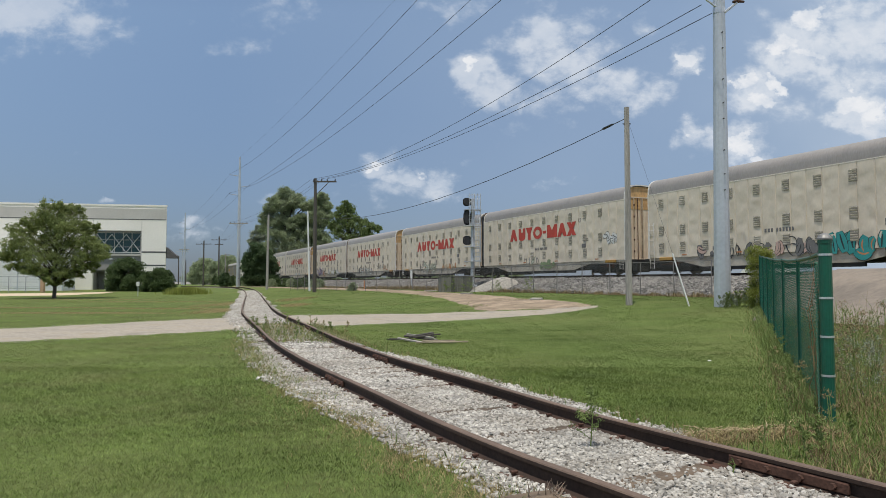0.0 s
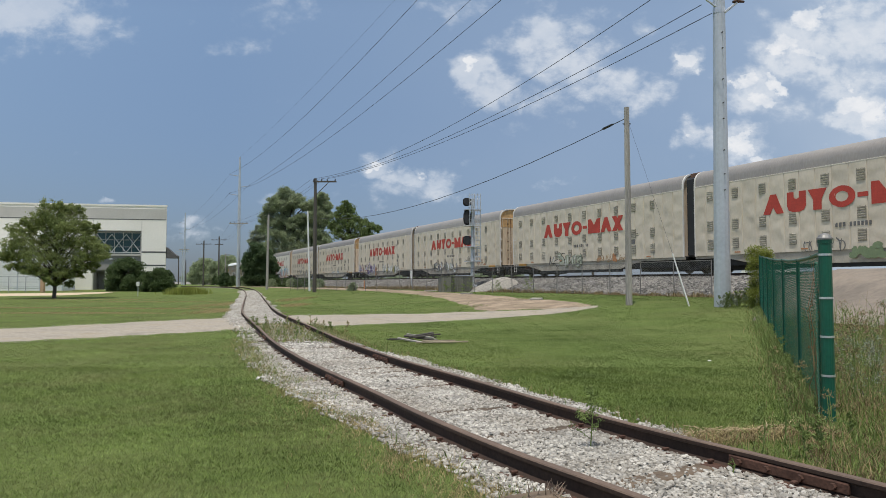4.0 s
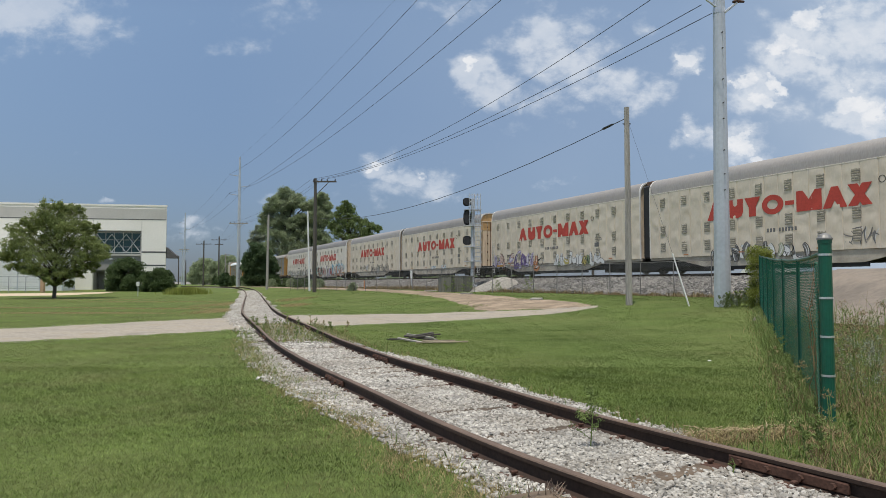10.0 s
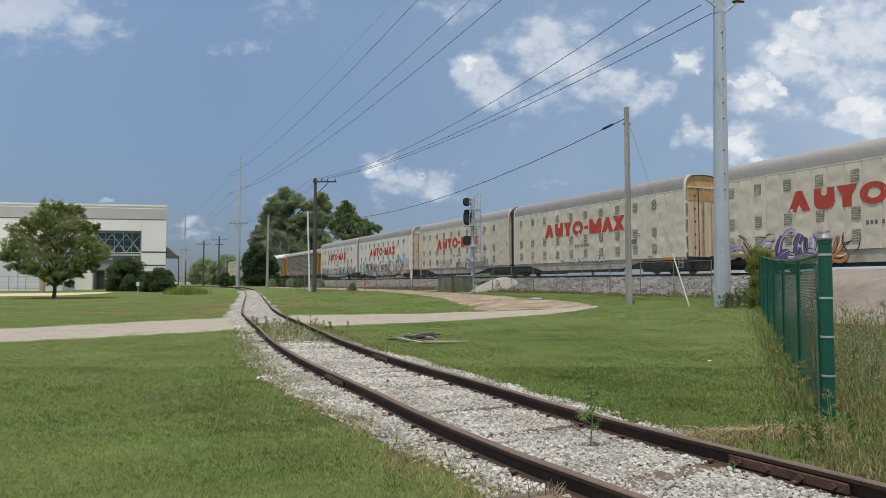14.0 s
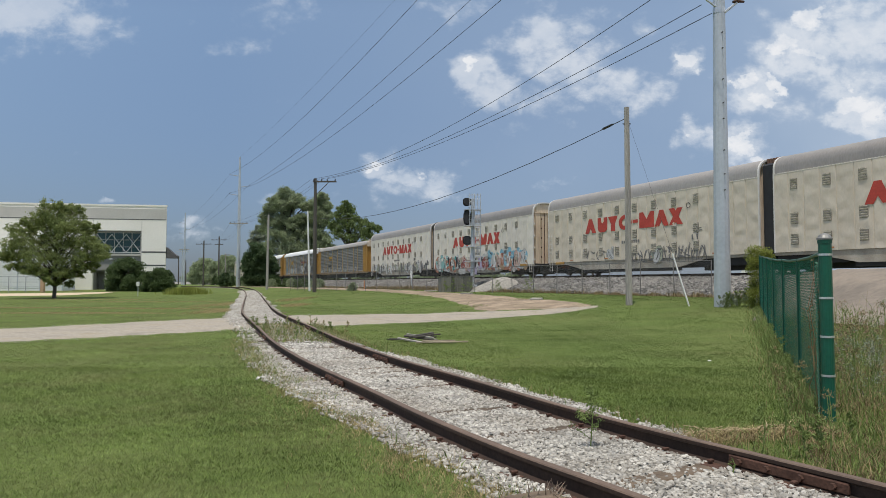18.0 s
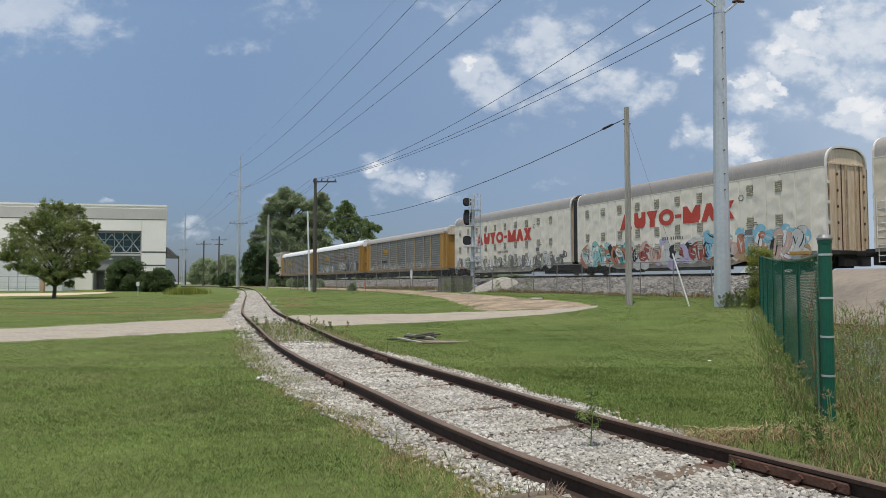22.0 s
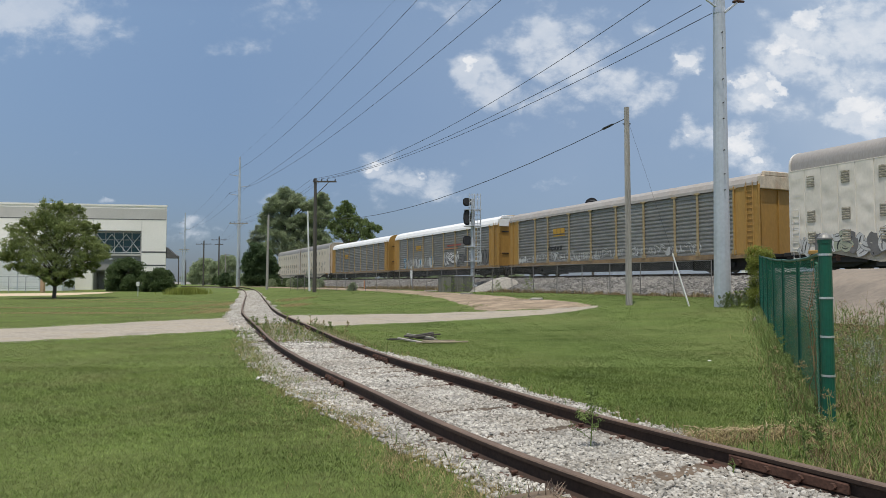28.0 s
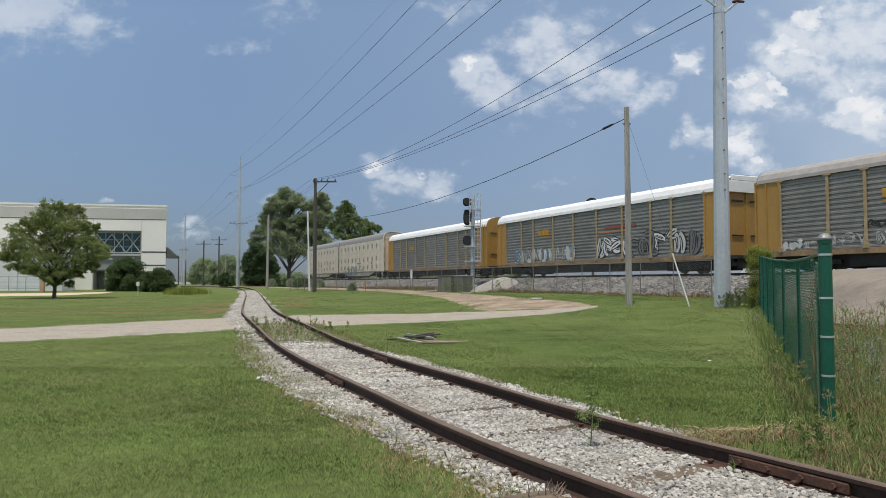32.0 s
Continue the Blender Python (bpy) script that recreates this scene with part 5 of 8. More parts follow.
def lobed_tree(name, x, y, z, lobes, leaf, size, dense, seed, label, deep=0.7, girth=0.2):
    """A trunk that forks into limbs, each limb ending in a lobe (across, up, radius) of leafy clumps."""
    rng = np.random.default_rng(seed)
    t = thing(name, label, "tree", pose(x, y, z))
    top = max(q[1] for q in lobes)
    wide = max(abs(q[0]) for q in lobes)
    part("trunk", Mesh().tube([(0, 0, -0.3), (0, 0, 0.1), (0.01 * top, 0, top * 0.3), (0, 0.01 * top, top * 0.6), (0, 0, top * 0.9)], [girth * 1.5, girth, girth * 0.8, girth * 0.45, girth * 0.1], 9), BARK, t)
    centres, spread = [], []
    limbs = Mesh()
    for a, b, r in lobes:
        reach = deep * math.sqrt(max(0.05, 1 - (a / (wide + 0.5)) ** 2)) * wide
        for d in ((0.0,) if reach < r else (-0.75, -0.2, 0.45)):
            c = Vector((a + rng.normal(0, 0.12) * r, d * reach + rng.normal(0, 0.2) * r, b + rng.normal(0, 0.15) * r))
            s0 = Vector((0, 0, max(top * 0.12, c.z - 0.7 * math.hypot(c.x, c.y) - 0.1 * top)))
            mid = s0.lerp(c, 0.55) + Vector((0, 0, 0.04 * top))
            limbs.tube([s0, mid, c], [girth * 0.34, girth * 0.2, girth * 0.06], 5, cap=False)
            n = max(5, int(13 * dense))
            for _ in range(n):
                g = rng.normal(size=3)
                g /= np.linalg.norm(g)
                g[2] = g[2] * 0.85 + 0.1
                q = g * r * rng.uniform(0.5, 1.05)
                centres.append((c.x + q[0], c.y + q[1], c.z + q[2]))
                spread.append(r * rng.uniform(0.22, 0.42))
                if _ % 4 == 0:
                    limbs.tube([c, centres[-1]], [girth * 0.06, girth * 0.02], 4, cap=False)
    part("limb", limbs, BARK, t)
    k = max(8, int(34 * dense))
    cs = np.repeat(np.array(centres), k, 0) + rng.normal(size=(len(centres) * k, 3)) * np.repeat(np.array(spread), k)[:, None] * np.array([0.6, 0.6, 0.45])
    v, f = leaf_cloud(cs, 1, 0.01, size, rng)
    part("crown", soup("crown", v, f, leaf), None, t)
    return t


lobed_tree("lawn_tree", -35.6, 64, 0.05, [(0.5, 8.2, 0.6), (1.3, 8.1, 0.5), (-0.1, 7.4, 0.7), (1.1, 7.1, 0.8), (0.3, 6.3, 0.9), (1.5, 6.1, 0.8), (-1.0, 6.9, 0.6), (-1.8, 6.5, 0.6), (-2.7, 6.2, 0.6), (2.7, 6.3, 0.6), (3.2, 6.5, 0.4), (-3.0, 5.1, 0.8), (-1.6, 5.3, 0.9), (0.0, 4.9, 1.0), (1.7, 4.9, 0.9), (3.1, 5.3, 0.7), (3.9, 4.5, 0.6), (-3.5, 4.0, 0.7), (-4.0, 3.6, 0.5), (-1.9, 3.9, 0.8), (-0.4, 3.6, 0.9), (1.4, 3.6, 0.9), (3.0, 3.9, 0.7), (4.3, 3.7, 0.5), (-2.7, 2.8, 0.5), (-1.4, 2.5, 0.6), (0.1, 2.2, 0.7), (1.7, 2.3, 0.6), (3.0, 2.8, 0.5), (0.6, 1.4, 0.4)], LEAF_A, 0.075, 1.5, 3, "broad lawn tree with uneven leafy shoulders", girth=0.17)
bush("round_bush", -40.3, 89, 0.25, 5.6, 4.3, LEAF_E, 0.11, 30000, 5, "dense dark clipped bush by the warehouse")
bush("round_bush", -35.2, 86, 0.2, 4.3, 3.0, LEAF_E, 0.1, 24000, 6, "low dense dark bush by the warehouse")
# trees beyond the train
lobed_tree("tall_tree", -36.5, 165, 0.7, [(-0.5, 21.3, 1.6), (-2.8, 19.5, 1.6), (1.7, 19.8, 1.7), (-4.4, 17.9, 1.3), (-0.8, 17.9, 1.9), (3.9, 18.5, 1.1), (-5.2, 15.5, 1.5), (-2.1, 15.2, 2.0), (1.2, 14.8, 1.7), (3.5, 15.5, 1.6), (-5.7, 13.1, 1.2), (-2.8, 12.2, 2.1), (0.5, 11.5, 2.0), (3.9, 12.2, 1.9), (-4.1, 9.1, 2.0), (-0.4, 8.2, 2.1), (3.2, 8.6, 2.1), (6.0, 10.2, 1.7), (6.6, 7.8, 1.9)], LEAF_B, 0.17, 2.3, 11, "tall dull olive tree behind the train", girth=0.5)
lobed_tree("tall_tree", -29.2, 163, 0.7, [(0.9, 20.5, 1.2), (-0.6, 19.0, 1.5), (2.0, 18.6, 1.2), (0.3, 16.9, 1.6), (2.3, 16.1, 1.2), (-1.0, 15.3, 1.6), (1.2, 14.7, 1.3), (-0.4, 12.7, 1.6), (1.6, 10.7, 1.5), (0.4, 8.7, 1.7), (3.1, 8.7, 1.2)], LEAF_B, 0.17, 2.3, 12, "tall dull olive tree behind the train", girth=0.42)
lobed_tree("tall_tree", -46.5, 175, 0.7, [(0.3, 14.1, 1.1), (-0.9, 12.7, 1.3), (1.3, 12.2, 1.4), (-0.1, 10.5, 1.6), (-1.4, 11.0, 0.9)], LEAF_P, 0.17, 1.8, 13, "smaller pale grey-green tree behind the train", girth=0.3)
lobed_tree("broadleaf_tree", -16.8, 125, 0.7, [(-0.4, 14.7, 0.6), (-1.1, 13.6, 0.8), (0.4, 13.6, 0.8), (-1.8, 12.4, 0.7), (-0.3, 12.1, 1.0), (1.2, 12.1, 0.9), (-2.6, 11.2, 0.7), (-3.1, 10.5, 0.6), (-1.2, 10.7, 1.1), (0.8, 10.5, 1.2), (2.6, 11.3, 0.9), (3.9, 10.8, 0.8), (5.1, 10.3, 0.6), (2.7, 9.9, 1.2), (-1.8, 9.4, 1.2), (0.4, 8.9, 1.3), (3.2, 8.5, 1.2)], LEAF_D, 0.14, 1.15, 14, "fresh green pointed tree behind the train", girth=0.3)
lobed_tree("dark_tree", -35.4, 135, 0.7, [(-0.6, 6.9, 1.3), (-2.1, 5.6, 1.1), (1.1, 6.0, 1.3), (-0.5, 4.7, 1.6), (1.9, 4.7, 1.1), (-2.4, 3.9, 1.0), (-1.6, 3.0, 1.3), (1.1, 3.2, 1.4), (2.8, 3.6, 0.8), (-1.8, 1.4, 1.2), (0.2, 1.2, 1.4), (2.0, 1.4, 1.2)], LEAF_C, 0.16, 2.0, 16, "dark dense small tree beside the track", girth=0.25)
for k, (x, y, h, w) in enumerate(((-82.0, 240, 8.6, 9.0), (-86.5, 246, 6.4, 6.0), (-71.4, 232, 9.4, 8.0), (-76.5, 236, 7.4, 7.0), (-64.0, 250, 8.5, 9.0))):
    tree("far_tree", x, y, 0.7, h, w, 0.6, LEAF_B, 0.3, 110, 60, 40 + k, "green roadside tree beyond the train's tail", spread=1.1, forks=2)
for k in range(16):
    tree("far_tree", -330 + k * 26 + RNG.uniform(-6, 6), 620 + RNG.uniform(-20, 20), 0.7, RNG.uniform(6, 9), RNG.uniform(22, 30), 0.5, LEAF_B, 1.2, 30, 50, 60 + k, "low hazy tree on the horizon", spread=3.0, forks=2)


# brush along the foot of the bank, under the trees
for k in range(26):
    d = 62 + k * 4.6
    p = main_at(d, 7.2 + 1.3 * math.sin(k * 2.3))
    bush("brush", p[0], p[1], float(land(p[0], p[1])) - 0.1, 2.6 + 0.9 * math.sin(k * 1.7), 1.3 + 0.5 * math.sin(k * 3.1) + 0.012 * (d - 62), LEAF_E if k % 3 else LEAF_B, 0.15, 1800, 400 + k, "low wild brush along the bank's foot")


# ---- fences ----
def wire_net(M, a, b, h0, h1, cell, r, mi=0, deep=0.0):
    """Woven diamond mesh between two upright lines, as thin crossing strips."""
    a, b = Vector(a), Vector(b)
    L = (b - a).length
    d = (b - a) / L
    H = h1 - h0
    nrm = d.cross(Vector((0, 0, 1))) * 0.004
    for sgn in (1, -1):
        s = -H
        while s < L:
            lo, hi = max(0.0, s), min(L, s + H)
            if hi > lo:
                if sgn > 0:
                    za, zb = h0 + (lo - s), h0 + (hi - s)
                else:
                    za, zb = h1 - (lo - s), h1 - (hi - s)
                p, q = a + d * lo, a + d * hi
                dz = r * 1.4
                M.add([(p.x + nrm.x * sgn, p.y + nrm.y * sgn, p.z + za - dz), (q.x + nrm.x * sgn, q.y + nrm.y * sgn, q.z + zb - dz), (q.x + nrm.x * sgn, q.y + nrm.y * sgn, q.z + zb + dz), (p.x + nrm.x * sgn, p.y + nrm.y * sgn, p.z + za + dz)],
                      [(0, 1, 2, 3)], mi)
                if deep:
                    k = nrm / 0.004 * deep
                    M.add([(p.x - k.x, p.y - k.y, p.z + za), (q.x - k.x, q.y - k.y, q.z + zb), (q.x + k.x, q.y + k.y, q.z + zb), (p.x + k.x, p.y + k.y, p.z + za)], [(0, 1, 2, 3)], mi)
            s += cell


def line_fence():
    t = thing("chain_link_fence", "grey chain-link fence with rusty posts beside the rails", "fence")
    p0, p1 = Vector((13.9, 36.1, 0)), Vector((-20.0, 89.5, 0))
    L = (p1 - p0).length
    d = (p1 - p0) / L
    n = int(L / 2.38)
    post = Mesh().tube([(0, 0, -0.2), (0, 0, 1.85)], 0.03, 7).data("post", FENCEGREY)
    rail = Mesh()
    net = Mesh()
    prev = None
    for i in range(n + 1):
        p = p0 + d * (i * 2.38)
        p.z = float(land(p.x, p.y)) + 0.06
        part("post", post, None, t, m=pose(p.x, p.y, p.z, random.uniform(-1.5, 1.5), random.uniform(-1.5, 1.5), 0))
        if prev is not None:
            part("top_rail", Mesh().tube([prev + Vector((0, 0, 1.82)), p + Vector((0, 0, 1.82))], 0.02, 5), FENCEGREY, t)
            wire_net(net, prev, p, 0.03, 1.8, 0.11, 0.0035)
        prev = p
    part("mesh", net, FENCEGREY, t, "grey woven wire mesh")


line_fence()


def green_fence():
    t = thing("green_fence", "dark green vinyl chain-link fence, overgrown at its foot", "fence")
    a, b = Vector((3.985, 7.27, 0)), Vector((10.9, 24.0, 0))
    a.z, b.z = float(land(a.x, a.y)), float(land(b.x, b.y))
    ends = [a, a.lerp(b, 0.18), a.lerp(b, 0.36), a.lerp(b, 0.54), a.lerp(b, 0.70), a.lerp(b, 0.85), b]
    for p in ends:
        p.z = float(np.interp(p.y, (7.27, 9.45, 12.7, 15.2, 24.0), (1.76, 1.74, 1.85, 1.93, 2.36))) - 1.76
    main = part("post", Mesh().tube([(0, 0, -0.2), (0, 0, 1.86)], 0.064, 16), GREEN, t, "thick green end post", pose(*ends[0]), smooth=False)
    part("collar", Mesh().tube([(0, 0, 1.85), (0, 0, 1.89)], [0.07, 0.07], 16), GREEN, main)
    part("cap", Mesh().tube([(0, 0, 1.887), (0, 0, 1.905), (0, 0, 1.913), (0, 0, 1.935), (0, 0, 1.951), (0, 0, 1.957)], [0.076, 0.076, 0.068, 0.054, 0.03, 0.006], 16), GALV, main, "weathered grey metal dome cap")
    for z in (0.47, 0.87, 1.27, 1.72):
        part("band", Mesh().tube([(0, 0, z), (0, 0, z + 0.022)], 0.068, 16), ALUM, main, "shiny tension band")
    post = Mesh().tube([(0, 0, -0.2), (0, 0, 1.78)], 0.027, 10).data("post", GREEN)
    net = Mesh()
    for p, q in zip(ends[:-1], ends[1:]):
        part("post", post, None, t, m=pose(*q))
        part("top_rail", Mesh().tube([p + Vector((0, 0, 1.76)), p.lerp(q, 0.5) + Vector((0, 0, 1.745)), q + Vector((0, 0, 1.76))], 0.021, 7), GREEN, t)
        wire_net(net, p, q, 0.04, 1.74, 0.075, 0.0023, deep=0.0013)
    part("mesh", net, GREENNET, t, "dark green woven mesh")
    # the mesh's loose end, folded back beside the end post
    fold = Mesh()
    p, q = ends[0], ends[0].lerp(ends[1], 0.22)
    for k, (dx, drop) in enumerate(((-0.05, 0.02), (-0.1, 0.06), (-0.03, 0.1))):
        wire_net(fold, p + Vector((dx, 0.02 * k, -drop)), q + Vector((-dx * 0.6, 0, -drop)), 0.1, 1.72, 0.06, 0.0026, deep=0.0016)
    part("mesh_fold", fold, GREENNET, t, "loose folded end of the mesh")


green_fence()


# ---- signal ----
def oval(w, h, y0, y1, x, z, n=20):
    """A thick oval plate facing along y."""
    M = Mesh()
    pts = [(x + w * math.copysign(abs(math.cos(a)) ** 0.75, math.cos(a)), z + h * math.copysign(abs(math.sin(a)) ** 0.75, math.sin(a))) for a in [2 * math.pi * k / n for k in range(n)]]
    M.add([(p, y0, q) for p, q in pts] + [(p, y1, q) for p, q in pts], [tuple(range(n)), tuple(range(2 * n - 1, n - 1, -1))] + [(k, (k + 1) % n, n + (k + 1) % n, n + k) for k in range(n)])
    return M


def signal():
    t = thing("signal_mast", "railway signal mast with three black heads and a caged ladder", "railway signal", pose(2.63, 62, 1.0))
    part("mast", Mesh().tube([(0, 0, -0.4), (0, 0, 7.9)], [0.19, 0.15], 10), STEEL, t)
    part("base", Mesh().box(-0.35, 0.35, -0.35, 0.35, -0.4, 0.25, 0.03), STEEL, t)
    for z, w, h in ((7.65, 0.38, 0.38), (6.25, 0.34, 0.68), (4.2, 0.39, 0.41)):
        hd = part("signal_head", oval(w * 0.7, h * 0.8, -0.3, 0.3, -0.48, z), BLACKPAINT, t, "black signal head")
        part("backing_plate", oval(w, h, 0.1, 0.14, -0.48, z), BLACKPAINT, hd)
        for k in ((0,) if h < 0.6 else (-1, 1)):
            part("hood", Mesh().tube([(-0.48, 0.3, z + k * h * 0.45), (-0.48, 0.62, z + k * h * 0.45)], [0.16, 0.15], 12), BLACKPAINT, hd)
        part("bracket", Mesh().tube([(-0.4, 0, z), (0, 0, z)], 0.05, 6), STEEL, t)
    for x, y, lo in ((0.18, -0.4, 2.3), (0.45, -0.45, 2.3), (0.72, -0.4, 2.3), (0.18, 0.4, 2.3), (0.72, 0.4, 2.3), (-0.3, -0.4, 5.5), (-0.3, 0.4, 5.5), (-0.05, -0.45, 5.5)):
        part("cage_post", Mesh().tube([(x, y, lo), (x, y, 8.35)], 0.024, 6), ALUM, t)
    for i in range(17):
        z = 2.4 + i * 0.365
        x0 = -0.3 if z > 5.4 else 0.18
        part("hoop", Mesh().tube([(x0, -0.4, z), (0.72, -0.4, z), (0.72, 0.4, z), (x0, 0.4, z), (x0, -0.4, z)], 0.019, 5), ALUM, t)
    for z in (2.3, 3.6, 5.45, 6.9):
        part("platform", Mesh().box(-0.75, 0.78, -0.42, 0.42, z, z + 0.05), ALUM, t)
    for i in range(20):
        z = 0.4 + i * 0.38
        part("rung", Mesh().tube([(0.25, -0.3, z), (0.65, -0.3, z)], 0.014, 5), ALUM, t)


signal()


def far_signal():
    t = thing("far_signal_mast", "dark signal head on a mast beyond the train", "railway signal", pose(12.9, 60, 0.75))
    part("mast", Mesh().tube([(0, 0, -0.5), (0, 0, 7.5)], 0.12, 8), DARKPOLE, t)
    hd = part("signal_head", Mesh().box(-0.25, 0.25, -0.2, 0.2, 6.6, 7.8, 0.06), BLACKPAINT, t)
    part("backing_plate", Mesh().tube([(0, 0.2, 7.45), (0, 0.25, 7.45)], 0.6, 20), BLACKPAINT, hd)


far_signal()


# ---- painted graffiti ----
def paint(name, col):
    return mat(name, col, 0.5, var=0.12, scale=2, fine=14)


PAINTS = {"black": paint("black_spray", (0.02, 0.02, 0.022)), "white": paint("white_spray", (0.66, 0.66, 0.64)), "teal": paint("teal_spray", (0.03, 0.26, 0.25)),
          "grey": paint("grey_spray", (0.16, 0.155, 0.15)), "red": paint("red_spray", (0.30, 0.07, 0.05)), "purple": paint("purple_spray", (0.14, 0.09, 0.24)),
          "yellow": paint("yellow_spray", (0.45, 0.38, 0.12)), "green": paint("green_spray", (0.20, 0.26, 0.14)), "blue": paint("blue_spray", (0.06, 0.20, 0.32)),
          "orange": paint("orange_spray", (0.48, 0.20, 0.08)), "pink": paint("pale_pink_spray", (0.52, 0.36, 0.30)), "sage": paint("sage_spray", (0.36, 0.38, 0.28)), "smear": paint("pale_paint_smear", (0.50, 0.50, 0.48)), "tan": paint("tan_spray", (0.40, 0.27, 0.16)), "seafoam": paint("seafoam_spray", (0.24, 0.46, 0.44)), "lilac": paint("lilac_spray", (0.42, 0.37, 0.52)), "rust": paint("rust_spray", (0.42, 0.17, 0.10)), "sky": paint("sky_blue_spray", (0.22, 0.45, 0.56))}


def ribbon(M, pts, w, y, mi):
    """A flat brush stroke in the side's plane."""
    n = len(pts)
    vs = []
    for i, (x, z) in enumerate(pts):
        a, b = pts[max(i - 1, 0)], pts[min(i + 1, n - 1)]
        dx, dz = b[0] - a[0], b[1] - a[1]
        L = math.hypot(dx, dz) or 1
        k = w * (0.6 + 0.4 * math.sin(math.pi * i / (n - 1)))
        vs += [(x - dz / L * k, y, z + dx / L * k), (x + dz / L * k, y, z - dx / L * k)]
    M.add(vs, [(2 * i, 2 * i + 1, 2 * i + 3, 2 * i + 2) for i in range(n - 1)], mi)


def graffiti(car, x0, x1, z0, z1, fills, outline, seed, side=-1.538, cell=1.1, shine=None, label="spray-painted graffiti in bubble shapes", fill_share=1.0, loops=1, outlined=True, line=0.022):
    """A row of interlocking fat strokes, each edged, filled and lit by a thin stroke."""
    r = random.Random(seed)
    M = Mesh()
    mats = [PAINTS[f] for f in fills] + [PAINTS[outline], PAINTS[shine or "white"]]
    no, ns = len(fills), len(fills) + 1
    h = z1 - z0
    cell = min(cell, h * 1.1) * 0.55
    n = max(2, round((x1 - x0) / cell))
    if not outlined:
        # a rolled-on ground coat with a wavering edge
        for k in range(no):
            a, b = x0 + (x1 - x0) * k / no - 0.2 * (k > 0), x0 + (x1 - x0) * (k + 1) / no + 0.2 * (k < no - 1)
            wave = [(a + (b - a) * j / 10, z0 + h * (0.44 + 0.05 * math.sin(j * 1.7 + k + seed))) for j in range(11)]
            ribbon(M, wave, h * 0.46, side - 0.0004 * k, k)
    for i in range(n):
        cx = x0 + (i + 0.5) * (x1 - x0) / n
        hue = r.randrange(no)
        filled = r.random() < fill_share
        for k in range(2 + r.randrange(3)):
            a = math.radians(r.choice((90, 84, 97, 70, 112, 15, -12, 165)) + r.uniform(-12, 12))
            steep = abs(math.sin(a))
            size = h * r.uniform(0.5, 0.85) * steep + cell * r.uniform(0.6, 1.2) * (1 - steep)
            turn = r.uniform(-2.0, 2.0)
            x, z = cx + r.uniform(-0.4, 0.4) * cell, z0 + h * r.uniform(0.42, 0.58) + (r.choice((-0.28, 0.0, 0.28)) * h if steep < 0.5 else 0)
            pts, a = [], a - turn / 2
            x, z = x - math.cos(a + turn / 2) * size / 2, z - math.sin(a + turn / 2) * size / 2
            for j in range(9):
                pts.append((x, min(z1, max(z0 + 0.04, z))))
                x, z, a = x + math.cos(a) * size / 8, z + math.sin(a) * size / 8, a + turn / 8
            y = side - 0.0022 * (k % 4) - 0.0007 * (i % 3)
            w = min(0.26, 0.15 * h + 0.03) * r.uniform(0.65, 1.1) * (1.0 if outlined else 2.2)
            if filled:
                if outlined:
                    ribbon(M, pts, w + line * 1.6, y, no)
                ribbon(M, pts, w, y - 0.0011, hue if r.random() < 0.75 else r.randrange(no))
                for _ in range(loops):
                    o = r.uniform(-0.5, 0.5) * w
                    ribbon(M, [(p + o, q + o) for p, q in pts[1:-1]], w * 0.16, y - 0.0018, ns if r.random() < 0.6 else no)
            else:
                ribbon(M, pts, line * 1.3, y, no)
                if k < loops:
                    ribbon(M, [(p + 0.06, q - 0.05) for p, q in pts[2:]], line, y - 0.0011, ns)
    part("graffiti", M.data("graffiti", *mats), None, car, label)


def bars(car, x, z, widths, h, material, side=-1.538):
    """Small markings, as plain bars."""
    for w in widths:
        part("marking", Mesh().box(x, x + w, side - 0.004, side, z, z + h), material, car)
        x += w + (h * 0.5 if w > 0.14 else 0.07)


MARK = paint("dark_marking", (0.15, 0.145, 0.14))
T = TRAIN
graffiti(T["m0"], 4.4, 12.4, 0.72, 1.85, ["grey", "pink", "grey"], "black", 1, cell=1.5, shine="grey", fill_share=0.7, label="dark grey sprayed angular graffiti")
graffiti(T["m0"], 12.6, 19.4, 0.6, 2.05, ["teal"], "black", 2, cell=1.25, shine="orange", label="teal bubble graffiti with black outlines")
graffiti(T["a0"], 18.2, 19.7, 2.1, 3.0, ["white"], "black", 3, cell=0.6, shine="black", label="black and white sprayed tag")
graffiti(T["a0"], 9.9, 12.0, 0.62, 1.25, ["green"], "green", 4, cell=1.2, shine="green")
graffiti(T["a0"], 7.4, 9.7, 0.9, 1.75, ["sage"], "grey", 5, cell=1.0, fill_share=0.1)
graffiti(T["a1"], 5.6, 10.0, 0.62, 1.75, ["sage"], "black", 6, cell=0.9, fill_share=0.4)
graffiti(T["a1"], 12.0, 15.5, 0.9, 1.6, ["orange", "tan"], "tan", 61, cell=1.0, fill_share=0.5, shine="tan")
graffiti(T["a2"], 5.1, 11.4, 0.62, 1.72, ["sage", "grey", "white"], "black", 7, cell=1.0, fill_share=0.8, loops=2)
graffiti(T["a2"], 13.6, 15.2, 1.1, 2.2, ["sage"], "grey", 8, cell=0.7, fill_share=0.1)
graffiti(T["a2"], 15.8, 17.6, 1.05, 1.9, ["pink"], "tan", 9, cell=0.7, fill_share=0.4, shine="red")
graffiti(T["a3"], 0.4, 8.6, 0.62, 2.15, ["lilac", "purple", "pink", "orange"], "black", 10, cell=1.15, loops=2, fill_share=0.85)
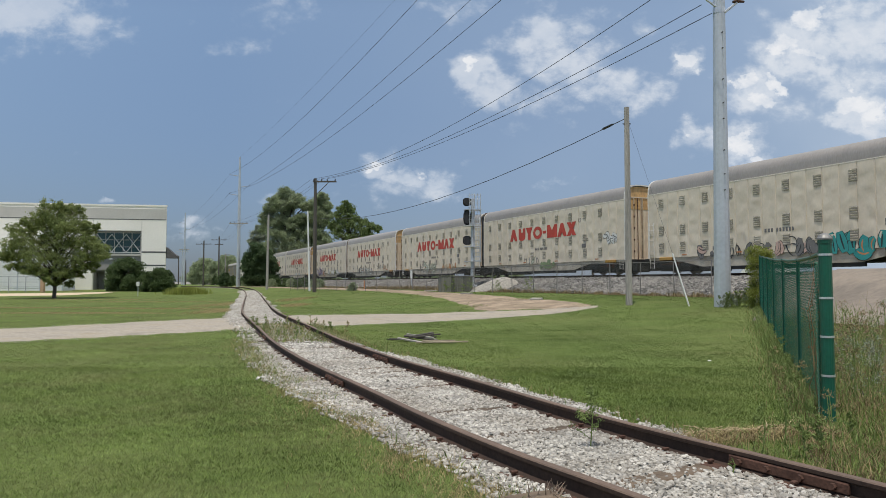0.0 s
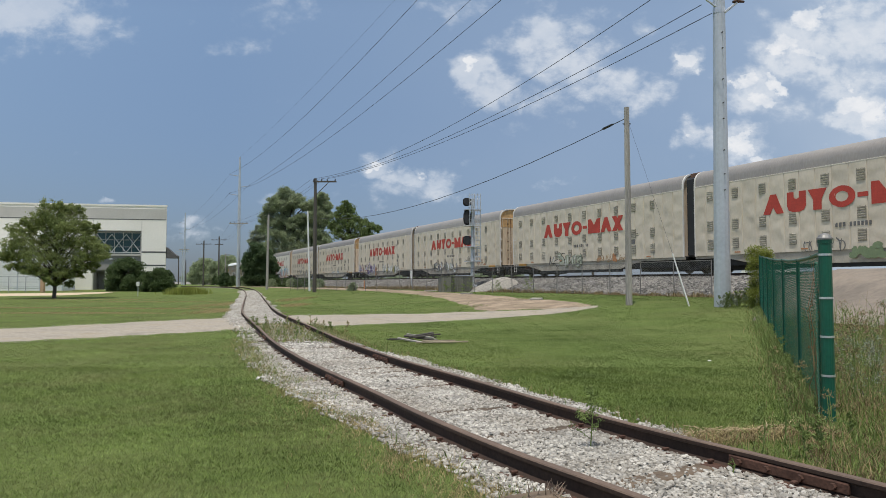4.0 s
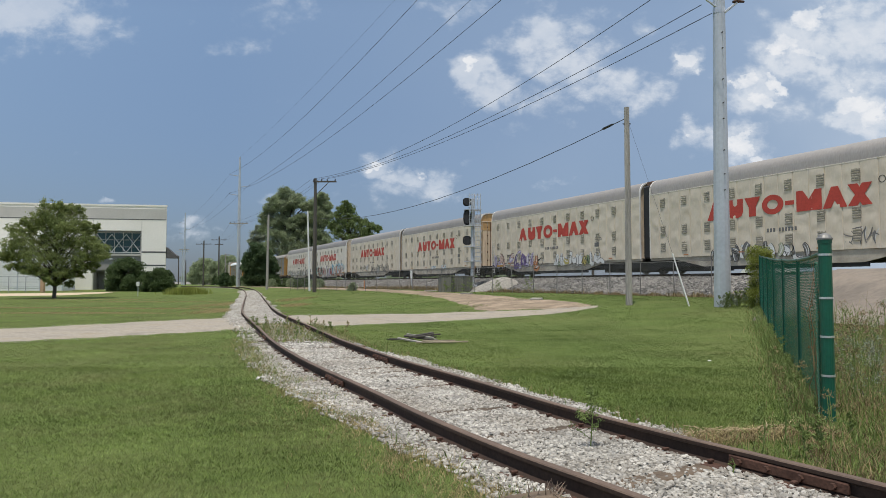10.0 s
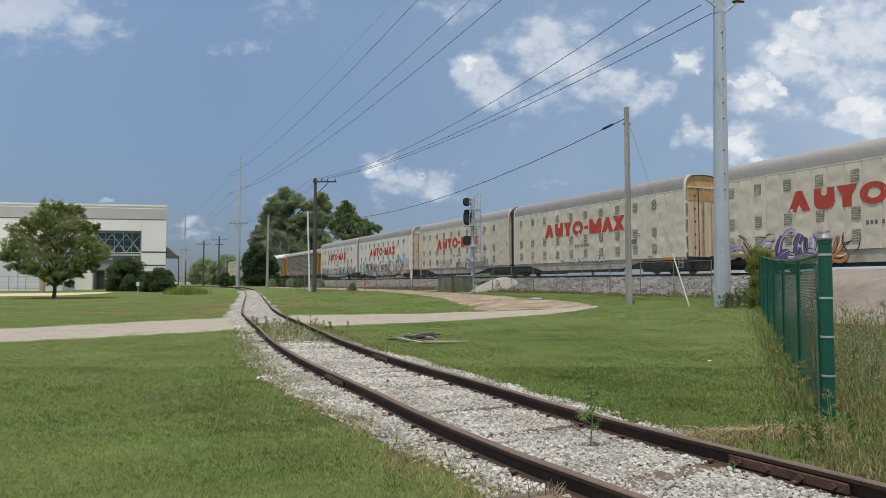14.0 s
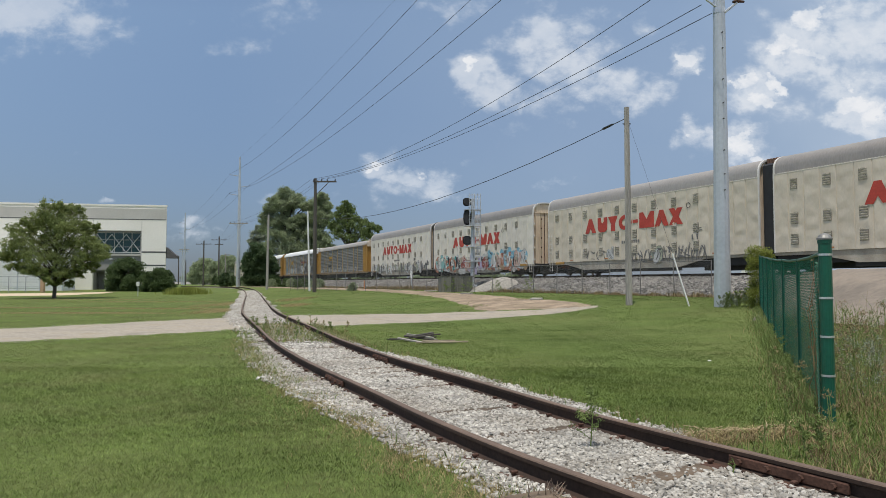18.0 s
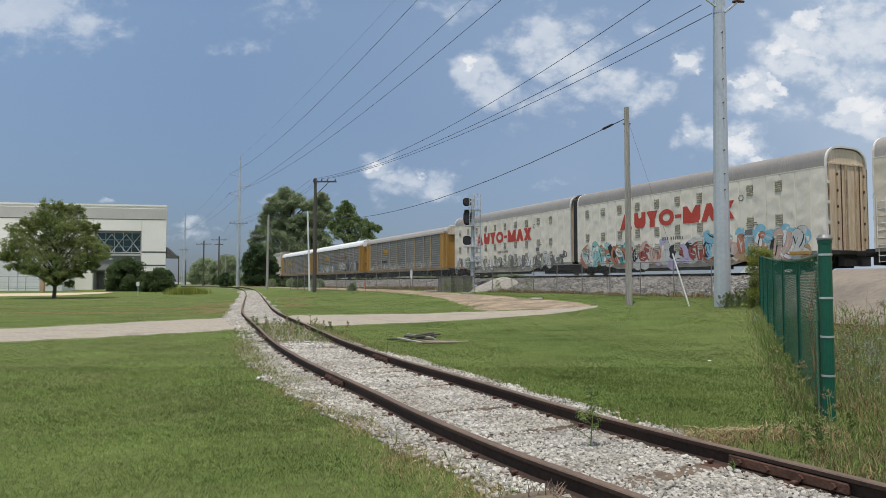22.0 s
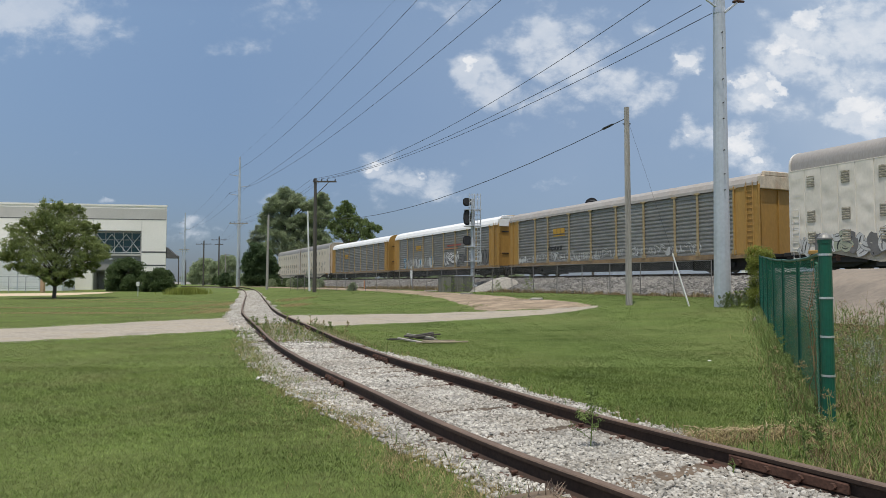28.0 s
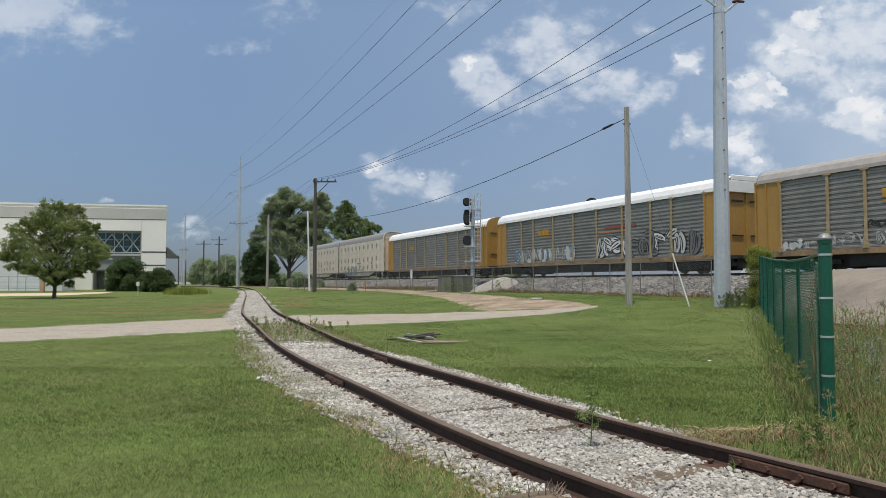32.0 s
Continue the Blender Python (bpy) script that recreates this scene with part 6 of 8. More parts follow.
graffiti(T["a3"], 10.6, 16.4, 0.62, 1.8, ["yellow", "green", "white"], "black", 11, cell=1.1, loops=2)
graffiti(T["a4"], 9.0, 10.2, 0.95, 1.3, ["white", "blue"], "white", 12, cell=0.8)
graffiti(T["a4"], 11.6, 12.8, 0.95, 1.4, ["white"], "blue", 13, cell=0.9)
graffiti(T["a5"], 9.6, 16.6, 0.62, 2.0, ["sage", "smear"], "grey", 14, cell=1.0, fill_share=0.2, loops=3, shine="grey", label="grey sprayed scrawl")
graffiti(T["a5"], 5.0, 8.2, 1.0, 2.0, ["smear"], "grey", 141, cell=1.3, fill_share=0.2, loops=1, shine="grey", label="thin dark sprayed loops")
graffiti(T["a6"], 0.8, 6.4, 0.62, 2.2, ["seafoam", "smear", "rust"], "seafoam", 151, side=-1.533, cell=1.7, loops=0, outlined=False, shine="smear", label="washed teal and red undercoat")
graffiti(T["a6"], 6.4, 12.4, 0.62, 1.9, ["lilac", "pink", "smear"], "lilac", 161, side=-1.533, cell=1.7, loops=0, outlined=False, shine="smear", label="washed lilac undercoat")
graffiti(T["a6"], 12.4, 19.4, 0.62, 1.6, ["tan", "rust", "smear"], "tan", 171, side=-1.533, cell=1.7, loops=0, outlined=False, shine="smear", label="washed rust undercoat")
graffiti(T["a6"], 12.4, 19.4, 1.5, 2.35, ["sky", "sky", "seafoam"], "sky", 172, side=-1.533, cell=1.5, loops=0, outlined=False, shine="smear", label="washed blue undercoat")
graffiti(T["a6"], 0.8, 6.4, 0.62, 2.35, ["teal", "seafoam", "rust", "smear", "seafoam", "black", "red", "white"], "black", 15, cell=0.72, loops=1, fill_share=1.0, line=0.012, shine="smear", label="teal and red mixed graffiti")
graffiti(T["a6"], 6.4, 12.4, 0.62, 2.0, ["lilac", "pink", "rust", "smear", "lilac", "black", "red", "white"], "black", 16, cell=0.72, loops=1, fill_share=1.0, line=0.012, shine="smear", label="lilac and pink mixed graffiti")
graffiti(T["a6"], 12.4, 19.4, 0.62, 2.3, ["sky", "seafoam", "rust", "smear", "pink", "black", "red", "white"], "black", 17, cell=0.72, loops=1, fill_share=1.0, line=0.012, shine="smear", label="blue and rust mixed graffiti")
graffiti(T["a7"], 0.6, 19.8, 0.62, 1.95, ["sage", "smear", "grey", "white"], "grey", 18, cell=0.95, loops=1, fill_share=0.9, line=0.02, shine="black", label="faded grey-green graffiti")
graffiti(T["r0"], 3.9, 22.8, 1.12, 1.9, ["smear", "grey"], "smear", 19, side=-1.492, cell=0.8, fill_share=0.12, loops=3, line=0.016, shine="smear", label="smeared white paint patches")
graffiti(T["r0"], 1.6, 4.0, 1.12, 1.6, ["smear"], "smear", 20, side=-1.492, cell=0.8, fill_share=0.3, line=0.014, label="smeared pale paint scrawl")
graffiti(T["r0"], 6.0, 8.2, 1.95, 2.4, ["grey"], "black", 201, side=-1.492, cell=0.6, fill_share=0.0, loops=3, shine="black", label="small black sprayed tag")
graffiti(T["r0"], 9.2, 12.9, 1.12, 1.5, ["smear"], "smear", 202, side=-1.492, cell=0.8, fill_share=0.0, loops=3, line=0.012, label="thin white scrawl")
graffiti(T["r1"], 14.6, 24.6, 1.1, 2.8, ["white", "smear", "grey", "smear"], "black", 21, side=-1.492, cell=1.7, loops=2, shine="black", line=0.05, label="black and white bubble graffiti")
graffiti(T["r1"], 3.2, 12.0, 1.1, 2.45, ["blue", "smear", "grey"], "smear", 22, side=-1.492, cell=0.9, fill_share=0.45, label="pale blue and white sprayed graffiti")
graffiti(T["b0"], 2.0, 12.6, 0.62, 1.9, ["sage", "blue", "green"], "grey", 23, cell=1.0, fill_share=0.6)
part("marking", Mesh().box(15.7, 19.0, -1.5, -1.472, 3.25, 3.42), PAINTS["red"], T["r1"], "faded red stripe")
part("marking", Mesh().box(15.0, 18.2, -1.5, -1.472, 2.98, 3.08), PAINTS["orange"], T["r1"])
for k in ("m0", "a0", "a1", "a2", "a3", "a4", "a5", "a6", "a7", "b0", "b1"):
    bars(T[k], 9.1, 2.12, (0.13, 0.13, 0.13, 0.0, 0.0, 0.12, 0.12, 0.12, 0.12, 0.12, 0.12), 0.2, MARK)
    bars(T[k], 15.6, 2.05, (0.5,), 0.3, MARK)
    bars(T[k], 15.7, 2.55, (0.75,), 0.05, MARK)
    bars(T[k], 15.7, 2.68, (0.7,), 0.05, MARK)
    for x in (3.0, 7.2, 12.0, 17.2):
        bars(T[k], x, 1.12, (0.4,), 0.07, PAINTS["orange"])
# stain and pipe stubs on the white-roofed racks
for k in ("r0", "r1", "r2"):
    if k == "r0":
        part("end_hood", RACK_PARTS["end_hood"], None, T[k], "rust-streaked cream end hood", pose(RLEN, 0, 0))
    if k == "r1":
        part("end_cap", RACK_PARTS["end_cap"], None, T[k], "white upper end panel", pose(RLEN, 0, 0))


# ---- spur details ----
def spur_frame(y):
    """Point and heading of the spur's left gauge line at a given depth."""
    k = min(range(1, len(SPUR) - 1), key=lambda i: abs(SPUR[i][1] - y))
    a, b = SPUR[k - 1], SPUR[k + 1]
    t = (y - a[1]) / (b[1] - a[1])
    return a[0] + (b[0] - a[0]) * t, math.atan2(b[1] - a[1], b[0] - a[0]) - math.pi / 2


def on_spur(y, across, up):
    x, h = spur_frame(y)
    return (x + across * math.cos(h), y + across * math.sin(h), float(land(x, y)) + up), math.degrees(h)


BARE_TIES = (4.72, 6.3, 7.5, 9.2, 10.25, 10.75, 11.3, 13.0, 15.2, 17.3, 30.0, 33.0, 36.5)


def spur_fittings():
    r = random.Random(4)
    tie = [Mesh().box(-0.55 - k * 0.04, 1.98 + k * 0.05, -0.1, 0.1, -0.12, 0.0, 0.012).data("tie", TIE) for k in range(3)]
    plate = Mesh().box(-0.17, 0.17, -0.09, 0.09, 0, 0.014, 0.003).data("tie_plate", RUST)
    spike = Mesh().box(-0.012, 0.012, -0.012, 0.012, 0, 0.05).box(-0.022, 0.03, -0.018, 0.018, 0.035, 0.055, 0.004).data("spike", RUST)
    y = 3.2
    while y < 40:
        bare = [q for q in BARE_TIES if abs(y - q) < 0.25]
        y = bare[0] if bare else y
        p, h = on_spur(y, 0, 0.022 if bare else -0.01)
        part("tie", r.choice(tie), None, spur, m=pose(*p, r.uniform(-1, 1), 0, h + r.uniform(-4, 4)))
        if y < 15:
            for off in (-0.035, 1.47):
                q, _ = on_spur(y, off, 0.012)
                part("tie_plate", plate, None, spur, m=pose(*q, 0, 0, h))
                for dx in (-0.1, 0.1):
                    q, _ = on_spur(y + r.uniform(-0.05, 0.05), off + dx, 0.004)
                    part("spike", spike, None, spur, m=pose(*q, 0, 0, h + (180 if dx > 0 else 0)))
        y += 0.5 * (1 if y < 20 else 1.3)
    # bolted joint bars
    for y, off, side in ((4.28, 1.47, -1), (12.3, 1.47, -1), (9.9, -0.035, -1), (6.9, -0.035, 1), (17.6, -0.035, -1), (20.5, 1.47, -1)):
        x, h = spur_frame(y)
        (px, py, pz), hd = on_spur(y, off, 0.008)
        bar = part("joint_bar", Mesh().box(-0.015, 0.015, -0.46, 0.46, 0.03, 0.105, 0.008), RUST, spur, "rusty bolted joint bar", pose(px, py, pz, 0, 0, hd) @ pose(0.028 * side, 0, 0))
        nut = Mesh().tube([(0, 0, 0), (0.03 * side, 0, 0)], 0.024, 6).data("bolt", RUST)
        for k in (-0.36, -0.13, 0.13, 0.36):
            part("bolt", nut, None, bar, m=pose(0.012 * side, k, 0.068))


spur_fittings()


# ---- loose stone ----
SPUR_ARR = np.array(smooth_line(SPUR, 4))


def spur_across(x, y):
    """Signed metres across the spur from its left gauge line, right positive."""
    out = np.empty(len(x))
    seg = SPUR_ARR[1:] - SPUR_ARR[:-1]
    for lo in range(0, len(x), 20000):
        q = np.stack([x[lo:lo + 20000], y[lo:lo + 20000]], 1)
        d = ((q[:, None] - SPUR_ARR[None, ::2]) ** 2).sum(2)
        k = np.minimum(d.argmin(1) * 2, len(seg) - 1)
        s = seg[k]
        n = np.stack([s[:, 1], -s[:, 0]], 1) / np.linalg.norm(s, axis=1)[:, None]
        out[lo:lo + 20000] = ((q - SPUR_ARR[k]) * n).sum(1)
    return out


def ragged(x, y, amp=1.0):
    return amp * (0.5 * np.sin(x * 1.7 + y * 0.9) + 0.3 * np.sin(x * 3.9 - y * 2.3 + 1) + 0.2 * np.sin(y * 5.1 + x * 6.3))


def edge_at(x, y):
    """Where the spur's stone ends on its left, in metres across."""
    return -0.40 - 0.28 * step((y - 6.2) / 3.0) + 0.17 * ragged(x, y)


CUBE = np.array([(x, y, z) for x in (-1, 1) for y in (-1, 1) for z in (-1, 1)], float)
CUBE_F = np.array([(0, 1, 3, 2), (4, 6, 7, 5), (0, 4, 5, 1), (2, 3, 7, 6), (1, 5, 7, 3)])


def turn_all(n, rng, tilt=0.45):
    """Turns about the upright, then a tilt, for stones that mostly lie flat."""
    a, e, w = rng.uniform(0, 6.283, n), rng.normal(0, tilt, n), rng.uniform(0, 6.283, n)
    ax = np.stack([np.cos(w), np.sin(w), np.zeros(n)], 1)
    c, s = np.cos(e)[:, None, None], np.sin(e)[:, None, None]
    K = np.zeros((n, 3, 3))
    K[:, 0, 2], K[:, 1, 2], K[:, 2, 0], K[:, 2, 1] = ax[:, 1], -ax[:, 0], -ax[:, 1], ax[:, 0]
    R = c * np.eye(3)[None] + s * K + (1 - c) * ax[:, :, None] * ax[:, None, :]
    Z = np.zeros((n, 3, 3))
    Z[:, 0, 0] = Z[:, 1, 1] = np.cos(a)
    Z[:, 0, 1], Z[:, 1, 0], Z[:, 2, 2] = -np.sin(a), np.sin(a), 1
    return R @ Z


def stones(name, pts, size, rng, material, label):
    n = len(pts)
    v = CUBE[None] * rng.uniform(0.5, 1.05, (n, 8, 3)) * (size[:, None, None] * np.stack([rng.uniform(0.8, 1.7, (n, 1)), rng.uniform(0.6, 1.1, (n, 1)), rng.uniform(0.3, 0.75, (n, 1))], 2))
    v = np.einsum("nij,nkj->nki", turn_all(n, rng), v) + pts[:, None]
    f = (CUBE_F[None] + (np.arange(n) * 8)[:, None, None]).reshape(-1, 4)
    ob = new(name, soup(name, v.reshape(-1, 3), f, material))
    tagged(ob, label, "ballast", kind="stuff")


def spur_stones():
    rng = np.random.default_rng(21)
    P, S = [], []
    for lo, hi, n, sz in ((-6.0, 2.6, 12000, 0.0175), (2.6, 8.0, 52000, 0.0155), (8.0, 15.0, 44000, 0.019), (15.0, 42.0, 26000, 0.027), (42.0, 95.0, 12000, 0.045)):
        u = rng.uniform(lo, hi, n)
        k = np.interp(u, SPUR_ARR[:, 1], np.arange(len(SPUR_ARR)))
        i = k.astype(int).clip(0, len(SPUR_ARR) - 2)
        a = SPUR_ARR[i] + (SPUR_ARR[i + 1] - SPUR_ARR[i]) * (k - i)[:, None]
        s = SPUR_ARR[i + 1] - SPUR_ARR[i]
        nn = np.stack([s[:, 1], -s[:, 0]], 1) / np.linalg.norm(s, axis=1)[:, None]
        across = rng.uniform(-1.05, 2.25, n)
        p = a + nn * across[:, None]
        lim_l = edge_at(p[:, 0], p[:, 1]) - 0.05 - np.minimum(rng.exponential(0.03, n), 0.12)
        lim_r = 1.6 + 0.5 * step((p[:, 1] - 5.4) / 1.4) * step((16 - p[:, 1]) / 3) + 0.16 * ragged(p[:, 0] + 5, p[:, 1]) + rng.exponential(0.035, n)
        ok = (across > lim_l) & (across < lim_r) & (np.abs(across + 0.035) > 0.06) & (np.abs(across - 1.47) > 0.06)
        ok &= rng.random(n) < np.clip(0.12 + (across - lim_l) / 0.3, 0, 1)
        # bare earth and weeds at the road crossing
        ok &= ~((p[:, 1] > 16.5) & (p[:, 1] < 24) & (rng.random(n) < 0.75))
        for q in BARE_TIES:
            ok &= ~((np.abs(u - q) < 0.085 + 0.012 * rng.normal(size=n)) & (rng.random(n) < np.where(across < 0.75, 0.5, 0.85)))
        p, across = p[ok], across[ok]
        z = land(p[:, 0], p[:, 1]) + 0.012 + rng.uniform(-0.008, 0.016, len(p))
        P.append(np.column_stack([p, z])), S.append(sz * rng.uniform(0.6, 1.35, len(p)))
    stones("crushed_stone", np.vstack(P), np.concatenate(S), rng, STONE, "loose pale crushed limestone between the rails")
    # coarse stone on the main line's bank
    n = 24000
    s = rng.uniform(-30, 75, n)
    g = rng.uniform(1.3, 5.9, n)
    base = np.array([TRACK]) + np.outer(s, [AWAY.x, AWAY.y]) + np.outer(g, [NEAR.x, NEAR.y])
    z = np.interp(g, [1.3, 1.55, 2.2, 5.3, 6.0], [1.80, 1.80, 1.66, 0.74, 0.7])
    stones("bank_stone", np.column_stack([base, z]), rng.uniform(0.035, 0.085, n), rng, BANKSTONE, "coarse grey stone on the main line bank")


spur_stones()


# ---- grass ----
def road_mask(x, y):
    """True on the gravel road or the driveway."""
    out = np.zeros(len(x), bool)
    for rows in (ROAD, DRIVEWAY):
        for (p, q), (p2, q2) in zip(rows[:-1], rows[1:]):
            quad = np.array([p, q, q2, p2])
            lo, hi = np.ones(len(x), bool), np.ones(len(x), bool)
            for i in range(4):
                a, b = quad[i], quad[(i + 1) % 4]
                cr = (b[0] - a[0]) * (y - a[1]) - (b[1] - a[1]) * (x - a[0])
                lo &= cr <= 0
                hi &= cr >= 0
            c = lo | hi
            out |= c
    return out


def blades(name, x, y, h, w, lean, material, label, rng, z_up=0.0, category="grass", bent=True, heading=None):
    n = len(x)
    z = land(x, y) + z_up
    a = rng.uniform(0, 2 * np.pi, n)
    dx, dy = np.cos(a) * w, np.sin(a) * w
    b = rng.uniform(0, 2 * np.pi, n)
    l1 = lean * h * rng.uniform(0.3, 1.0, n)
    if heading is not None:
        b = heading
    ox, oy = np.cos(b) * l1, np.sin(b) * l1
    if bent:
        v = np.empty((n, 6, 3))
        v[:, 0], v[:, 1] = np.column_stack([x - dx, y - dy, z - 0.01]), np.column_stack([x + dx, y + dy, z - 0.01])
        mx, my, mz = x + ox * 0.3, y + oy * 0.3, z + h * 0.6
        v[:, 2], v[:, 3] = np.column_stack([mx + dx * 0.8, my + dy * 0.8, mz]), np.column_stack([mx - dx * 0.8, my - dy * 0.8, mz])
        v[:, 4], v[:, 5] = np.column_stack([x + ox + dx * 0.15, y + oy + dy * 0.15, z + h]), np.column_stack([x + ox - dx * 0.15, y + oy - dy * 0.15, z + h])
        k = np.arange(n)[:, None] * 6
        f = np.concatenate([k + np.array([[0, 1, 2, 3]]), k + np.array([[3, 2, 4, 5]])])
    else:
        v = np.empty((n, 3, 3))
        v[:, 0], v[:, 1] = np.column_stack([x - dx, y - dy, z - 0.01]), np.column_stack([x + dx, y + dy, z - 0.01])
        v[:, 2] = np.column_stack([x + ox, y + oy, z + h])
        f = np.arange(n * 3).reshape(-1, 3)
    ob = new(name, soup(name, v.reshape(-1, 3), f, material))
    return tagged(ob, label, category, kind="stuff")


def lawn():
    rng = np.random.default_rng(31)
    X, Y, H, W, B, K = [], [], [], [], [], []
    for y0, y1, n, h, w in ((-6.0, 2.6, 40000, 0.030, 0.004), (2.6, 6.5, 320000, 0.030, 0.0026), (6.5, 12.0, 420000, 0.032, 0.0038), (12.0, 22.0, 360000, 0.018, 0.008), (22.0, 42.0, 260000, 0.017, 0.018), (42.0, 90.0, 90000, 0.04, 0.03)):
        y = y0 + (y1 - y0) * rng.random(n)
        x = rng.uniform(-0.66, 0.66, n) * (np.maximum(y, 2.6) + 1.5 + (9.0 if y1 < 3 else 0.0))
        ac = spur_across(x, y)
        d = track_gap(x, y)
        ok = ((ac < edge_at(x, y) + rng.normal(0, 0.17, n)) | (ac > 1.56 + 0.5 * step((y - 5.4) / 1.4) * step((16 - y) / 3) + 0.16 * ragged(x + 5, y) + rng.normal(0, 0.06, n))) & ~road_mask(x + 0.25 * ragged(x * 2, y * 3), y + 0.3 * ragged(x * 3 + 2, y * 2)) & (d > 6.0) & (x < 12.0 + (y - 24) * 0.33)
        x, y = x[ok], y[ok]
        # blades grow in tufts that lean together; the mower lays its swaths to and fro
        cell = 0.028 + 0.004 * max(0.0, (y0 + y1) / 2 - 3.0)
        tuft = np.floor(x / cell) * 12.9898 + np.floor(y / cell) * 78.233
        one, two = np.abs(np.sin(tuft) * 43758.5453) % 1.0, np.abs(np.sin(tuft * 1.37 + 2.1) * 24634.6345) % 1.0
        swath = np.where(spur_across(x, y) > 0.5, spur_across(x, y) / 0.62, (y * 0.93 - x * 0.36 + 0.4 * ragged(x * 0.15, y * 0.15)) / 0.75)
        mown = np.where(np.floor(swath) % 2 == 0, 1.2, -1.9)
        lie = mown + (one - 0.5) * 4.6 + rng.normal(0, 1.1, len(x))
        hh = 0.72 * h * (0.55 + 0.8 * two) * rng.uniform(0.6, 1.2, len(x)) * (1 + 0.3 * ragged(x * 0.6, y * 0.6))
        B.append(lie)
        K.append(np.full(len(x), 1.5 if y1 < 13 else 2.6))
        X.append(x), Y.append(y), H.append(np.maximum(hh, 0.01)), W.append(w * rng.uniform(0.7, 1.4, len(x)))
    X, Y, H, W, B, K = (np.concatenate(q) for q in (X, Y, H, W, B, K))
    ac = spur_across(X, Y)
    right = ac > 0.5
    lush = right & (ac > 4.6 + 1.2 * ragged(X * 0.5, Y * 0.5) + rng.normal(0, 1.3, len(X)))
    for side, stuff, label in ((~right, BLADE, "mown lawn grass, drier and paler by the road"), (right & ~lush, FRESH, "mown green lawn grass beside the spur"), (lush, LUSH_SHADE, "mown lush green lawn grass, darkened for shade beside the fence")):
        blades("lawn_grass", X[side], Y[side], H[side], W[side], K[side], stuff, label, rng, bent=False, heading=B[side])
    # taller rough grass at the edges of the stone and along the green fence
    n = 230000
    y = rng.uniform(2.8, 24, n)
    x = rng.uniform(-7, 12, n)
    ac = spur_across(x, y)
    fx = 3.93 + (y - 7.27) * 0.4166
    near_fence = np.exp(-((x - fx + 0.05) / 0.3) ** 2) * (y > 5.5)
    edge_l = edge_at(x, y)
    fringe = 0.5 * np.exp(-((ac - edge_l) / 0.2) ** 2) * np.clip(0.5 + 0.9 * ragged(x * 0.8, y * 1.3 + 4), 0.05, 1) + np.exp(-((ac - 2.05) / 0.2) ** 2) * 0.5
    right = ((x > fx + 0.1) & (ac > 1.8)) | ((ac > 1.66) & (y > 3.6) & (y < 6.6))
    chance = np.maximum(np.maximum(near_fence, fringe), right * 0.75)
    cross = (y > 16.8) & (y < 24.0) & (ac > 0.0) & (ac < 2.2)
    chance = np.maximum(chance, cross * 0.8)
    ok = (rng.random(n) < chance) & ~(road_mask(x, y) & ~cross) & ((ac < -0.25) | (ac > 1.56 + 0.45 * step((y - 5.4) / 1.4)) | cross)
    x, y, nf, rt = x[ok], y[ok], near_fence[ok], right[ok]
    h = 0.085 * rng.uniform(0.5, 1.6, len(x)) * (1 + 0.9 * nf * (y > 7.4) - 0.2 * rt)
    green = rng.random(len(x)) < np.where(rt, 0.55, np.where(nf > 0.3, 0.9, 0.45))
    blades("rough_grass", x[green], y[green], h[green], 0.0048 * rng.uniform(0.6, 1.5, green.sum()), 0.9, WEED, "uncut green grass along the fence and stone", rng)
    blades("dry_grass", x[~green], y[~green], h[~green], 0.0028 * rng.uniform(0.6, 1.5, (~green).sum()), 0.8, DRY, "straw-coloured dead grass", rng)
    # thin dry turf where the lawn gives way to stone
    n = 60000
    y = rng.uniform(2.9, 9.5, n)
    x = np.interp(y, SPUR_ARR[:, 1], SPUR_ARR[:, 0]) - rng.uniform(0.4, 1.9, n)
    out = edge_at(x, y) - spur_across(x, y)
    ok = (out > -0.1) & (rng.random(n) < np.exp(-np.maximum(out, 0) / 0.28) * np.clip(0.45 + 0.9 * ragged(x * 1.4 + 1, y * 1.1), 0.05, 1))
    x, y = x[ok], y[ok]
    blades("thin_turf", x, y, rng.uniform(0.01, 0.045, len(x)), rng.uniform(0.0015, 0.003, len(x)), 2.2, DRY, "thin dry turf beside the stone", rng, z_up=0.008)
    # straw and green mixed along the spur's left edge
    n = 90000
    y = 2.8 + 15 * rng.random(n) ** 1.5
    x = np.interp(y, SPUR_ARR[:, 1], SPUR_ARR[:, 0]) - 0.58 + 0.3 * rng.normal(size=n)
    ac = spur_across(x, y)
    patch = np.clip(0.5 + 1.1 * ragged(x * 0.9 + 3, y * 1.2), 0.06, 1)
    ok = (np.abs(ac - edge_at(x, y) - 0.05) < rng.exponential(0.16, n)) & (rng.random(n) < patch) & (ac < -0.15)
    x, y = x[ok], y[ok]
    d = rng.random(len(x)) < 0.55
    blades("edge_straw", x[d], y[d], rng.uniform(0.02, 0.08, d.sum()), rng.uniform(0.0015, 0.003, d.sum()), 1.3, DRY, "straw-coloured grass along the stone's edge", rng)
    blades("edge_grass", x[~d], y[~d], rng.uniform(0.03, 0.09, (~d).sum()), rng.uniform(0.0015, 0.003, (~d).sum()), 1.0, WEED, "green tufts along the stone's edge", rng)
    # brown dead growth along the foot of the bank and beyond the post
    n = 24000
    s, g = rng.uniform(-22, 70, n), rng.normal(5.9, 0.33, n)
    bx, by = TRACK[0] + AWAY.x * s + NEAR.x * g, TRACK[1] + AWAY.y * s + NEAR.y * g
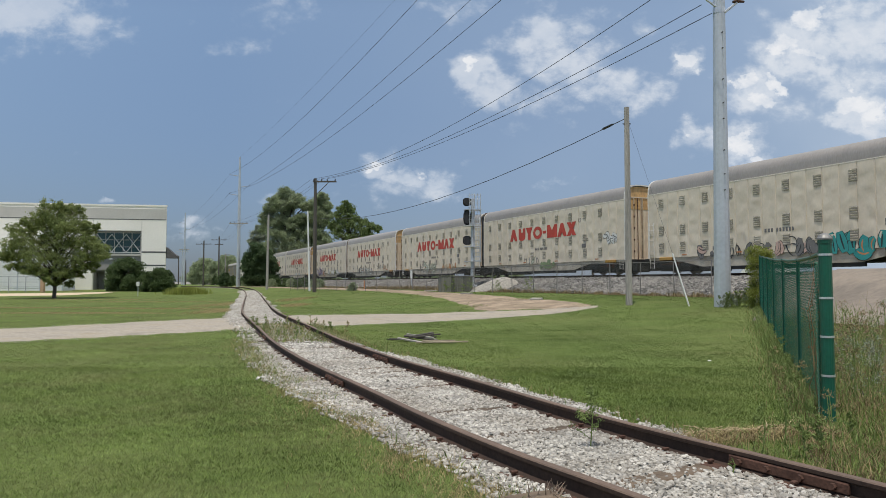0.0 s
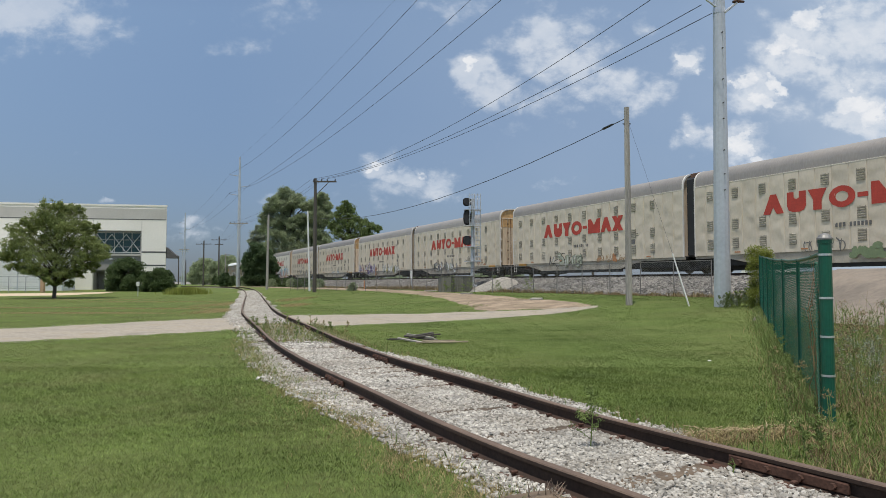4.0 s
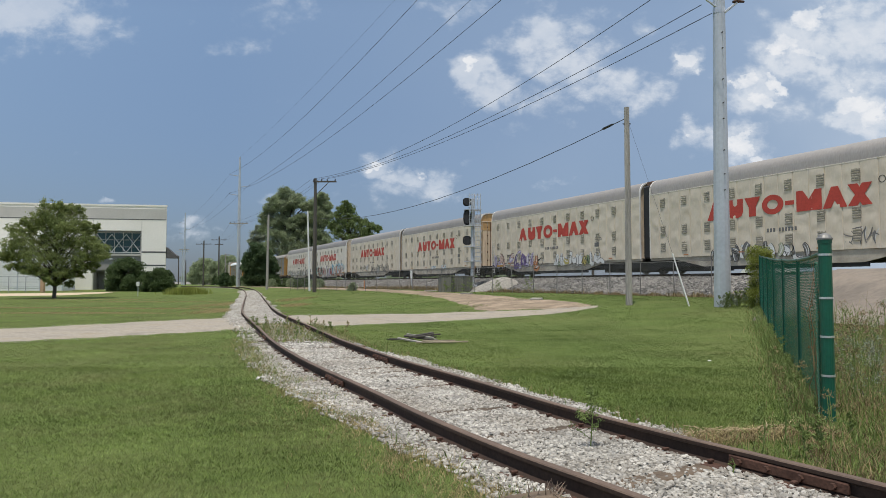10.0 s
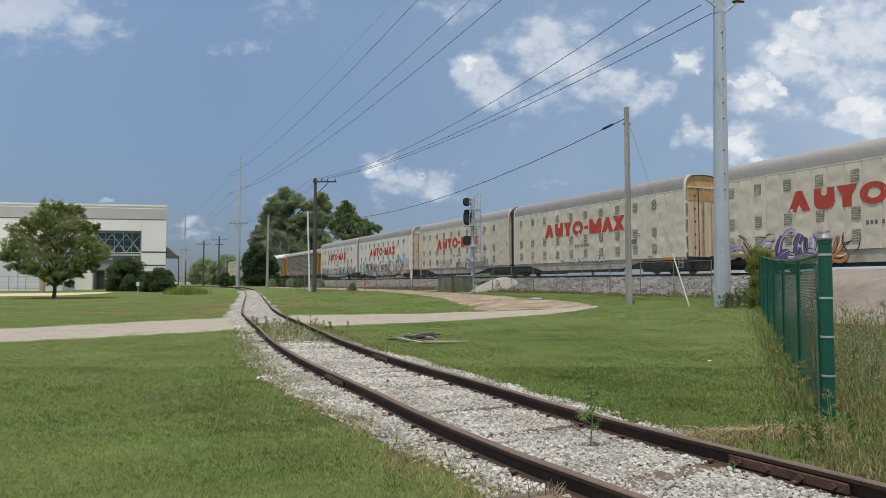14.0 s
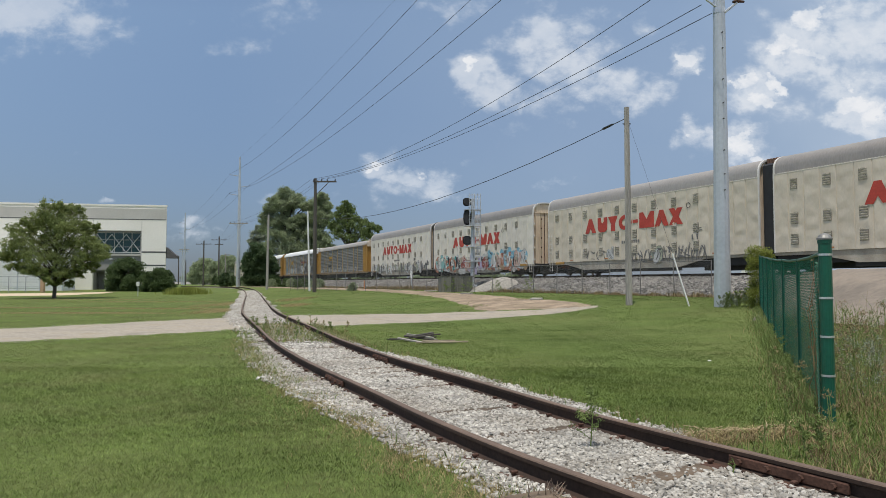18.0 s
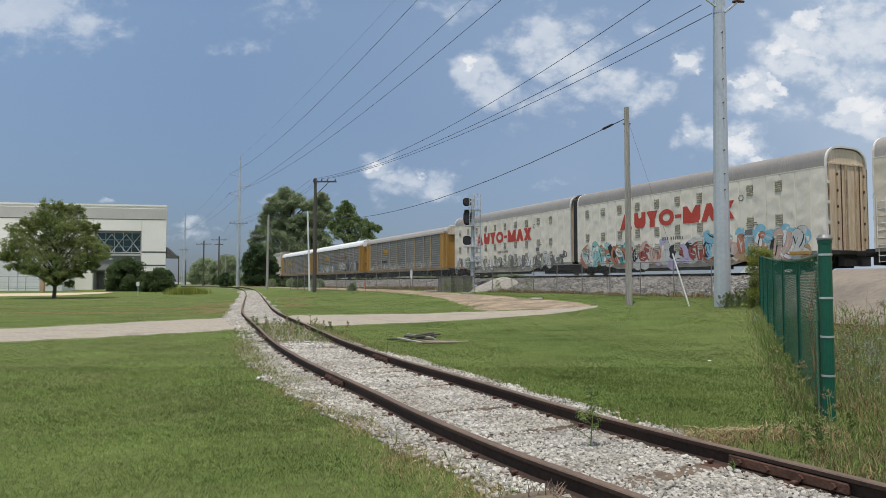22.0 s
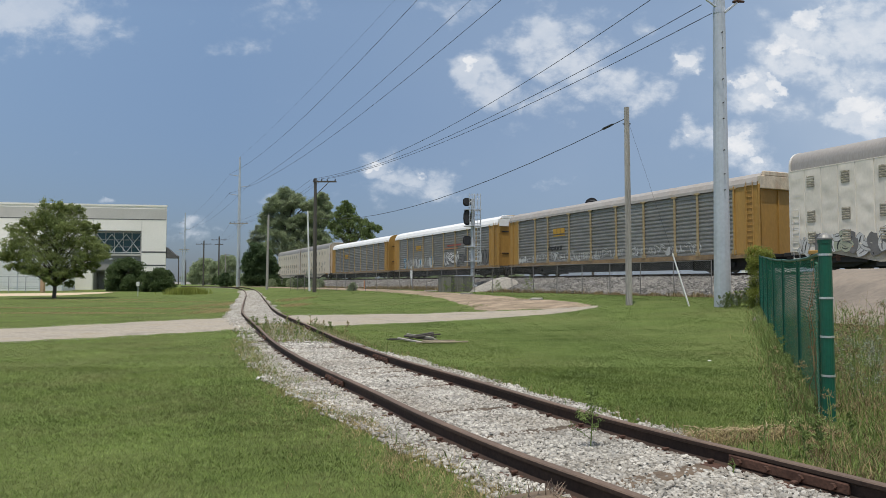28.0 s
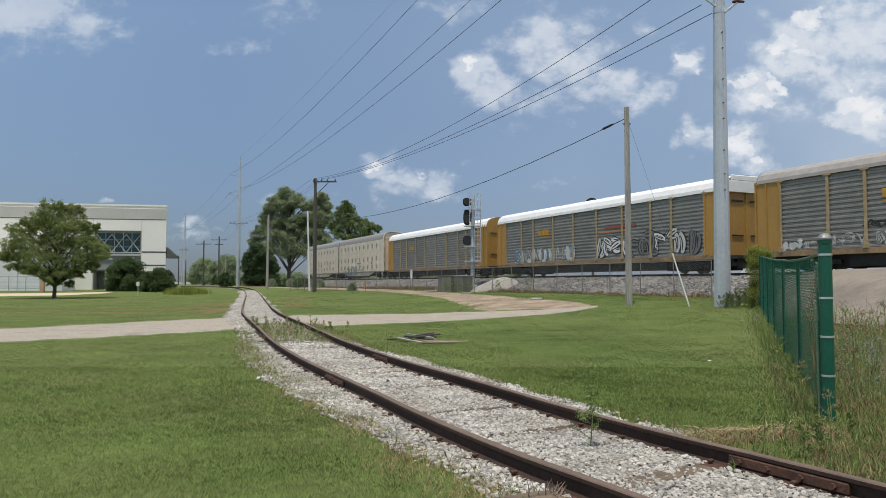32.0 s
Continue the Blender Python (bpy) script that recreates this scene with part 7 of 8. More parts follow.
    ok = bx < 11.6 + (by - 24) * 0.33
    bx, by = bx[ok], by[ok]
    n = len(bx)
    blades("bank_foot_weeds", bx, by, 0.36 * rng.uniform(0.3, 1.2, n) * np.clip(0.6 + 0.8 * ragged(bx, by), 0.15, 1.4), rng.uniform(0.008, 0.02, n), 0.8, BROWNWEED, "brown dead growth along the bank's foot", rng)
    n = 16000
    y = rng.uniform(4.6, 12, n)
    x = 3.6 + (y - 7.27) * 0.4166 + rng.exponential(1.1, n)
    ok = (spur_across(x, y) > 1.75) & (rng.random(n) < 0.35 + 0.6 * ragged(x * 1.3, y * 1.1 + 2))
    x, y = x[ok], y[ok]
    blades("brown_weeds", x, y, rng.uniform(0.03, 0.13, len(x)), rng.uniform(0.002, 0.005, len(x)), 1.2, BROWNWEED, "brown withered weeds beyond the fence post", rng)
    # tall stalks beyond the green fence
    n = 8000
    y = rng.uniform(6.0, 20, n)
    x = 3.93 + (y - 7.27) * 0.4166 + 0.15 + rng.exponential(1.6, n)
    ok = (rng.random(n) < 0.45 + 0.55 * ragged(x, y, 1.0)) & (x < 12)
    x, y = x[ok], y[ok]
    h = rng.uniform(0.2, 0.95, len(x)) ** 1.3 * np.clip((y - 6.2) / 6.5, 0.1, 1.0)
    h *= 0.8
    g = rng.random(len(x)) < 0.5
    blades("tall_weeds", x[g], y[g], h[g], 0.0055 * rng.uniform(0.5, 1.4, g.sum()), 0.75, WEED, "tall green weeds beyond the fence", rng)
    blades("seed_stalks", x[~g], y[~g], h[~g], 0.0026 * rng.uniform(0.5, 1.4, (~g).sum()), 0.7, DRY, "tall brown seed stalks beyond the fence", rng)


lawn()


def yellow_grass():
    rng = np.random.default_rng(44)
    n = 3500
    x, y = rng.normal(-29.3, 0.75, n), rng.normal(80, 1.5, n)
    blades("meadow_grass", x, y, rng.uniform(0.25, 0.85, n), rng.uniform(0.015, 0.03, n), 0.5, LEAF_Y, "tall yellow-green grass beside the bushes", rng)


yellow_grass()


def weed(name, x, y, z, h, leaves, size, seed, label, material=None):
    """A single upright weed: a stem with side shoots and small leaves."""
    rng = np.random.default_rng(seed)
    t = thing(name, label, "weed", pose(x, y, z))
    S = Mesh().tube([(0, 0, -0.02), (0.02, 0, h * 0.5), (0.0, 0.01, h)], [0.006, 0.005, 0.002], 5)
    shoots = Mesh()
    cs = []
    for k in range(max(5, leaves // 14)):
        u = rng.uniform(0.1, 1.0)
        a = k * 2.4
        L = h * 0.3 * (1.15 - u)
        e = (L * math.cos(a), L * math.sin(a), h * u + L * 0.7)
        shoots.tube([(0, 0, h * u), e], [0.003, 0.001], 4)
        cs += [(e[0] * q, e[1] * q, h * u + L * 0.7 * q) for q in (0.4, 0.7, 1.0)]
    part("stem", S, WEED, t)
    tagged(part("shoot_cluster", shoots, WEED, t), kind="stuff")
    v, f = leaf_cloud(cs, max(3, 2 * leaves // len(cs)), 0.07 * h, size * 0.6, rng)
    part("leaves", soup("leaves", v, f, material or WEED), None, t)
    return t


SPLINT = mat("split_tie_wood", (0.25, 0.19, 0.14), 0.9, var=0.25, scale=5, fine=30)


def splinters():
    """A shattered tie end beside the near rail."""
    rr = random.Random(6)
    t = thing("broken_tie_end", "splintered grey end of a rotten tie beside the rail", "timber", pose(*on_spur(4.72, -0.35, 0.03)[0], 0, 0, 24))
    part("stub", Mesh().box(-0.24, 0.16, -0.09, 0.09, -0.05, 0.025, 0.012), TIE, t)
    for k in range(22):
        x, y = rr.uniform(-0.1, 0.22), rr.uniform(-0.1, 0.1)
        L, a = rr.uniform(0.05, 0.14), rr.uniform(-0.9, 0.9)
        part("splinter", Mesh().tube([(x, y, 0.01), (x + L * math.sin(a), y + rr.uniform(-0.03, 0.03), 0.02 + L * math.cos(a) * 0.8)], [0.007, 0.001], 4), SPLINT, t)


splinters()


def pos_spur(y, across, up=0.03):
    return on_spur(y, across, up)[0]


weed("tall_weed", *pos_spur(5.6, 0.93), 0.5, 260, 0.022, 1, "leafy weed growing between the rails")
weed("tall_weed", *pos_spur(4.55, 1.3), 0.1, 40, 0.012, 2, "small weed by the rail joint")
weed("tall_weed", *pos_spur(12.9, 1.75), 0.5, 120, 0.02, 3, "weed beside the rail")
weed("tall_weed", *pos_spur(4.75, 2.0), 0.4, 120, 0.02, 4, "dark weed beside the rail")
r = random.Random(9)
for k in range(50):
    weed("tall_weed", *pos_spur(r.uniform(17.0, 24.5), r.uniform(-0.1, 2.3)), r.uniform(0.12, 0.38), 90, 0.022, 10 + k, "scrubby weed at the crossing", DRY if k % 4 == 0 else WEED)
for k in range(9):
    y = r.uniform(6.2, 12.0)
    x = 3.93 + (y - 7.27) * 0.4166 + r.uniform(-0.3, 0.3)
    weed("tall_weed", x, y, float(land(x, y)), r.uniform(0.15, 0.36), 130, 0.022, 50 + k, "leafy weed at the fence foot")
weed("tall_weed", 2.9, 5.7, 0.0, 0.35, 160, 0.022, 90, "leafy weed by the rail")
weed("tall_weed", 3.15, 5.9, 0.0, 0.3, 160, 0.022, 91, "leafy weed by the rail")
weed("tall_weed", 3.3, 6.4, 0.0, 0.4, 160, 0.022, 92, "leafy weed by the fence post")
weed("tall_weed", 2.87, 5.25, 0.0, 0.6, 140, 0.016, 93, "withered brown weed beside the rail", BROWNWEED)
weed("tall_weed", 3.0, 6.2, 0.0, 0.5, 160, 0.018, 94, "grey-green weed by the straw strip")
weed("tall_weed", 3.62, 6.6, 0.0, 0.45, 50, 0.014, 95, "withered brown weed at the post's foot", DRY)
for k in range(64):
    y = r.uniform(7.5, 15.5)
    x = 3.93 + (y - 7.27) * 0.4166 + r.uniform(0.25, 2.4)
    weed("tall_weed", x, y, float(land(x, y)), r.uniform(0.4, 1.0), 150, 0.02, 120 + k, "tall scrubby seeding weed beyond the fence", (BROWNWEED, DRYSEED, LEAF_P, DRYSEED, WEED)[k % 5])
for k in range(16):
    y = 8.0 + k * 0.55
    x = 3.93 + (y - 7.27) * 0.4166 - r.uniform(0.02, 0.3)
    weed("tall_weed", x, y, float(land(x, y)), r.uniform(0.2, 0.55), 90, 0.02, 260 + k, "tall weed along the fence's foot", (WEED, DRY, WEED)[k % 3])
for k in range(46):
    x, y = r.uniform(10.3, 12.2), r.uniform(25.3, 26.3)
    weed("tall_weed", x, y, float(land(x, y)), r.uniform(0.3, 0.7) * (0.7 + 0.35 * (x - 10.2)), 200, 0.032, 300 + k, "thin grey-green weed round the steel pole", (LEAF_D, WEED, LEAF_P)[k % 3])


def vine():
    rng = np.random.default_rng(77)
    t = thing("vine", "yellow-green vine smothering the fence's far corner", "vine", pose(11.38, 24.7, 0.4))
    S = Mesh()
    cs = []
    for k in range(110):
        a = rng.uniform(0, 6.28)
        z = rng.uniform(0.1, 2.25)
        rr = 0.4 * (1.1 - 0.25 * z / 2.2) * rng.uniform(0.4, 1)
        cs.append((rr * math.cos(a) - 0.15, rr * math.sin(a), z))
    for c in cs[::4]:
        S.tube([(0, 0, 0), (c[0] * 0.5, c[1] * 0.5, c[2] * 0.6), c], [0.02, 0.012, 0.005], 5)
    part("stem", S, BARK, t)
    v, f = leaf_cloud(cs, 190, 0.2, 0.026, rng)
    part("leaves", soup("leaves", v, f, LEAF_Y), None, t)


vine()


# ---- ramp up to the rails ----
def ramp_pad():
    rows = []
    for k in range(41):
        d = 15.5 - k * 0.34
        s0 = -21.5 + (15.5 - d) * 0.76
        a, b = main_at(s0, d), main_at(-75, d)
        rows.append((a[:2], b[:2]))
    draped("pale_ramp", rows, PALE, "pale packed gravel ramp rising to the rails", 0.07, 70)


ramp_pad()


# ---- small things ----
def plank_bin():
    t = thing("plank_bin", "weathered grey upright plank enclosure by the fence", "enclosure", pose(1.15, 57.2, float(land(1.15, 57.2)) - 0.05, 0, 0, 12))
    r = random.Random(3)
    wood = mat("greenish_old_wood", (0.17, 0.17, 0.14), 0.9, var=0.3, scale=3, fine=15, rnd=0.3, stretch=(3, 3, 0.3))
    pl = Mesh().box(-0.098, 0.098, -0.02, 0.02, 0, 1.3, 0.005).data("plank", wood)
    for k in range(13):
        part("plank", pl, None, t, m=pose(-1.2 + k * 0.2, 0, r.uniform(-0.04, 0.03), r.uniform(-1, 1), r.uniform(-0.6, 0.6), 0))
    for k in range(7):
        part("plank", pl, None, t, m=pose(-1.25, 0.12 + k * 0.2, 0, 0, 0, 90))
        part("plank", pl, None, t, m=pose(1.3, 0.12 + k * 0.2, 0, 0, 0, 90))
    part("lid", Mesh().box(-1.35, 1.4, -0.06, 1.5, 1.3, 1.36, 0.01), wood, t)


plank_bin()


PLANK = mat("pale_plank", (0.30, 0.25, 0.175), 0.9, var=0.25, scale=3, fine=25, bump=0.3, stretch=(0.4, 3, 3))


def scrap_wood():
    r = random.Random(5)
    for k in range(12):
        x, y = -0.55 + r.gauss(0, 0.24), 17.55 + r.gauss(0, 0.14)
        L, w = r.uniform(0.25, 0.75), r.uniform(0.018, 0.04)
        thing("scrap_board", "broken blackened board in a heap on the lawn", "board", pose(x, y, float(land(x, y)) + 0.04 + 0.012 * k * (1 - abs(x + 0.55)), r.uniform(-14, 14), r.uniform(-9, 9), r.uniform(-22, 22)), "scrap boards on the lawn",
              Mesh().box(-L / 2, L / 2, -w, w, -0.02, 0.02, 0.006), DARKPOLE if k % 4 else WOODPOLE)
    thing("scrap_post", "short broken board end sticking up", "board", pose(-0.28, 17.5, float(land(-0.28, 17.5)), 0, 6, 20), "scrap boards on the lawn", Mesh().box(-0.035, 0.035, -0.03, 0.03, -0.03, 0.2, 0.006), DARKPOLE)
    for k, (x, y, L) in enumerate(((-0.02, 16.75, 1.25), (-0.1, 16.9, 0.8))):
        thing("long_plank", "long pale weathered plank lying on the lawn", "board", pose(x, y, float(land(x, y)) + 0.05 + 0.02 * k, 0, r.uniform(-1, 1), 4 - 3 * k), "scrap boards on the lawn", Mesh().box(-L / 2, L / 2, -0.045, 0.045, -0.015, 0.015, 0.005), PLANK)


scrap_wood()


def sign_post(x, y, h, w, hh, material, label, post=STEEL):
    t = thing("small_sign", label, "sign", pose(x, y, float(land(x, y))))
    part("post", Mesh().tube([(0, 0, -0.2), (0, 0, h)], 0.035, 6), post, t)
    part("panel", Mesh().box(-w / 2, w / 2, -0.06, -0.035, h - hh, h, 0.005), material, t)


sign_post(-31.0, 71, 1.45, 0.32, 0.42, WHITEPOLE, "small white sign on a post in the lawn")
sign_post(-3.4, 75.5, 2.1, 0.28, 0.95, WHITEPOLE, "narrow white marker sign beside the rails")
thing("marker_post", "short orange plastic marker post", "marker", pose(-8.9, 79, float(land(-8.9, 79))), mesh=Mesh().tube([(0, 0, -0.2), (0, 0, 0.95), (0, 0, 1.0)], [0.06, 0.06, 0.03], 8), material=PAINTS["orange"])
bush("shrub", -9.6, 74, 0.4, 1.25, 1.1, LEAF_B, 0.07, 1800, 81, "small shrub beside the driveway")


# ---- yard beyond the train and by the warehouse ----
def parked_van(x, y, z, rz, L, H, label):
    t = thing("parked_van", label, "van", pose(x, y, z, 0, 0, rz))
    M = Mesh()
    prof = [(-L / 2, 0.35), (-L / 2, H * 0.95), (-L / 2 + 0.1, H), (L / 2 - 1.5, H), (L / 2 - 0.9, H * 0.62), (L / 2 - 0.05, H * 0.5), (L / 2, 0.35)]
    n = len(prof)
    M.add([(a, -0.95, b) for a, b in prof] + [(a, 0.95, b) for a, b in prof], [tuple(range(n)), tuple(range(2 * n - 1, n - 1, -1))] + [(i, (i + 1) % n, n + (i + 1) % n, n + i) for i in range(n)])
    part("body", M, WHITEPOLE, t)
    part("windscreen", Mesh().add([(L / 2 - 1.46, -0.8, H * 0.97), (L / 2 - 0.94, -0.8, H * 0.66), (L / 2 - 0.94, 0.8, H * 0.66), (L / 2 - 1.46, 0.8, H * 0.97)], [(0, 1, 2, 3)]), GLASS, t)
    wh = Mesh().tube([(0, -0.1, 0), (0, 0.1, 0)], 0.34, 16).data("wheel", UNDER)
    for a in (-L / 2 + 0.9, L / 2 - 0.9):
        for b in (-0.88, 0.88):
            part("wheel", wh, None, t, m=pose(a, b, 0.34))


parked_van(31.5, 46.0, 0.85, 155, 5.6, 2.3, "white parked van beyond the rails")
parked_van(38.5, 52.0, 0.85, 150, 5.6, 2.2, "white parked van beyond the rails")
parked_van(27.5, 60.0, 0.85, 155, 5.6, 2.0, "white parked van beyond the rails")


def lot():
    draped("tan_pavement", [((-80.0, 78.0), (-80.0, 66.0)), ((-50.0, 80.0), (-50.0, 69.0)), ((-45.0, 82.0), (-43.5, 70.0)), ((-42.0, 84.0), (-39.5, 72.5)), ((-39.5, 86.0), (-38.5, 79.0))], mat("tan_paving", (0.55, 0.44, 0.30), 0.9, var=0.06, scale=0.4, fine=6, world=True), "tan concrete driveway before the warehouse", 0.03, 5)
    t = thing("white_shed", "long white shed of ribbed metal sheet behind a rail fence", "shed", pose(-53.0, 90, 0.3))
    part("wall", Mesh().box(-14, 4.0, 0.0, 3.0, -0.4, 4.2), WHITEPOLE, t)
    rib = Mesh().box(-14, 4.0, -0.03, 0.0, 0, 0.12).data("rib", WHITEPOLE)
    for k in range(14):
        part("rib", rib, None, t, m=pose(0, 0, 0.1 + k * 0.3))
    part("roof", Mesh().box(-14.1, 4.1, -0.1, 3.1, 4.2, 4.32), RIMWHITE, t)
    for k in range(7):
        part("upright", Mesh().box(-13.5 + k * 2.9, -13.36 + k * 2.9, -0.07, -0.03, -0.3, 4.2), STEEL, t)
    f = thing("rail_fence", "thin steel rail fence before the warehouse", "fence", pose(-52.0, 82, 0.3))
    for k in range(6):
        part("post", Mesh().tube([(k * 2.0 - 5, 0, -0.2), (k * 2.0 - 5, 0, 1.9)], 0.045, 6), STEELDULL, f)
    for z in (0.5, 1.2, 1.85):
        part("rail", Mesh().tube([(-5, 0, z), (5, 0, z)], 0.025, 6), STEELDULL, f)
    part("end_post", Mesh().box(4.8, 5.2, -0.2, 0.2, -0.2, 2.5, 0.02), PAINTS["tan"], f, "tan end post")


lot()


def straw():
    rng = np.random.default_rng(97)
    t = thing("dead_root", "bleached dead root lying along the lawn's edge", "root")
    S = Mesh()
    path = [(1.95 + 0.13 * k, 6.50 + 0.035 * k + 0.03 * math.sin(k * 1.9), 0.035 + 0.012 * math.sin(k * 2.3)) for k in range(12)]
    part("stem", Mesh().tube(path, [0.012] * 9 + [0.01, 0.007, 0.004], 6), DEADWOOD, t)
    rr = random.Random(8)
    for k in range(26):
        p = Vector(path[rr.randrange(3, 12)])
        q = p + Vector((rr.uniform(-0.2, 0.3), rr.uniform(-0.14, 0.14), rr.uniform(0.0, 0.06)))
        S.tube([p, p.lerp(q, 0.5) + Vector((0, 0, rr.uniform(0, 0.03))), q], [0.005, 0.004, 0.002], 4)
    tagged(part("twig", S, DEADWOOD, t), kind="stuff")
    n = 3600
    x = rng.uniform(1.75, 3.7, n)
    y = 6.28 + (x - 2) * 0.28 + rng.normal(0, 0.13, n)
    ok = spur_across(x, y) > 1.62
    x, y = x[ok], y[ok]
    n = len(x)
    blades("brown_strip", x[::2], y[::2], rng.uniform(0.03, 0.09, len(x[::2])), rng.uniform(0.002, 0.004, len(x[::2])), 1.5, BROWNWEED, "brown withered strip along the lawn's edge", rng)
    blades("fallen_straw", x, y, rng.uniform(0.02, 0.06, n), rng.uniform(0.002, 0.004, n), 4.0, DRY, "flattened strip of straw along the lawn's edge", rng)
    # loose gravel at the road's edges
    P = []
    for (p, q), (p2, q2) in zip(ROAD[:-1], ROAD[1:]):
        for a, b in ((p, p2), (q, q2)):
            t = rng.random(14)[:, None]
            P.append(np.array(a) + (np.array(b) - np.array(a)) * t + rng.normal(0, 0.22, (14, 2)))
    P = np.vstack(P)
    stones("road_gravel", np.column_stack([P, land(P[:, 0], P[:, 1]) + 0.01]), rng.uniform(0.005, 0.012, len(P)), rng, STONE, "loose gravel along the road's edges")


straw()


def heap():
    """A low heap of pale sand beside the bank."""
    rng = random.Random(12)
    M = Mesh()
    n, rings = 28, 7
    M.v.append((0, 0, 1.2))
    for i in range(1, rings + 1):
        f = i / rings
        for k in range(n):
            a = 2 * math.pi * k / n
            w = 1 + 0.12 * math.sin(3 * a + 1) + 0.08 * math.sin(5 * a)
            M.v.append((2.9 * f * w * math.cos(a), 1.7 * f * w * math.sin(a), 1.2 * (1 - f ** 1.4) + rng.uniform(-0.03, 0.03) - (0.15 if i == rings else 0)))
    M.f += [(0, 1 + k, 1 + (k + 1) % n) for k in range(n)]
    for i in range(rings - 1):
        a, b = 1 + i * n, 1 + (i + 1) * n
        M.f += [(a + k, b + k, b + (k + 1) % n, a + (k + 1) % n) for k in range(n)]
    M.mi = [0] * len(M.f)
    thing("gravel_mound", "pale heap of sand and fine gravel by the fence", "heap", pose(5.0, 57.5, 0.72, 0, 0, 25), mesh=M, material=HEAP, smooth=True)


heap()


# ---- last small things ----
def odds_and_ends():
    r = random.Random(15)
    for x, y, w in ((-1.05, 60.8, 1.0), (1.7, 50.0, 0.8), (5.0, 37.4, 0.6)):
        thing("concrete_slab", "flat pale broken concrete slab at the driveway's edge", "slab", pose(x, y, float(land(x, y)), r.uniform(-2, 2), 0, r.uniform(-20, 20)), mesh=Mesh().box(-w / 2, w / 2, -0.35, 0.35, -0.05, 0.1, 0.02), material=HEAP)
    for x, y, h in ((3.9, 52.2, 1.3), (4.2, 52.6, 0.9), (6.0, 50.5, 1.0), (6.3, 50.2, 1.2), (0.2, 56.5, 0.9), (0.8, 56.6, 1.1), (1.6, 56.4, 0.8), (2.2, 56.8, 1.2)):
        weed("tall_weed", x, y, float(land(x, y)), h, 160, 0.06, r.randrange(999), "tall thin weed by the wire fence")
    M = Mesh().add([(-0.035, -0.02, 0.0), (0.03, -0.025, 0.008), (0.04, 0.02, 0.0), (-0.025, 0.03, 0.01), (0.0, 0.0, 0.02)], [(0, 1, 4), (1, 2, 4), (2, 3, 4), (3, 0, 4), (3, 2, 1, 0)])
    thing("paper_scrap", "crumpled white paper scrap on the lawn", "litter", pose(4.9, 12.9, float(land(4.9, 12.9)) + 0.015), mesh=M, material=WHITEPOLE)
    bush("shrub", -40.5, 130, 0.7, 2.6, 2.6, LEAF_C, 0.16, 3000, 83, "small dark shrub near the far poles")
    # sun-dried patches of the lawn
    rng = np.random.default_rng(61)
    for cx, cy, rx, ry in ((-12.2, 58.0, 1.3, 5.0), (-14.6, 47.0, 1.2, 7.0), (-11.6, 36.5, 0.9, 3.5), (-17.0, 33.0, 4.0, 0.7), (-24.0, 40.0, 6.0, 0.8), (-15.0, 38.5, 3.0, 0.6), (-22.0, 52.0, 6.0, 1.0), (-9.6, 45.0, 0.8, 3.0), (-30.0, 60.0, 6.0, 1.0)):
        n = 5000
        x, y = cx + rng.normal(0, rx * 0.5, n), cy + rng.normal(0, ry * 0.5, n)
        k = (spur_across(x, y) < -0.6) | (spur_across(x, y) > 2.2)
        x, y = x[k], y[k]
        blades("dry_patch", x, y, rng.uniform(0.01, 0.03, len(x)), rng.uniform(0.008, 0.02, len(x)), 3.0, DRY, "sun-dried straw patch of the lawn", rng, z_up=0.01, bent=False)


odds_and_ends()


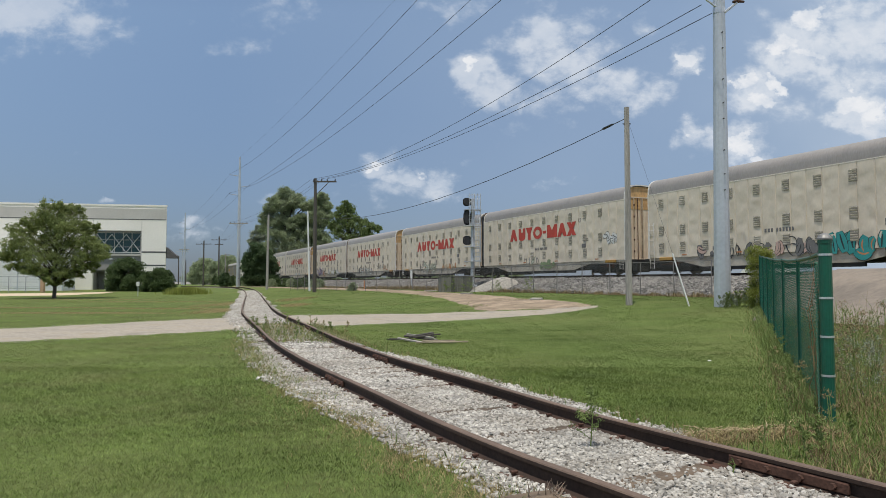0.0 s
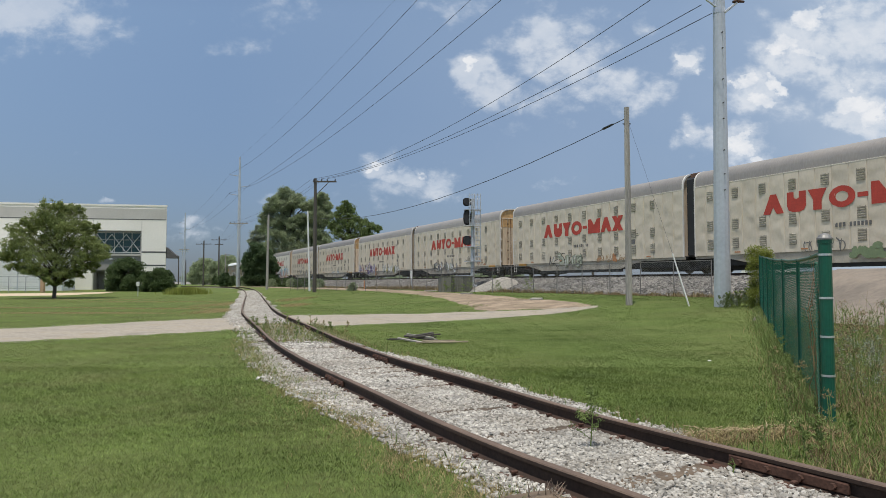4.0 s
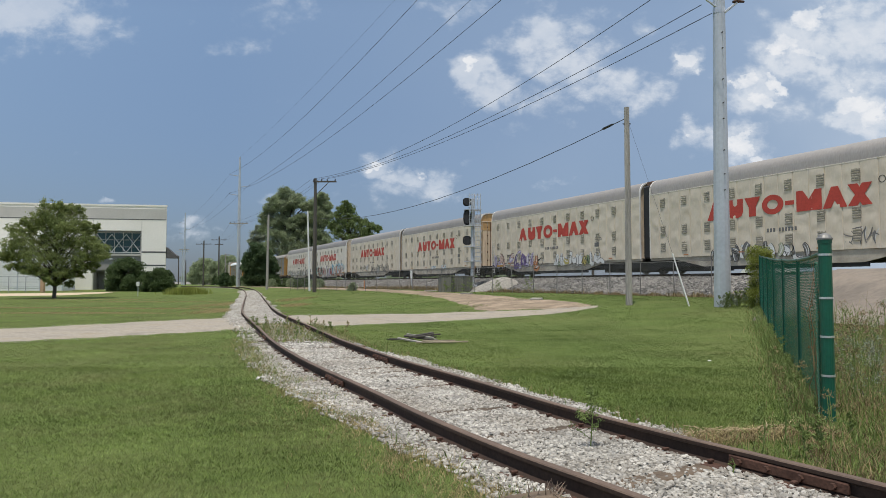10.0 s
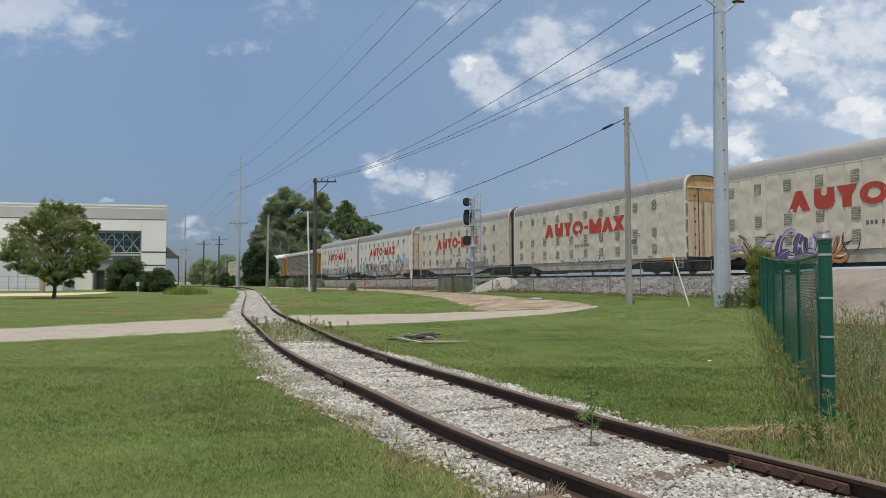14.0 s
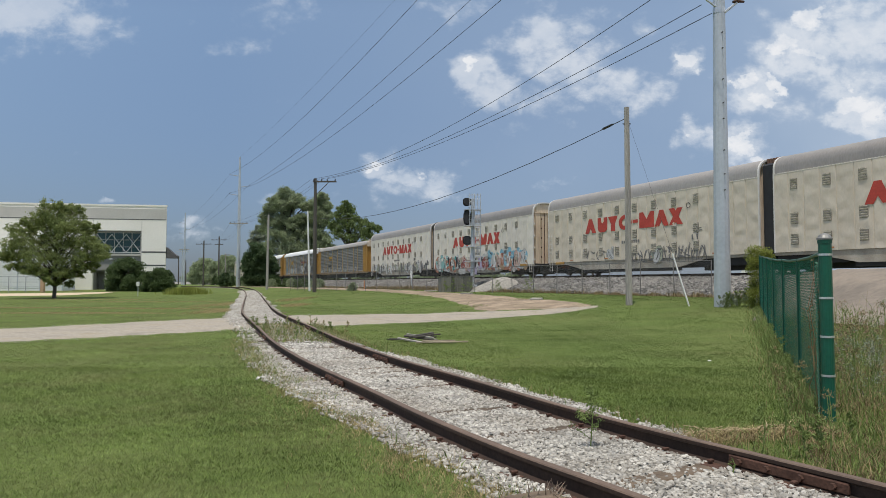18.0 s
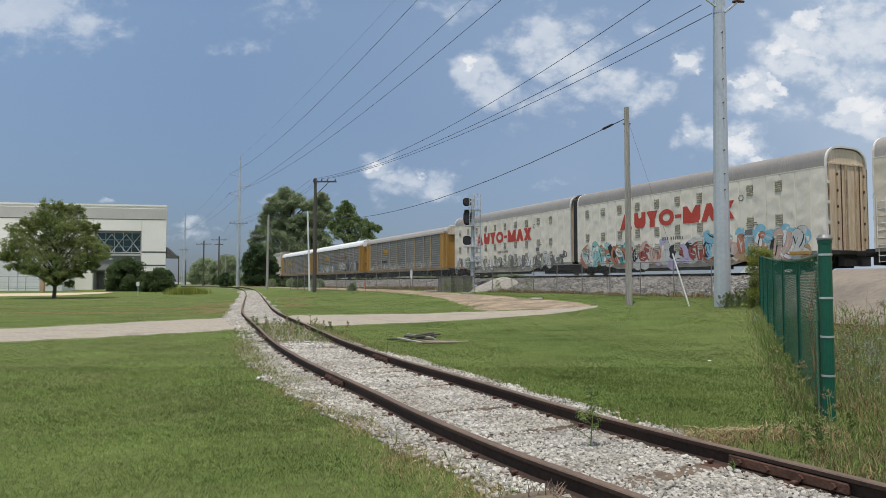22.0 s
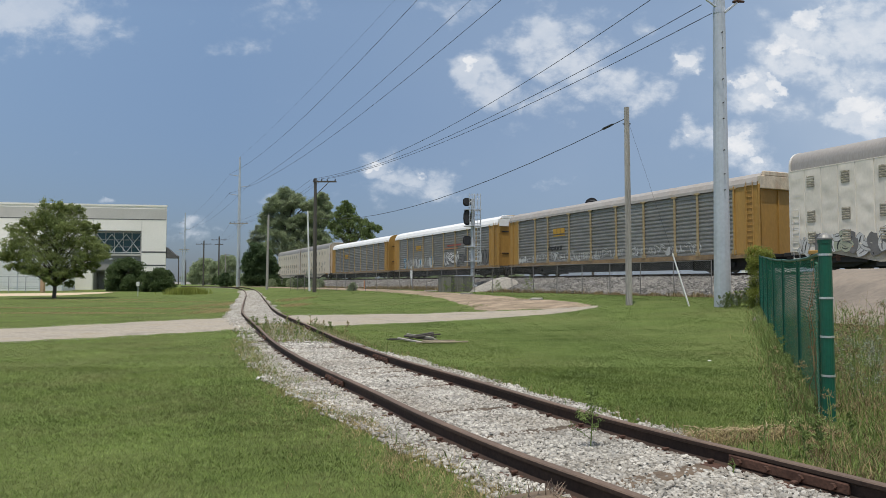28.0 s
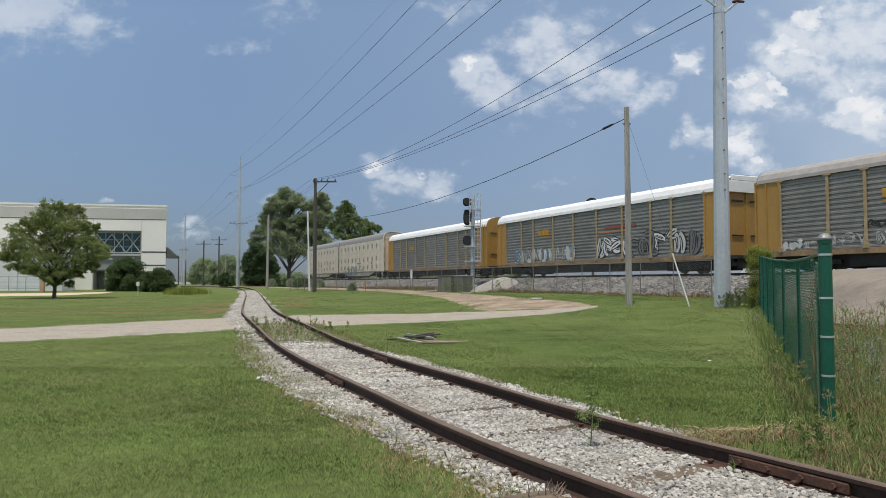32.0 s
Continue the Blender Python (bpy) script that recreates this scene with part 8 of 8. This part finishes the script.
def driveway_tufts():
    """Grass that creeps in from the driveway's edges."""
    rng = np.random.default_rng(88)
    X, Y = [], []
    for k in range(26):
        (p, q) = DRIVEWAY[rng.integers(0, len(DRIVEWAY) * 2 // 3)]
        t = rng.choice((0.0, 1.0)) + rng.normal(0, 0.16)
        x, y = p[0] + (q[0] - p[0]) * t, p[1] + (q[1] - p[1]) * t
        n = rng.integers(30, 90)
        X.append(x + rng.normal(0, 0.22, n)), Y.append(y + rng.normal(0, 0.4, n))
    X, Y = np.concatenate(X), np.concatenate(Y)
    blades("driveway_grass", X, Y, rng.uniform(0.015, 0.045, len(X)), rng.uniform(0.008, 0.015, len(X)), 1.8, FRESH, "grass creeping over the driveway's edges", rng, z_up=0.015, bent=False)


driveway_tufts()


def dead_vine():
    """Withered climber tangled in the fence beside its end post."""
    rng = np.random.default_rng(19)
    t = thing("dead_vine", "withered climber tangled in the green fence", "vine")
    S = Mesh()
    cs = []
    for k in range(5):
        u = rng.uniform(0.012, 0.11)
        x, y = 3.965 + 6.935 * u, 7.27 + 16.73 * u
        g = float(land(x, y))
        pts = [(x + rng.normal(0, 0.03) - 0.03, y + rng.normal(0, 0.05), g + z) for z in np.linspace(0.0, rng.uniform(0.9, 1.85), 7)]
        S.tube(pts, [0.007, 0.006, 0.006, 0.005, 0.004, 0.003, 0.002], 4)
        cs += pts[2:]
    tagged(part("stem", S, BROWNWEED, t), kind="stuff")
    v, f = leaf_cloud(cs, 4, 0.06, 0.015, rng)
    part("leaves", soup("leaves", v, f, BROWNWEED), None, t)


dead_vine()


# ---- single stones nearest the camera ----
def near_stones():
    rng = np.random.default_rng(5)
    kinds = []
    for k in range(10):
        v = CUBE * rng.uniform(0.55, 1.05, (8, 3)) * np.array([rng.uniform(0.9, 1.6), rng.uniform(0.7, 1.1), rng.uniform(0.4, 0.75)]) * 0.019
        kinds.append(Mesh().add([tuple(p) for p in v], [tuple(int(i) for i in f) for f in CUBE_F]).data("stone", NEARSTONE))
    count = 0
    while count < 300:
        y, a = rng.uniform(3.7, 5.4), rng.uniform(-0.45, 1.38)
        if abs(a + 0.035) < 0.1 or min(abs(y - q) for q in BARE_TIES) < 0.11:
            continue
        p, h = on_spur(y, a, 0.026)
        part("stone", kinds[count % 10], None, BED, m=pose(*p, rng.uniform(-22, 22), rng.uniform(-22, 22), rng.uniform(0, 360)))
        count += 1


near_stones()

motions()
